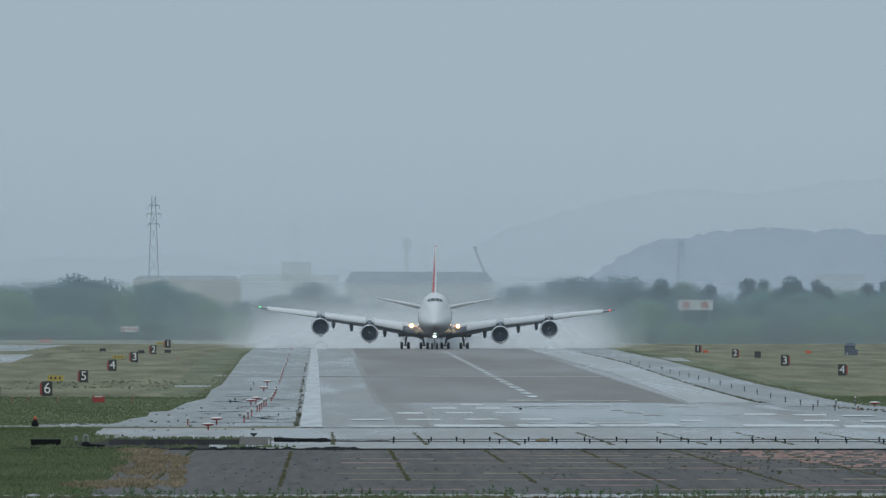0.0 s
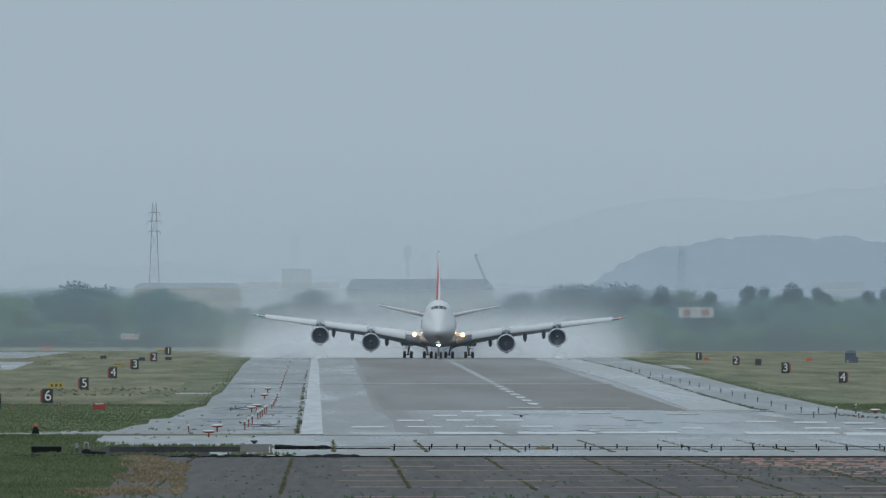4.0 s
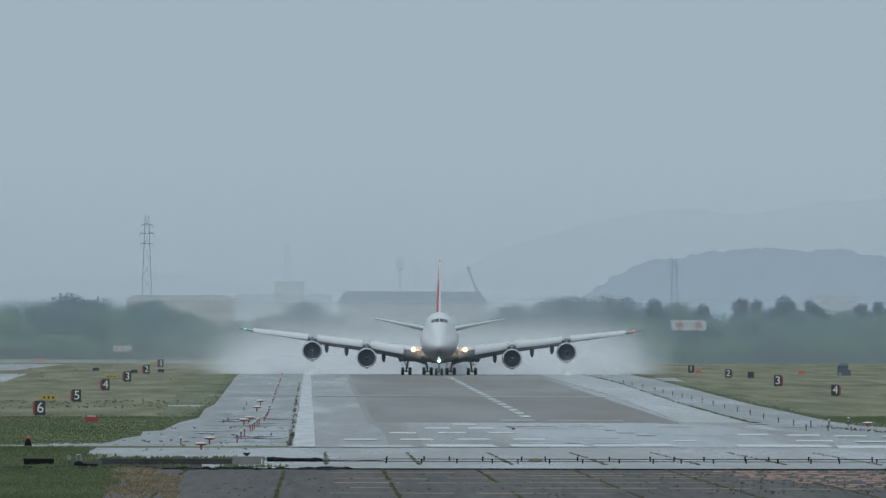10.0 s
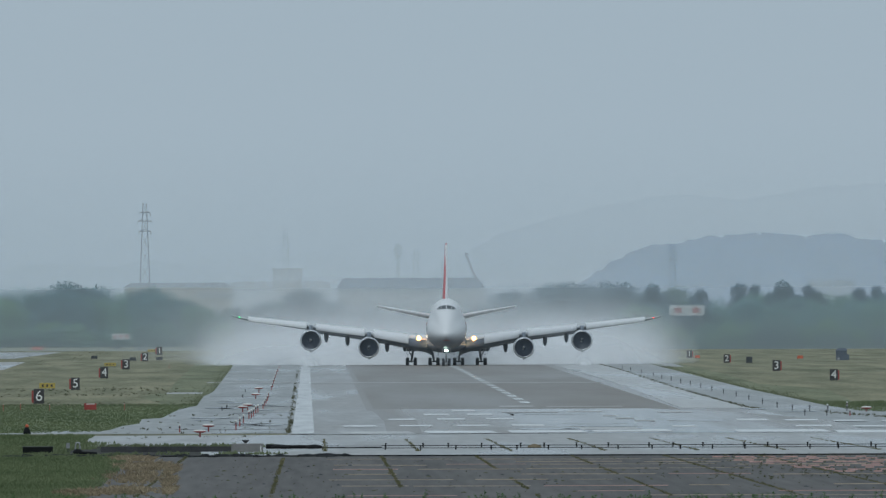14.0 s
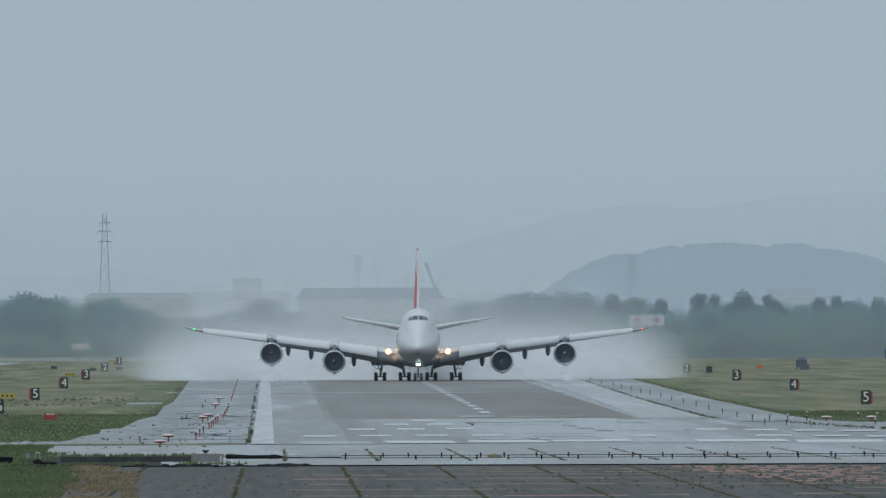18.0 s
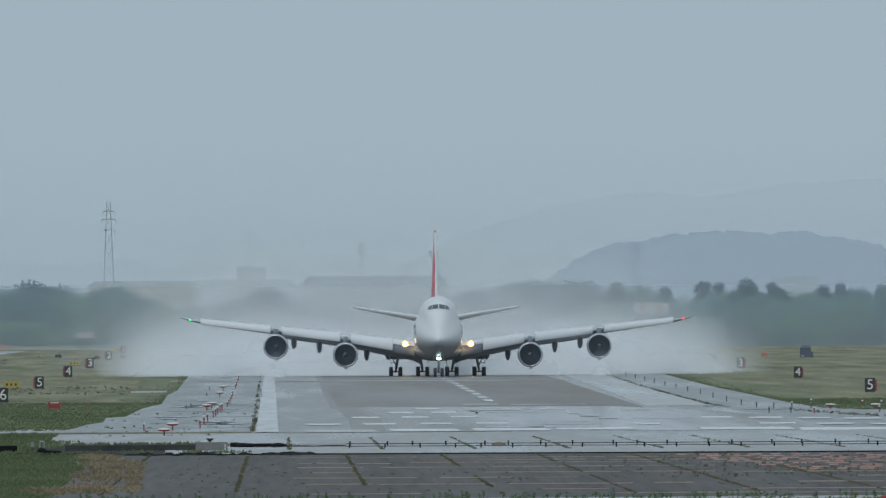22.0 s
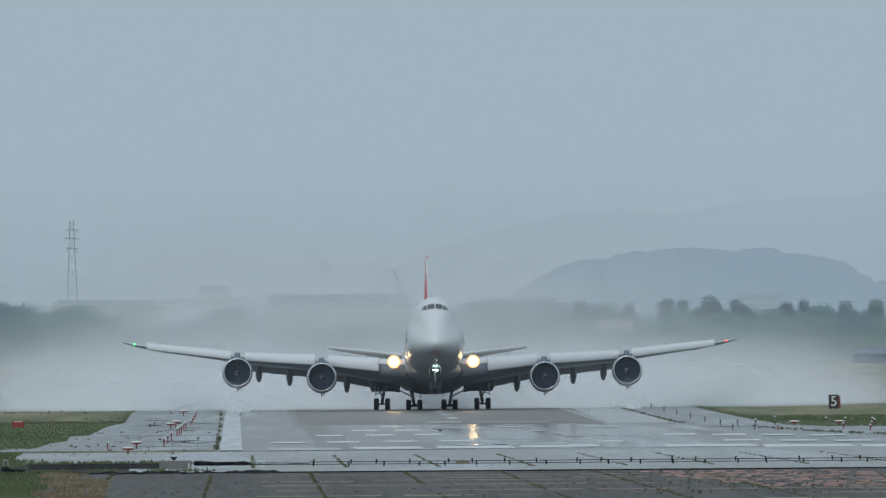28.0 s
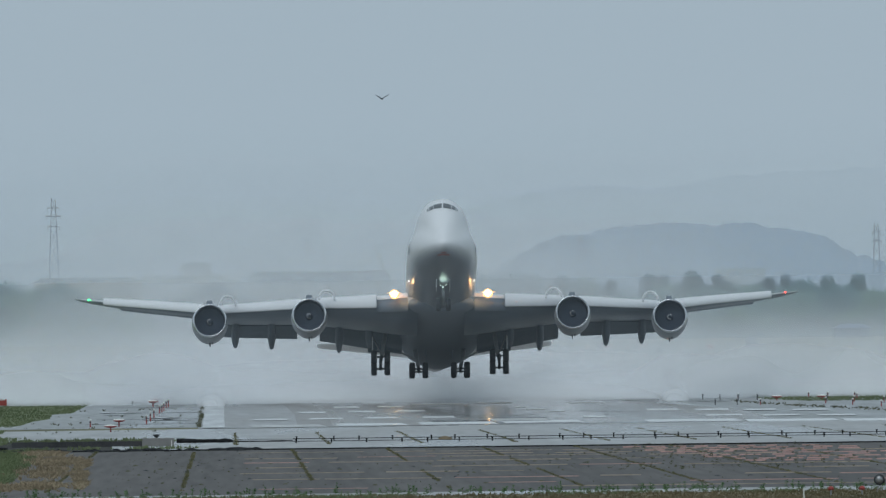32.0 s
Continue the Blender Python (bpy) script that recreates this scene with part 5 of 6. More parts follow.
for at in ((-8.97, 1740.4), (-8.66, 1769.4), (-7.93, 1969.9), (-8.09, 2087.0)):
    post_lamp(at, 0.42, False, "dark posts beside the runway")
post_lamp((-10.86, 1455.6), 0.68, True, "red post beside the runway")
POSTS_EAST = [(45.40, 2473.5), (45.19, 2403.7), (45.14, 2337.7), (45.12, 2275.2), (45.10, 2216.0), (45.05, 2153.0), (44.65, 2074.3), (44.73, 2019.0), (44.67, 1955.2), (44.49, 1890.1), (44.17, 1819.4),
              (44.09, 1758.4), (44.41, 1714.1), (45.79, 1705.6), (47.36, 1701.3), (49.13, 1701.3), (45.41, 2566.7), (45.45, 2656.8), (45.47, 2731.4)]
for k, at in enumerate(POSTS_EAST):
    post_lamp(at, 0.62, False, "small posts along the east shoulder")
for at, red in (((43.60, 1639.9), 0), ((45.45, 1635.9), 0), ((47.40, 1632.0), 1), ((54.64, 1672.1), 0), ((56.69, 1659.8), 1), ((58.97, 1647.8), 1), ((58.37, 1701.3), 1)):
    post_lamp(at, 0.62, bool(red), "small posts along the east shoulder")
for at in ((47.7, 1714), (50.7, 1755), (54.8, 1730), (56.5, 1727), (53.6, 1644), (55.1, 1617), (58.9, 1723), (56.7, 1591)):
    post_lamp(at, 0.62, True, "small posts along the east shoulder")
for at in ((50.68, 1692.8), (54.85, 1692.8)):
    dish_lamp(at, 0.95, 0.3)


def marker_box(at, w, h, material, name="marker_box", label="small red and white marker box in the grass", white=True):
    e = thing(name, (*at, 0), label, "marker", "")
    part("body", box(0, 0, 0.12 + h / 2, w, 0.4, h), material, e)
    if white:
        part("top", box(0, -0.01, 0.12 + h * 0.9, w * 0.7, 0.42, h * 0.13), M_SIGN_WHITE, e, "white top")
    for s in (-1, 1):
        part("leg", rod((s * w * 0.42, 0, -0.02), (s * w * 0.42, 0, 0.2), 0.04), M_DARK, e)


marker_box((-21.49, 1744.0), 1.15, 0.6, M_SIGN_RED)
marker_box((-58.70, 3861.7), 2.3, 0.7, M_ORANGE, "barrier", "orange barrier far off in the grass", False)
marker_box((83.30, 3162.5), 1.0, 0.5, M_ORANGE, "marker_box", "small orange marker in the grass", False)
marker_box((66.51, 3207.2), 0.9, 0.45, M_ORANGE, "marker_box", "small orange marker in the grass", False)
marker_box((69.68, 2956.6), 1.0, 1.0, M_DARK, "equipment_box", "dark equipment box in the grass", False)
for at in ((-39.53, 3268.7), (-31.62, 3162.5), (-27.30, 3192.1), (-42.42, 3906.0), (-37.28, 3883.7)):
    marker_box(at, 1.1, 0.55, M_DARK, "equipment_box", "dark equipment box in the grass", False)
for at in ((-29.69, 1740.4), (-25.23, 1736.0), (-18.30, 1749.4), (-28.35, 1758.4), (-22.66, 2821.9)):
    e = thing("marker_stake", (*at, 0), "thin orange marker stake in the grass", "stake", "orange marker stakes")
    part("stake", rod((0, 0, -0.02), (0, 0, 0.66), 0.04, 0.035), M_STAKE, e)
    part("cap", rod((0, 0, 0.66), (0, 0, 0.70), 0.045, 0.035), M_SIGN_WHITE, e)
e = thing("marker_light", (*(-22.75, 1442.0), 0), "black marker light with an orange lens", "lamp")
part("body", lathe([(0.3, 0), (0.27, 0.25), (0.16, 0.5), (0.13, 0.56)], 12, cap=True), M_BLACK, e, "", True)
part("lens", lathe([(0.14, 0.56), (0.14, 0.7), (0.06, 0.78)], 12, cap=True), M_ORANGE, e, "orange lens", True)

# the dark hut east of the runway
e = thing("equipment_hut", (*(88.75, 3104.8), 0), "small blue-grey equipment hut in the grass", "hut")
part("wall", box(0, 0, 0.8, 1.8, 1.8, 1.6), M_HUT, e)
part("annex", box(0.2, -0.7, 0.5, 2.2, 1.0, 1.0), M_HUT, e)
part("roof", ([(-1.0, -1, 1.6), (1.0, -1, 1.6), (1.0, 1, 1.6), (-1.0, 1, 1.6), (-0.5, 0, 2.1), (0.8, 0, 2.1)], [(0, 1, 5, 4), (1, 2, 5), (2, 3, 4, 5), (3, 0, 4), (0, 3, 2, 1)]), M_HUT, e)
part("door", box(-0.5, -1.22, 0.25, 0.4, 0.04, 0.4), M_STEEL, e, "pale metal door")

# ---------------------------------------------------------------- drain, pipe and rails across the runway end
def wavy_bar(name, x0, x1, y, r, label, step=0.7, category="hose"):
    rng = random.Random(int(x0 * 10))
    n = max(4, int((x1 - x0) / step))
    rings = []
    for k in range(n + 1):
        x = x0 + (x1 - x0) * k / n
        rr = r * (0.75 + 0.5 * noise.noise(Vector((x * 0.8, y, 1.0))) + 0.25)
        rings.append([(x, y + rr * 1.6 * math.cos(a), rr * 0.9 + rr * math.sin(a)) for a in (2 * math.pi * j / 8 for j in range(8))])
    ob = solid(name, ring_loft(rings), M_BLACK, None, True)
    return tagged(ob, label, category)


(ax, ay), (bx, by) = (-3.58, 1291.6), (4.57, 1291.6)
wavy_bar("black_hose", ax, ax + 3.3, ay, 0.16, "thick black hose lying on the wet concrete")
wavy_bar("black_hose", ax + 3.1, bx, ay + 1, 0.06, "thin black hose lying on the wet concrete")
for cx, w in ((ax + 1.0, 1.3), (ax + 3.4, 1.2)):
    e = thing("hose_coil", (cx, ay - 0.6, 0.06), "heap of black hose on the concrete", "hose")
    part("coil", lathe([(w * 0.5, 0), (w * 0.48, 0.12), (w * 0.3, 0.22), (0.03, 0.26)], 14, cap=True), M_BLACK, e, "", True)
(ax, ay), (bx, by) = (-17.96, 1228.7), (65.33, 1230.9)
tagged(solid("drain_kerb", box((ax + bx) / 2, ay, 0.03, bx - ax, 2.0, 0.11), M_BLACK), "dark open drain edge across the pavement", "kerb", "", "structure")
rng = random.Random(3)
for k in range(60):
    x = -21 + 23 * rng.random()
    w = rng.uniform(0.5, 1.7)
    e = thing("rubble", (x, ay + rng.uniform(-6, 6), 0), "low black rubble heap along the drain", "rubble", "rubble along the drain")
    part("heap", lathe([(w * 0.5, 0), (w * 0.42, rng.uniform(0.04, 0.1)), (w * 0.2, rng.uniform(0.1, 0.17)), (0.03, 0.18)], 7, cap=True), M_BLACK, e)
for y_, x_ in ((4.60, 1299.0)[::-1], (4.52, 1277.1)[::-1]):
    rail = thing("cable_rail", (x_, y_, 0), "low black cable rail across the runway end", "rail", "cable rails")
    length = 58.0
    part("cable", box(length / 2, 0, 0.16, length, 0.05, 0.045), M_BLACK, rail, "black cable")
    for k in range(26):
        x = 0.6 + k * 2.25 + rng.uniform(-0.4, 0.4)
        part("post", join(rod((x, 0, 0.0), (x, 0, 0.3), 0.05), box(x, 0, 0.31, 0.16, 0.1, 0.05)), M_BLACK, rail, "short black post")
# retaining wall and boxes beside the drain
tagged(solid("drain_wall", box(-10.4, 1270, 0.20, 9.0, 4.0, 0.38), M_WALL_GRIT), "low dark concrete wall beside the drain", "wall", "", "structure")
tagged(solid("drain_block", box(-4.8, 1269, 0.28, 2.2, 3.0, 0.56), M_BLOCK), "pale concrete block beside the drain", "wall", "", "structure")
e = thing("black_box", (*(-18.97, 1249.0), 0), "long black metal box in the grass beside the drain", "box")
part("body", box(0, 0, 0.27, 2.05, 0.8, 0.5), M_BLACK, e)
part("lid", box(0, 0, 0.545, 2.12, 0.86, 0.05), M_DARK, e, "dark lid")
e = thing("black_valve", (*(-16.20, 1244.4), 0), "black pipe frame with a pale cap beside the drain", "valve")
part("base", lathe([(0.36, 0), (0.33, 0.25), (0.2, 0.42)], 12, cap=True), M_BLACK, e, "", True)
part("frame", join(rod((-0.18, 0, 0.3), (-0.12, 0, 0.85), 0.05), rod((0.18, 0, 0.3), (0.12, 0, 0.85), 0.05), rod((-0.14, 0, 0.85), (0.14, 0, 0.85), 0.05)), M_STEEL, e)
part("pipe", rod((0.2, 0, 0.15), (1.3, 0, 0.1), 0.12), M_BLACK, e)
e = thing("small_sign", (*(-17.04, 1258.2), 0), "small grey plate on a stake", "sign")
part("plate", box(0, 0, 0.55, 0.24, 0.03, 0.36), M_STEEL, e)
part("stake", rod((0, 0.02, -0.02), (0, 0.02, 0.4), 0.025), M_DARK, e)
e = thing("dish_stand", (*(-5.10, 1316.6), 0), "dark cone-shaped stand on the concrete", "stand")
part("bowl", lathe([(0.05, 0.2), (0.28, 0.42), (0.24, 0.46), (0.02, 0.4)], 14, cap=True), M_DARK, e, "", True)
part("leg", rod((0, 0, 0), (0, 0, 0.24), 0.05), M_DARK, e)
e = thing("white_stake", (*(-3.83, 1258.2), 0.0), "thin white stake beside the drain", "stake")
part("stake", rod((0, -1.6, -0.02), (0, -1.6, 0.5), 0.03), M_SIGN_WHITE, e)
e = thing("debris_pile", (*(15.30, 1291.6), 0.06), "small brown pile of debris on the concrete", "debris")
part("pile", lathe([(0.55, 0), (0.45, 0.12), (0.25, 0.2), (0.03, 0.24)], 9, cap=True), M_BLADE_DRY, e)

# signal lamps in the near grass
e = thing("signal_lamp", (*(33.13, 933.9), 0), "round grey signal lamp with a dark rim on a stand", "lamp")
part("lens", lathe([(0.02, -0.1), (0.2, -0.08), (0.22, 0.0)], 20, "Y", (0, 0, 0.62), True), M_STEEL, e, "grey lens", True)
part("rim", lathe([(0.22, -0.1), (0.28, -0.08), (0.28, 0.12), (0.2, 0.2)], 20, "Y", (0, 0, 0.62)), M_DARK, e, "dark rim", True)
part("leg", join(rod((-0.12, 0, 0), (0, 0, 0.4), 0.03), rod((0.12, 0, 0), (0, 0, 0.4), 0.03)), M_STEEL, e)
e = thing("signal_box", (*(33.41, 928.8), 0), "upright red signal box on a pole", "box")
part("body", box(0, 0, 0.72, 0.22, 0.3, 0.75), M_ORANGE, e)
part("pole", rod((0, 0.1, 0), (0, 0.1, 0.4), 0.03), M_DARK, e)
for at in ((30.08, 916.3), (31.63, 916.3)):
    e = thing("ground_lamp", (*at, 0), "small red ground lamp on a stake in the grass", "lamp", "red ground lamps")
    part("head", lathe([(0.1, 0.3), (0.16, 0.34), (0.16, 0.42), (0.07, 0.5)], 12, cap=True), M_SIGN_RED, e, "", True)
    part("stake", rod((0, 0, -0.02), (0, 0, 0.32), 0.04), M_STEEL, e)
for at, h in (((27.47, 876.3), 0.85), ((27.42, 874.0), 0.5)):
    e = thing("white_stake", (*at, 0), "thin white stake in the grass", "stake")
    part("stake", rod((0, 0, -0.02), (0, 0, h), 0.03), M_SIGN_WHITE, e)

# ---------------------------------------------------------------- joints, slab lips and weeds
rng = random.Random(8)
SLAB_ROWS = [(-21.24, 1200.6)[1], (-20.87, 1179.8)[1], (-20.52, 1159.7)[1], (-20.04, 1132.7)[1], (-19.36, 1094.5)[1], (-18.79, 1062.1)[1], (-18.22, 1029.9)[1], (-17.69, 999.7)[1], (-17.28, 976.8)[1]]
for k, y in enumerate(SLAB_ROWS):
    edge = thing("slab_lip", (0, y, 0), "raised worn edges of old pavement slabs", "pavement", "slab edges")
    x = 0.2 + rng.uniform(0, 2)
    while x < 45:
        w = rng.uniform(1.5, 8.5)
        if rng.random() < 0.78:
            part("lip", box(x + w / 2, rng.uniform(-3.5, 3.5), 0.04, w, 0.3, rng.uniform(0.02, 0.055)), M_PINK if (k == 7 or rng.random() < 0.2) else M_CREAM, edge)
        x += w + rng.uniform(0.1, 1.6)
for k in range(9):  # pinkish broken slabs to the east
    y = SLAB_ROWS[0] + 10 - 13 * k
    edge = thing("slab_lip", (0, y, 0), "broken pinkish slab edges with dark joints", "pavement", "broken slab edges")
    x = 24.5 + rng.uniform(0, 2) + 0.7 * k
    while x < 40 + 0.5 * k:
        w = rng.uniform(0.5, 1.4)
        if rng.random() < 0.7:
            part("lip", box(x + w / 2, rng.uniform(-0.4, 0.4), 0.055, w, 0.4, rng.uniform(0.06, 0.10)), M_PINK, edge)
        x += w + rng.uniform(0.15, 0.8)


for k in range(90):  # clods and stones lying on the old pavement
    x, y, w = rng.uniform(-6, 42), rng.uniform(990, 1220), rng.uniform(0.12, 0.4)
    e = thing("clod", (x, y, 0.02), "small dark clod on the old pavement", "debris", "clods on the pavement")
    part("lump", lathe([(w * 0.5, 0), (w * 0.4, 0.03), (w * 0.2, 0.06), (0.02, 0.07)], 6, cap=True), M_WEED_DULL if k % 3 else M_DARK, e)


def tufts(name, points, size, material, label, lean=0.9, blades=5, seed=1):
    """Many small upright leaf blades round the given places, as one mesh."""
    rng = np.random.RandomState(seed)
    p = np.repeat(np.array(points, float), blades, axis=0)
    n = len(p)
    h = size * rng.uniform(0.45, 1.25, n) * np.repeat(rng.uniform(0.55, 1.35, len(points)), blades)
    w = h * rng.uniform(0.12, 0.3, n)
    p[:, 0] += rng.normal(0, size * 0.5, n)
    p[:, 1] += rng.normal(0, size * 0.5, n)
    tip = p + np.c_[rng.normal(0, lean, n) * h, rng.normal(0, lean, n) * h, h]
    a, b = p.copy(), p.copy()
    a[:, 0] -= w
    b[:, 0] += w
    m1 = (a + tip) / 2 + np.c_[-w * 0.3, np.zeros(n), np.zeros(n)]
    m2 = (b + tip) / 2 + np.c_[w * 0.3, np.zeros(n), np.zeros(n)]
    v = np.stack([a, b, m2, tip, m1], 1).reshape(-1, 3)
    me = bpy.data.meshes.new(name)
    me.from_pydata(v.tolist(), [], [tuple(range(5 * k, 5 * k + 5)) for k in range(n)])
    me.materials.append(material)
    return tagged(new(name, me), label, "plants", "", "stuff")


def scatter(n, x0, x1, y0, y1, seed, near=1.0):
    """Random places; near > 1 crowds them towards the camera."""
    r = np.random.RandomState(seed)
    return np.c_[r.uniform(x0, x1, n), y0 + (y1 - y0) * r.uniform(0, 1, n) ** near, np.zeros(n)]


joint_pts = []
r = random.Random(12)


def fan(across, y, turn_at):
    """Where a joint of the gently falling pavement lies across, at this distance."""
    return across * (10480 / y - 3.0) / (turn_at - 3.0) * y / 1000


for across in (-7.1, -1.8, 3.5, 8.65, 13.85, 18.9, 24.0, 29.5):
    for k in range(420):
        y = r.uniform(975, 1225)
        if noise.noise(Vector((across, y * 0.03, 0))) > -0.3:
            joint_pts.append((fan(across, y, 8.55) + r.gauss(0, 0.045), y, 0.02))
for across in (0.4, 4.9, 9.35, 13.9, 18.4, 22.6, 27.2, 31.7, 36.2):
    for k in range(110):
        y = 1262 + 110 * r.random() ** 1.5
        joint_pts.append((fan(across, y, 7.7) + r.gauss(0, 0.075), y, 0.06))
tufts("joint_weeds", joint_pts, 0.075, M_JOINT, "dull olive weeds growing in the pavement joints", 0.6, 4, 4)
edge_pts = []
for k in range(50):
    t = r.random()
    edge_pts.append((-2.2 + r.gauss(0, 0.07), 1440 + 700 * t * t, 0.03))
for k in range(26):
    edge_pts.append((-2.2 + r.gauss(0, 0.08), 1560 + r.gauss(0, 14), 0.03))
for k in range(70):
    edge_pts.append((r.uniform(-16, -3), r.choice((1448, 1492, 1571, 1660, 1402)) + r.gauss(0, 9), 0.03))
for k in range(420):
    y = 1745 + 1500 * r.random() ** 1.6
    edge_pts.append((np.interp(y, [1742, 1778, 1907, 2108, 2355, 2800, 3224], [41.7, 41.3, 41.4, 41.9, 43.1, 45.2, 45.1]) + r.gauss(0, 0.13), y, 0.03))
for k in range(260):
    x = r.uniform(46.5, 62)
    edge_pts.append((x, np.interp(x, [46, 50, 55.6, 62], [1690, 1617, 1545, 1520]) + r.gauss(0, 10), 0.03))
for k in range(130):
    y = 1440 + 1300 * r.random() ** 1.5
    edge_pts.append((-2.25 - 0.0004 * (y - 1430) + r.gauss(0, 0.06), y, 0.035))
tufts("shoulder_weeds", edge_pts, 0.14, M_WEED_DULL, "small weeds along the shoulder joints", 0.6, 4, 5)
for k in range(420):
    joint_pts.append((r.gauss(31, 6), r.uniform(1060, 1235), 0.03))
speck = [(r.uniform(-8, 46), r.uniform(985, 1222), 0.02) for _ in range(520)]
tufts("pavement_weeds", speck, 0.055, M_WEED_DULL, "tiny weeds and dirt on the old pavement", 0.9, 4, 61)
weeds = []
for k in range(300):
    x = r.uniform(-16, 42)
    if noise.noise(Vector((x * 0.5, 2.0, 0))) > -0.3:
        weeds.append((x, 952 + r.uniform(-7, 6), 0.0))
tufts("slab_weeds", joint_pts[-420:], 0.10, M_WEED_DULL, "small weeds among the broken slabs", 0.6, 5, 21)


def leafy(name, places, material, label, seed):
    """Upright weeds: a thin stalk with a spray of broad leaves, all in one mesh."""
    rng = random.Random(seed)
    v, f = [], []
    for x, y, z in places:
        h = rng.choice((0.14, 0.2, 0.24, 0.3, 0.42)) * rng.uniform(0.8, 1.2)
        k = len(v)
        v += [(x - 0.012, y, z), (x + 0.012, y, z), (x + 0.008, y, z + h), (x - 0.008, y, z + h)]
        f.append((k, k + 1, k + 2, k + 3))
        for j in range(int(6 + h * 26)):
            zz = z + h * rng.uniform(0.1, 1.0)
            a, s = rng.uniform(0, 6.28), rng.uniform(0.05, 0.10) * (1.25 - 0.6 * (zz - z) / h)
            up = rng.uniform(-0.02, 0.08)
            c, d = math.cos(a), math.sin(a)
            k = len(v)
            v += [(x, y, zz), (x + c * s - d * s * 0.45, y + d * s + c * s * 0.45, zz + up * 0.6), (x + c * s * 2, y + d * s * 2, zz + up), (x + c * s + d * s * 0.45, y + d * s - c * s * 0.45, zz + up * 0.6 + 0.03)]
            f.append((k, k + 1, k + 2, k + 3))
    me = bpy.data.meshes.new(name)
    me.from_pydata(v, [], f)
    me.materials.append(material)
    return tagged(new(name, me), label, "plants", "", "stuff")


leafy("tall_weeds", weeds, M_WEED, "row of leafy green weeds along the pavement edge", 6)
tufts("near_grass", scatter(22000, -22, 46, 820, 942, 7), 0.11, M_BLADE_BROWN, "rough brownish grass near the camera", 0.5, 4, 7)
tufts("near_grass_green", [p for p in scatter(26000, -22, 46, 820, 946, 17) if noise.noise(Vector((p[0] * 0.12, p[1] * 0.02, 5))) + (p[1] - 905) * 0.012 - p[0] * 0.008 > 0.05], 0.12, M_BLADE_GREEN, "green grass mixed into the rough grass", 0.5, 4, 17)
tufts("green_grass", scatter(16000, -26, -12.2, 950, 1240, 8), 0.15, M_BLADE_GREEN, "lush green grass beside the old pavement", 0.5, 5, 8)
heaps = ((-10.8, 1151, 1.6, 22, 900), (-12.1, 1205, 1.5, 14, 600), (-10.6, 1003, 1.5, 16, 700), (-12.6, 992, 1.3, 12, 500), (-8.5, 1062, 0.22, 26, 420), (-8.9, 1130, 0.3, 30, 420), (-8.1, 1010, 0.2, 20, 320), (-10.6, 1080, 1.9, 46, 300))
dry_rng = np.random.RandomState(9)
dry = np.concatenate([np.c_[dry_rng.normal(x, sx * 0.42, n), dry_rng.normal(y, sy * 0.42, n), dry_rng.uniform(0, 0.10, n) if sx > 1 else np.zeros(n)] for x, y, sx, sy, n in heaps])
tufts("dry_grass", dry, 0.17, M_BLADE_DRY, "bent dry brown grass beside the old pavement", 1.0, 6, 9)
wall_pts = [(r.gauss(c, 0.7), r.uniform(1243, 1248), 0.0) for c in (-17.5, -13.0, -9.6, -5.4, -3.6) for _ in range(26)]
wall_pts += [(r.gauss(-16.8, 0.9), r.uniform(1288, 1345), 0.0) for _ in range(240)] + [(r.uniform(-15.5, -3), r.uniform(1296, 1312), 0.06) for _ in range(160)] + [(r.uniform(-15, -6), 1269 + r.uniform(-1.5, 1.5), 0.38) for _ in range(90)]
tufts("drain_wall_weeds", wall_pts, 0.2, M_BLADE_GREEN, "green weeds against the drain wall", 0.4, 4, 33)
tufts("drain_grass", scatter(5200, -28, -17.2, 1242, 1416, 10), 0.2, M_BLADE_GREEN, "green grass beside the drain", 0.5, 5, 10)


def clear_of(pts, line, side):
    """Keeps the places beyond a line of (across, along) points."""
    ys = [p[1] for p in line]
    xs = [p[0] for p in line]
    edge = np.interp(pts[:, 1], ys, xs)
    return pts[(pts[:, 0] < edge) if side < 0 else (pts[:, 0] > edge)]


west = clear_of(scatter(60000, -30, -4, 1830, 3300, 11, 1.4), W_EDGE, -1)
gap = np.interp(west[:, 1], [p[1] for p in W_EDGE], [p[0] for p in W_EDGE]) - west[:, 0]
west = west[np.random.RandomState(71).uniform(0, 1, len(west)) < 0.6 * np.exp(-gap / 0.7)]
tufts("west_grass", west, 0.12, M_BLADE_RIM, "ragged grass along the west shoulder", 0.5, 3, 11)
west2 = clear_of(scatter(30000, -45, -8, 1450, 1850, 12), W_EDGE, -1)
tufts("west_grass_green", west2, 0.10, M_BLADE_GREEN, "greener grass close to the shoulder", 0.5, 3, 12)
east = clear_of(scatter(60000, 44, 60, 1860, 3300, 13, 1.4), E_EDGE, 1)
gap = east[:, 0] - np.interp(east[:, 1], [p[1] for p in E_EDGE], [p[0] for p in E_EDGE])
east = east[np.random.RandomState(72).uniform(0, 1, len(east)) < 0.6 * np.exp(-gap / 0.7)]
tufts("east_grass", east, 0.12, M_BLADE_RIM, "ragged grass along the east shoulder", 0.5, 3, 13)

east_near = clear_of(scatter(12000, 48, 84, 1640, 1860, 27), E_EDGE, 1)
tufts("east_grass_green", east_near, 0.15, M_BLADE_GREEN, "greener grass beside the east shoulder", 0.5, 3, 27)

weed_line = [(r.uniform(-60, -16), r.choice((2150, 2040, 1836)) + r.gauss(0, 26), 0.0) for _ in range(520)]
weed_line += [(r.uniform(-88, -40), r.uniform(2700, 3800), 0.0) for _ in range(260)]
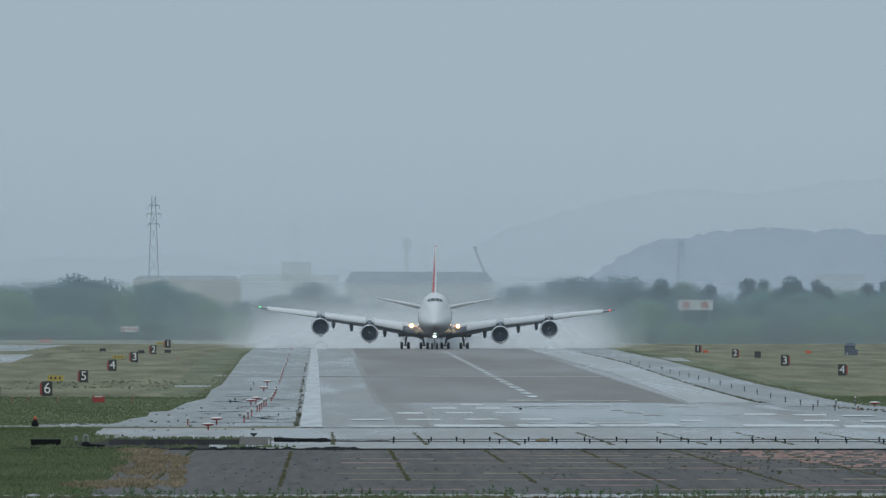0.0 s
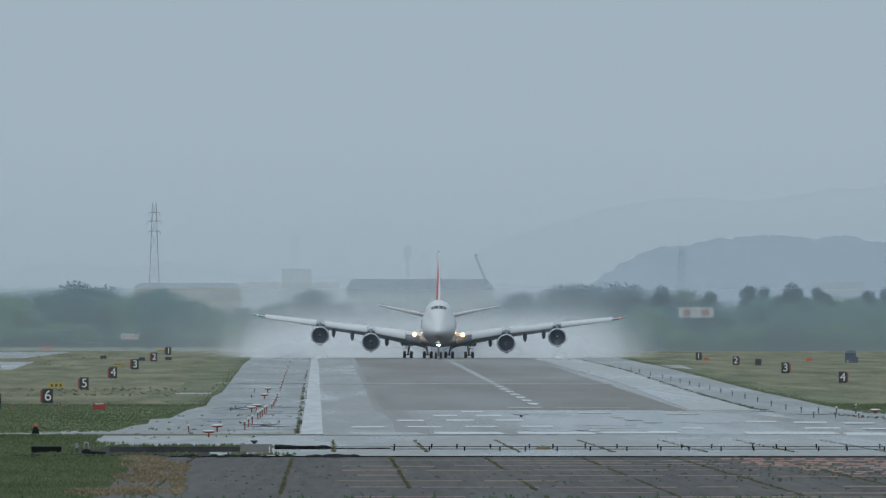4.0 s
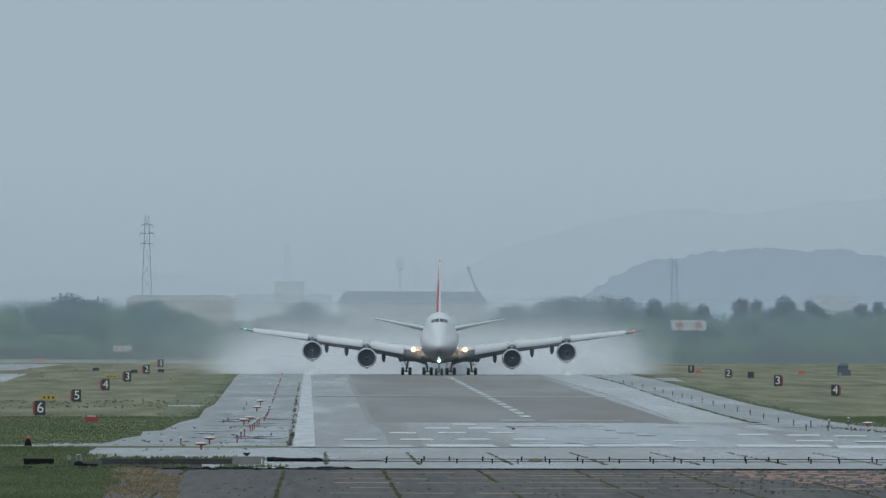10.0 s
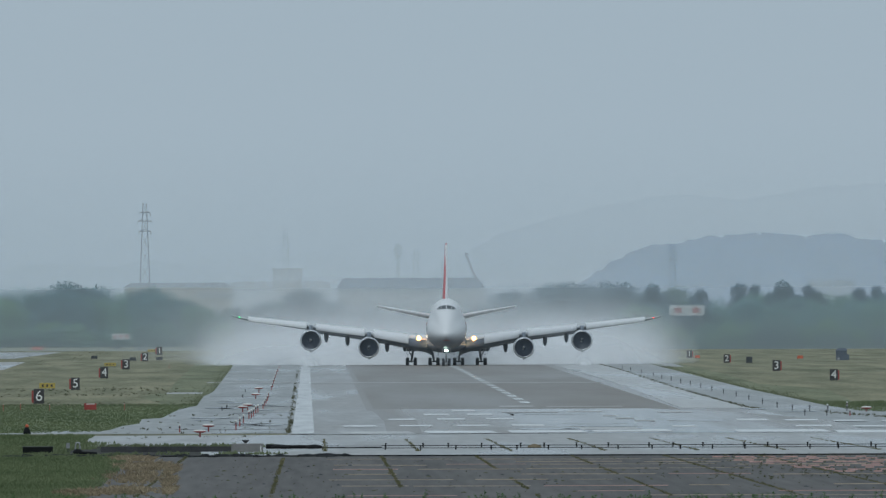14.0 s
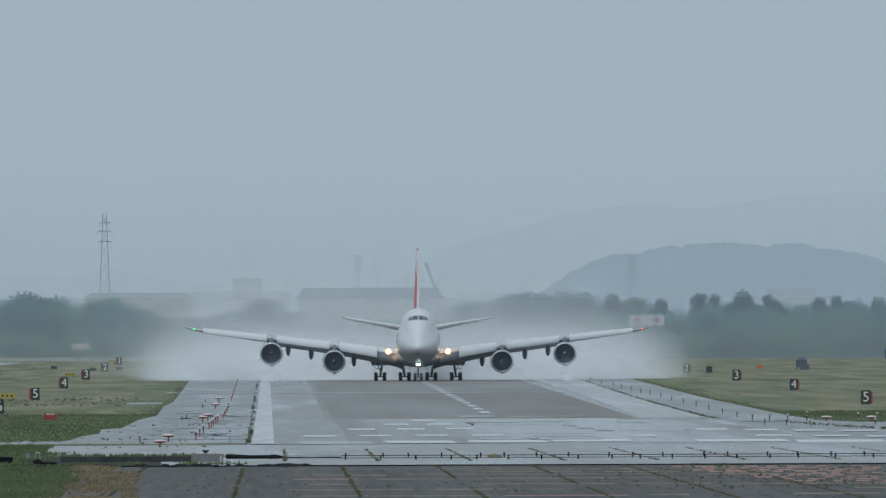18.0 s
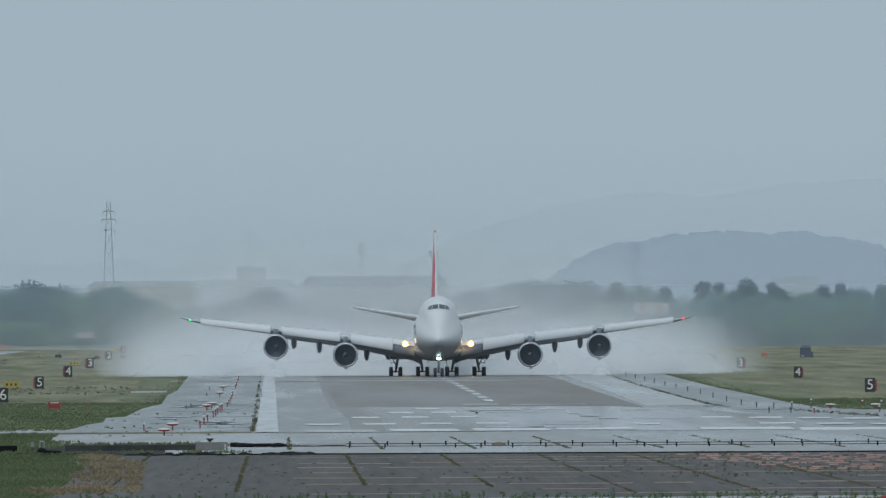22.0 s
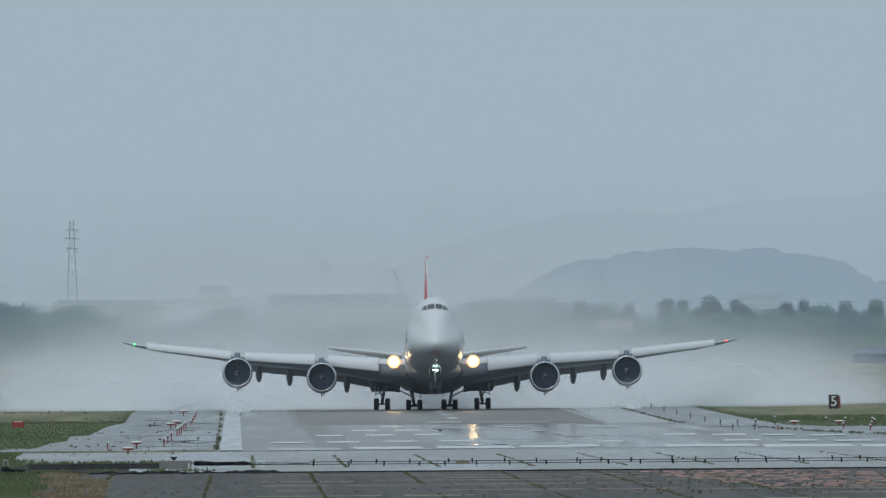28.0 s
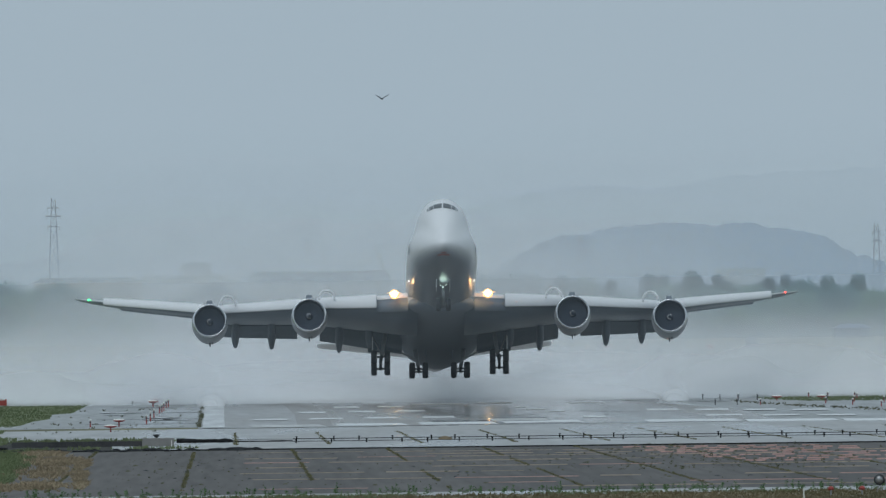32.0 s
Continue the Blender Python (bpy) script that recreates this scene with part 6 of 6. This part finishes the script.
tufts("field_weeds", weed_line, 0.14, M_WEED_DULL, "scattered dark weeds in the airfield grass", 0.7, 5, 55)

# ---------------------------------------------------------------- the bird
bird = thing("bird", (18, 1650, 0), "small black bird flapping up from the runway", "bird")
part("body", lathe([(0.01, -0.26), (0.05, -0.2), (0.09, -0.05), (0.08, 0.1), (0.03, 0.24), (0.05, 0.36), (0.01, 0.38)], 10, "Y", cap=True), M_BLACK, bird, "black feathered body", True)
bird_wings = []
for s in (-1, 1):
    pts = [(0, -0.12, 0), (s * 0.32, -0.15, 0.02), (s * 0.70, -0.02, 0.0), (s * 0.60, 0.09, 0), (s * 0.3, 0.15, 0), (0, 0.12, 0)]
    pts += [(x, y, z + 0.02) for x, y, z in pts]
    w = part("wing", (pts, [(0, 1, 2, 3, 4, 5), (11, 10, 9, 8, 7, 6)] + [(k, (k + 1) % 6, (k + 1) % 6 + 6, k + 6) for k in range(6)]), M_BLACK, bird, "black wing", False, (s * 0.06, 0, 0.03))
    bird_wings.append((w, s))

# ---------------------------------------------------------------- buildings and masts far off
def lattice(name, x, y, top, wide, narrow, arms, material, label, bars=9, r=0.10):
    e = thing(name, (x, y, 0), label, "pylon", "pylons")
    legs = []
    for sx in (-1, 1):
        for sy in (-1, 1):
            part("leg", rod((sx * wide / 2, sy * wide / 2, -0.5), (sx * narrow / 2, sy * narrow / 2, top), r, r * 0.7, 5), material, e)
    for k in range(bars):
        z0, z1 = top * k / bars, top * (k + 1) / bars
        a = wide + (narrow - wide) * k / bars
        b = wide + (narrow - wide) * (k + 1) / bars
        part("brace", join(*[rod((-s * a / 2, -a / 2, z0), (s * b / 2, -b / 2, z1), r * 0.6, None, 4) for s in (-1, 1)]), material, e)
    for z, w in arms:
        part("cross_arm", join(rod((-w / 2, 0, z), (w / 2, 0, z), r * 0.9, None, 5), rod((-w / 2, 0, z), (0, 0, z + w * 0.16), r * 0.5, None, 4), rod((w / 2, 0, z), (0, 0, z + w * 0.16), r * 0.5, None, 4)), material, e)
        for s in (-1, 1):
            part("insulator", rod((s * w / 2, 0, z), (s * w / 2, 0, z - 0.9), r * 0.7, None, 5), material, e)
    return e


lattice("pylon", -42.89, 4600, 34.87, 3.6, 0.9, ((32.46, 2.8), (30.34, 3.6), (27.79, 3.0)), M_LATTICE, "tall lattice power pylon fading in mist")
lattice("pylon", 89.63, 4620, 24.31, 2.6, 0.9, ((22.32, 2.0), (20.33, 2.4)), M_LATTICE, "lattice power pylon fading in mist")
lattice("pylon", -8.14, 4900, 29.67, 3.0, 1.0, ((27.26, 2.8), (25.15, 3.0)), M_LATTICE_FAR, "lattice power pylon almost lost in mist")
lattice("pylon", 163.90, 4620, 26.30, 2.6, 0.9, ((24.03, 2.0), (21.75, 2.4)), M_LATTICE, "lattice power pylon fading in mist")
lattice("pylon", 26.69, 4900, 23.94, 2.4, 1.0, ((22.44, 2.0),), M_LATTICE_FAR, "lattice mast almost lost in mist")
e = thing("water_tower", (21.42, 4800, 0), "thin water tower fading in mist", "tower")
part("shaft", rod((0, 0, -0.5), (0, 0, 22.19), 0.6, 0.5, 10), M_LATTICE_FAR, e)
part("tank", lathe([(0.7, 21.60), (1.15, 22.49), (1.2, 23.96), (0.6, 25.00)], 14, cap=True), M_LATTICE_FAR, e, "", True)
e = thing("crane", (41.22, 4700, 0), "slanting crane jib fading in mist", "crane")
part("jib", rod((0, 0, 14.72), (38.18 - 41.22, 0, 22.38), 0.42, 0.3, 6), M_JIB, e, "long slanting jib")
part("hook_line", rod((38.18 - 41.22, 0, 22.38), (39.19 - 41.22, 0, 21.95), 0.2, None, 5), M_JIB, e)
part("cab", box(0, 0, 4.5, 2.4, 2.4, 9.0), M_JIB, e)


def hall(x0, x1, y, eave, top, depth, label, wall, roof, windows=0, name="building"):
    e = thing(name, ((x0 + x1) / 2, y, 0), label, "building", "buildings beyond the airfield")
    w = x1 - x0
    body = part("wall", box(0, depth / 2, eave / 2 - 0.3, w, depth, eave + 0.6), wall, e)
    if top > eave + 0.3:
        o = 0.5
        part("roof", ([(-w / 2 - o, -o, eave + .02), (w / 2 + o, -o, eave + .02), (w / 2 + o, depth + o, eave + .02), (-w / 2 - o, depth + o, eave + .02),
                       (-w / 2 + 1.5, depth / 2, top), (w / 2 - 1.5, depth / 2, top)], [(0, 1, 5, 4), (1, 2, 5), (2, 3, 4, 5), (3, 0, 4)]), roof, e, "dark pitched roof")
    else:
        part("parapet", box(0, depth / 2, eave + 0.2, w + 0.5, depth + 0.5, 0.35), roof, e)
    for k in range(windows):
        x = -w / 2 + w * (k + 0.5) / windows
        win = part("window", box(x, -0.02, eave * 0.72, w / windows * 0.55, 0.08, eave * 0.16), M_PANE, e, "dark window")
    return e


hall(-47.56, -21.05, 4560, 13.61, 14.87, 14, "long beige factory building fading in mist", M_WALL, M_WALL_GREY, 12)
hall(-45.00, -37.38, 4500, 11.49, 11.49, 9, "small white block before the factory", M_WALL, M_WALL, 3)
hall(-30.32, -20.49, 4500, 11.08, 12.46, 10, "pale house before the factory", M_WALL, M_WALL_GREY, 4)
hall(5.19, 41.67, 4560, 12.91, 15.85, 16, "long hall with dark pitched roof fading in mist", M_WALL_HALL, M_ROOF, 14)
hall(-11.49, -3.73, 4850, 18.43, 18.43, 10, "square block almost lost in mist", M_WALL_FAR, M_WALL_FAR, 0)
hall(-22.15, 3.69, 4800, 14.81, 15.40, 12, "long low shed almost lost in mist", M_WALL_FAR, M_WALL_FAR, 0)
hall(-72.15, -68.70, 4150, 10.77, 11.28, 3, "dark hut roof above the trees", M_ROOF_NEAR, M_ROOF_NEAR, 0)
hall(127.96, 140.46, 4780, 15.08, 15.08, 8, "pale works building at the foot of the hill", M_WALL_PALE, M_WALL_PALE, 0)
hall(132.32, 151.12, 4700, 10.81, 11.39, 8, "long grey shed beyond the trees", M_WALL_GREY, M_ROOF, 8)
hall(120.52, 126.79, 4080, 6.75, 6.75, 6, "pale low building behind the trees", M_WALL, M_WALL, 5)
hall(134.95, 144.37, 4080, 5.87, 6.37, 6, "pale low building behind the trees", M_WALL, M_WALL_GREY, 5)

hall(124.34, 131.49, 3752, 1.86, 2.78, 4, "low shed with a dark blue roof beside the wood", M_BLUE, M_BLUE, 4, "shed")
# billboard above the trees
e = thing("billboard", (77.71, 3850, 0), "white billboard with two red shapes above the trees", "billboard")
w, h, zb = 81.38 - 74.04, 9.09 - 6.96, 6.96
part("panel", box(0, 0, zb + h / 2, w, 0.3, h), M_BOARD, e, "white panel")
for s in (-1, 1):
    part("leg", rod((s * w * 0.4, 0.2, -0.1), (s * w * 0.4, 0.2, zb + 0.3), 0.15), M_STEEL, e)
    cx, cz, n = s * w * 0.26, zb + h * 0.5, 12
    star = [(cx + (h * 0.46 if k % 2 == 0 else h * 0.25) * math.sin(2 * math.pi * k / n) * 1.15, -0.17, cz + (h * 0.46 if k % 2 == 0 else h * 0.25) * math.cos(2 * math.pi * k / n)) for k in range(n)]
    back = [(p[0], -0.13, p[2]) for p in star]
    part("red_shape", (star + back, [tuple(range(n)), tuple(range(2 * n - 1, n - 1, -1))] + [(k, k + n, (k + 1) % n + n, (k + 1) % n) for k in range(n)]), M_BOARD_RED, e, "plain red star shape")
e = thing("roadside_sign", (-43.44, 4080, 0), "red and white sign before the wood", "sign")
w, zb, h = -41.43 - -45.32, 1.86, 3.11 - 1.86
part("panel", box(0, 0, zb + h / 2, w, 0.2, h), M_BOARD, e)
for k in range(3):
    part("bar", box(-w * 0.33 + w * 0.33 * k, -0.12, zb + h * 0.5, w * 0.16, 0.04, h * 0.6), M_BOARD_RED, e, "red bar")
for s in (-1, 1):
    part("leg", rod((s * w * 0.4, 0.15, -0.1), (s * w * 0.4, 0.15, zb + 0.2), 0.08), M_DARK, e)

# ---------------------------------------------------------------- what moves
ROLL_OUT = [  # seconds, across, along, height, nose up, bank
    (0.0, 20.64, 3447.7, 0.00, 0.00, 0.51),    (1.0, 20.60, 3419.4, 0.00, 0.00, 0.49),
    (2.0, 20.56, 3390.4, 0.00, 0.00, 0.46),    (3.0, 20.53, 3360.2, 0.00, 0.00, 0.44),
    (4.0, 20.51, 3328.7, 0.00, 0.00, 0.42),    (5.0, 20.49, 3295.7, 0.00, 0.00, 0.39),
    (6.0, 20.47, 3260.9, 0.00, 0.00, 0.37),    (7.0, 20.47, 3224.2, 0.00, 0.00, 0.35),
    (8.0, 20.47, 3185.6, 0.00, 0.00, 0.33),    (9.0, 20.48, 3144.9, 0.00, 0.00, 0.31),
    (10.0, 20.50, 3102.2, 0.00, 0.00, 0.29),    (11.0, 20.52, 3057.4, 0.00, 0.00, 0.27),
    (12.0, 20.55, 3010.6, 0.00, 0.00, 0.26),    (13.0, 20.58, 2961.7, 0.00, 0.00, 0.24),
    (14.0, 20.61, 2910.9, 0.00, 0.00, 0.23),    (15.0, 20.65, 2858.1, 0.00, 0.00, 0.21),
    (16.0, 20.69, 2803.4, 0.00, 0.00, 0.20),    (17.0, 20.73, 2747.0, 0.00, 0.00, 0.18),
    (18.0, 20.77, 2688.9, 0.00, 0.00, 0.17),    (19.0, 20.80, 2629.1, 0.00, 0.00, 0.16),
    (20.0, 20.84, 2567.7, 0.00, 0.00, 0.15),    (21.0, 20.86, 2504.9, 0.00, 0.00, 0.14),
    (22.0, 20.87, 2440.6, 0.00, 0.00, 0.13),    (23.0, 20.88, 2374.9, 0.00, 0.00, 0.12),
    (24.0, 20.87, 2307.7, 0.00, 0.20, 0.11),    (25.0, 20.84, 2239.2, 0.00, 0.55, 0.10),
    (25.5, 20.82, 2204.4, 0.00, 0.90, 0.10),    (26.0, 20.80, 2169.3, 0.00, 1.35, 0.10),
    (27.0, 20.78, 2097.9, -0.02, 2.50, 0.09),    (28.0, 20.74, 2024.9, -0.04, 3.90, 0.09),
    (29.0, 20.66, 1950.3, -0.02, 5.25, 0.08),    (30.0, 20.47, 1873.8, 0.32, 6.80, 0.08),    (30.5, 20.33, 1834.9, 0.62, 7.75, 0.08),
    (31.0, 20.19, 1795.4, 1.10, 8.90, 0.08),    (31.5, 20.08, 1755.3, 1.80, 9.90, 0.08),
    (32.0, 19.96, 1714.7, 3.05, 10.90, 0.07),]

BIRD_WAY = [(0, 17.6, 0.12), (29.6, 17.6, 0.12), (30.0, 18.6, 4.0), (30.5, 15.59, 15.62), (30.8, 13.89, 19.56), (31.1, 12.93, 21.73), (31.4, 12.44, 22.96), (31.7, 12.89, 25.36), (31.9, 13.72, 27.09), (32.0, 14.25, 27.83)]

def motions():
    walk(freighter, [(t, pose(x, y + 5.0, z, -pitch, bank, -0.4 if t < 20 else min(0.1, -0.4 + 0.125 * (t - 20)))) for t, x, y, z, pitch, bank in ROLL_OUT])
    walk(spray, [(t, pose(x, y + 5.0, 0)) for t, x, y, z, pitch, bank in ROLL_OUT])

    for veil, x, y in high_veils:
        walk(veil, [(t, pose(x, y, z)) for t, z in ((0, -9.0), (6, -8.4), (12, -7.0), (17, -4.5), (22, -2.0), (26, 0.0), (32, 1.0))])
    for veil, inner, outer, y in side_veils:
        walk(veil, [(t, pose(inner + (outer - inner) * u, y, -0.4)) for t, u in ((0, 0), (10, 0.08), (18, 0.2), (24, 0.4), (28, 0.72), (30, 0.92), (32, 1.0))])
    for bloom in blooms:  # the added bloom discs turn face-on while the lamps flare
        walk(bloom, [(t, pose(0, -0.4, 0, turn, 0, 0)) for t, turn in ((0, 91), (25.5, 92), (26.3, 78), (27.2, 30), (27.8, 6), (30.0, 6), (30.6, 45), (31.2, 70), (31.6, 94), (32, 98))])
    for half, s in tailplanes:  # the tips are pressed down while the nose is pulled up
        walk(half, [(t, pose(0, 30, 7.65, 0, s * droop, 0)) for t, droop in ((0, -0.3), (10, -0.2), (17, 0.9), (22, 1.4), (24, 1.7), (25.5, 2.4), (26.5, 1.8), (27.5, 0.6), (32, 0.3))])
    for tip, s in outer_wings:  # the wings bend up as they begin to lift
        rows = [(0, 0, 0), (25, 0, 0), (26.5, 0.8, 1.2), (28, 1.6, 2.0), (29.5, 3.6, 1.9), (31, 5.2, 2.5), (32, 6.0, 2.7)]
        walk(tip, [(t, pose(s * 22.0, 0.0, 6.2, twist, -s * bend, 0)) for t, twist, bend in rows])
    for truck in trucks:  # the wing gear trucks tip as the weight comes off
        walk(truck, [(t, pose(0, 0, 0.63 - hang, tilt, 0, 0)) for t, tilt, hang in ((0, 0, 0), (26, 0.7, 0), (28, 3.7, 0), (29.0, 4.0, 0), (29.4, -4, 0), (30.0, -22, 0), (30.5, -30, 0), (31.2, -35, 0), (32, -38, 0))])
    for curl, x, y, z in curls:  # vapour rises over the nacelles just before lift-off
        walk(curl, [(t, pose(x + math.copysign(1.65, x) * (1 - up), y, z - 0.3 + 2.2 * up)) for t, up in ((0, 0), (29.8, 0), (30.4, 0.8), (31, 1.0), (32, 1.02))])
    for gear, x, y in main_gear:  # the struts lengthen before the wheels leave the ground
        k = 1.0 if abs(x) < 5 else 0.45
        walk(gear, [(t, pose(x, y, -out)) for t, out in ((0, 0), (27.5, 0), (28.5, 0.06 * k), (29.5, 0.22 * k), (30, 0.30 * k), (30.5, 0.32 * k), (32, 0.32 * k))])
    # the bird flaps up from the runway
    walk(bird, [(t, pose(x, 1650, z, 0, 0, 160)) for t, x, z in BIRD_WAY])
    for wing, s in bird_wings:
        rows = [(0, 10), (29.9, 10)]
        for k in range(21):
            t = 30.0 + 0.1 * k
            rows.append((round(t, 1), (28, -8, -34, 6)[k % 4]))
        walk(wing, [(t, pose(s * 0.06, 0, 0.03, 0, -s * a, 0)) for t, a in rows])


motions()
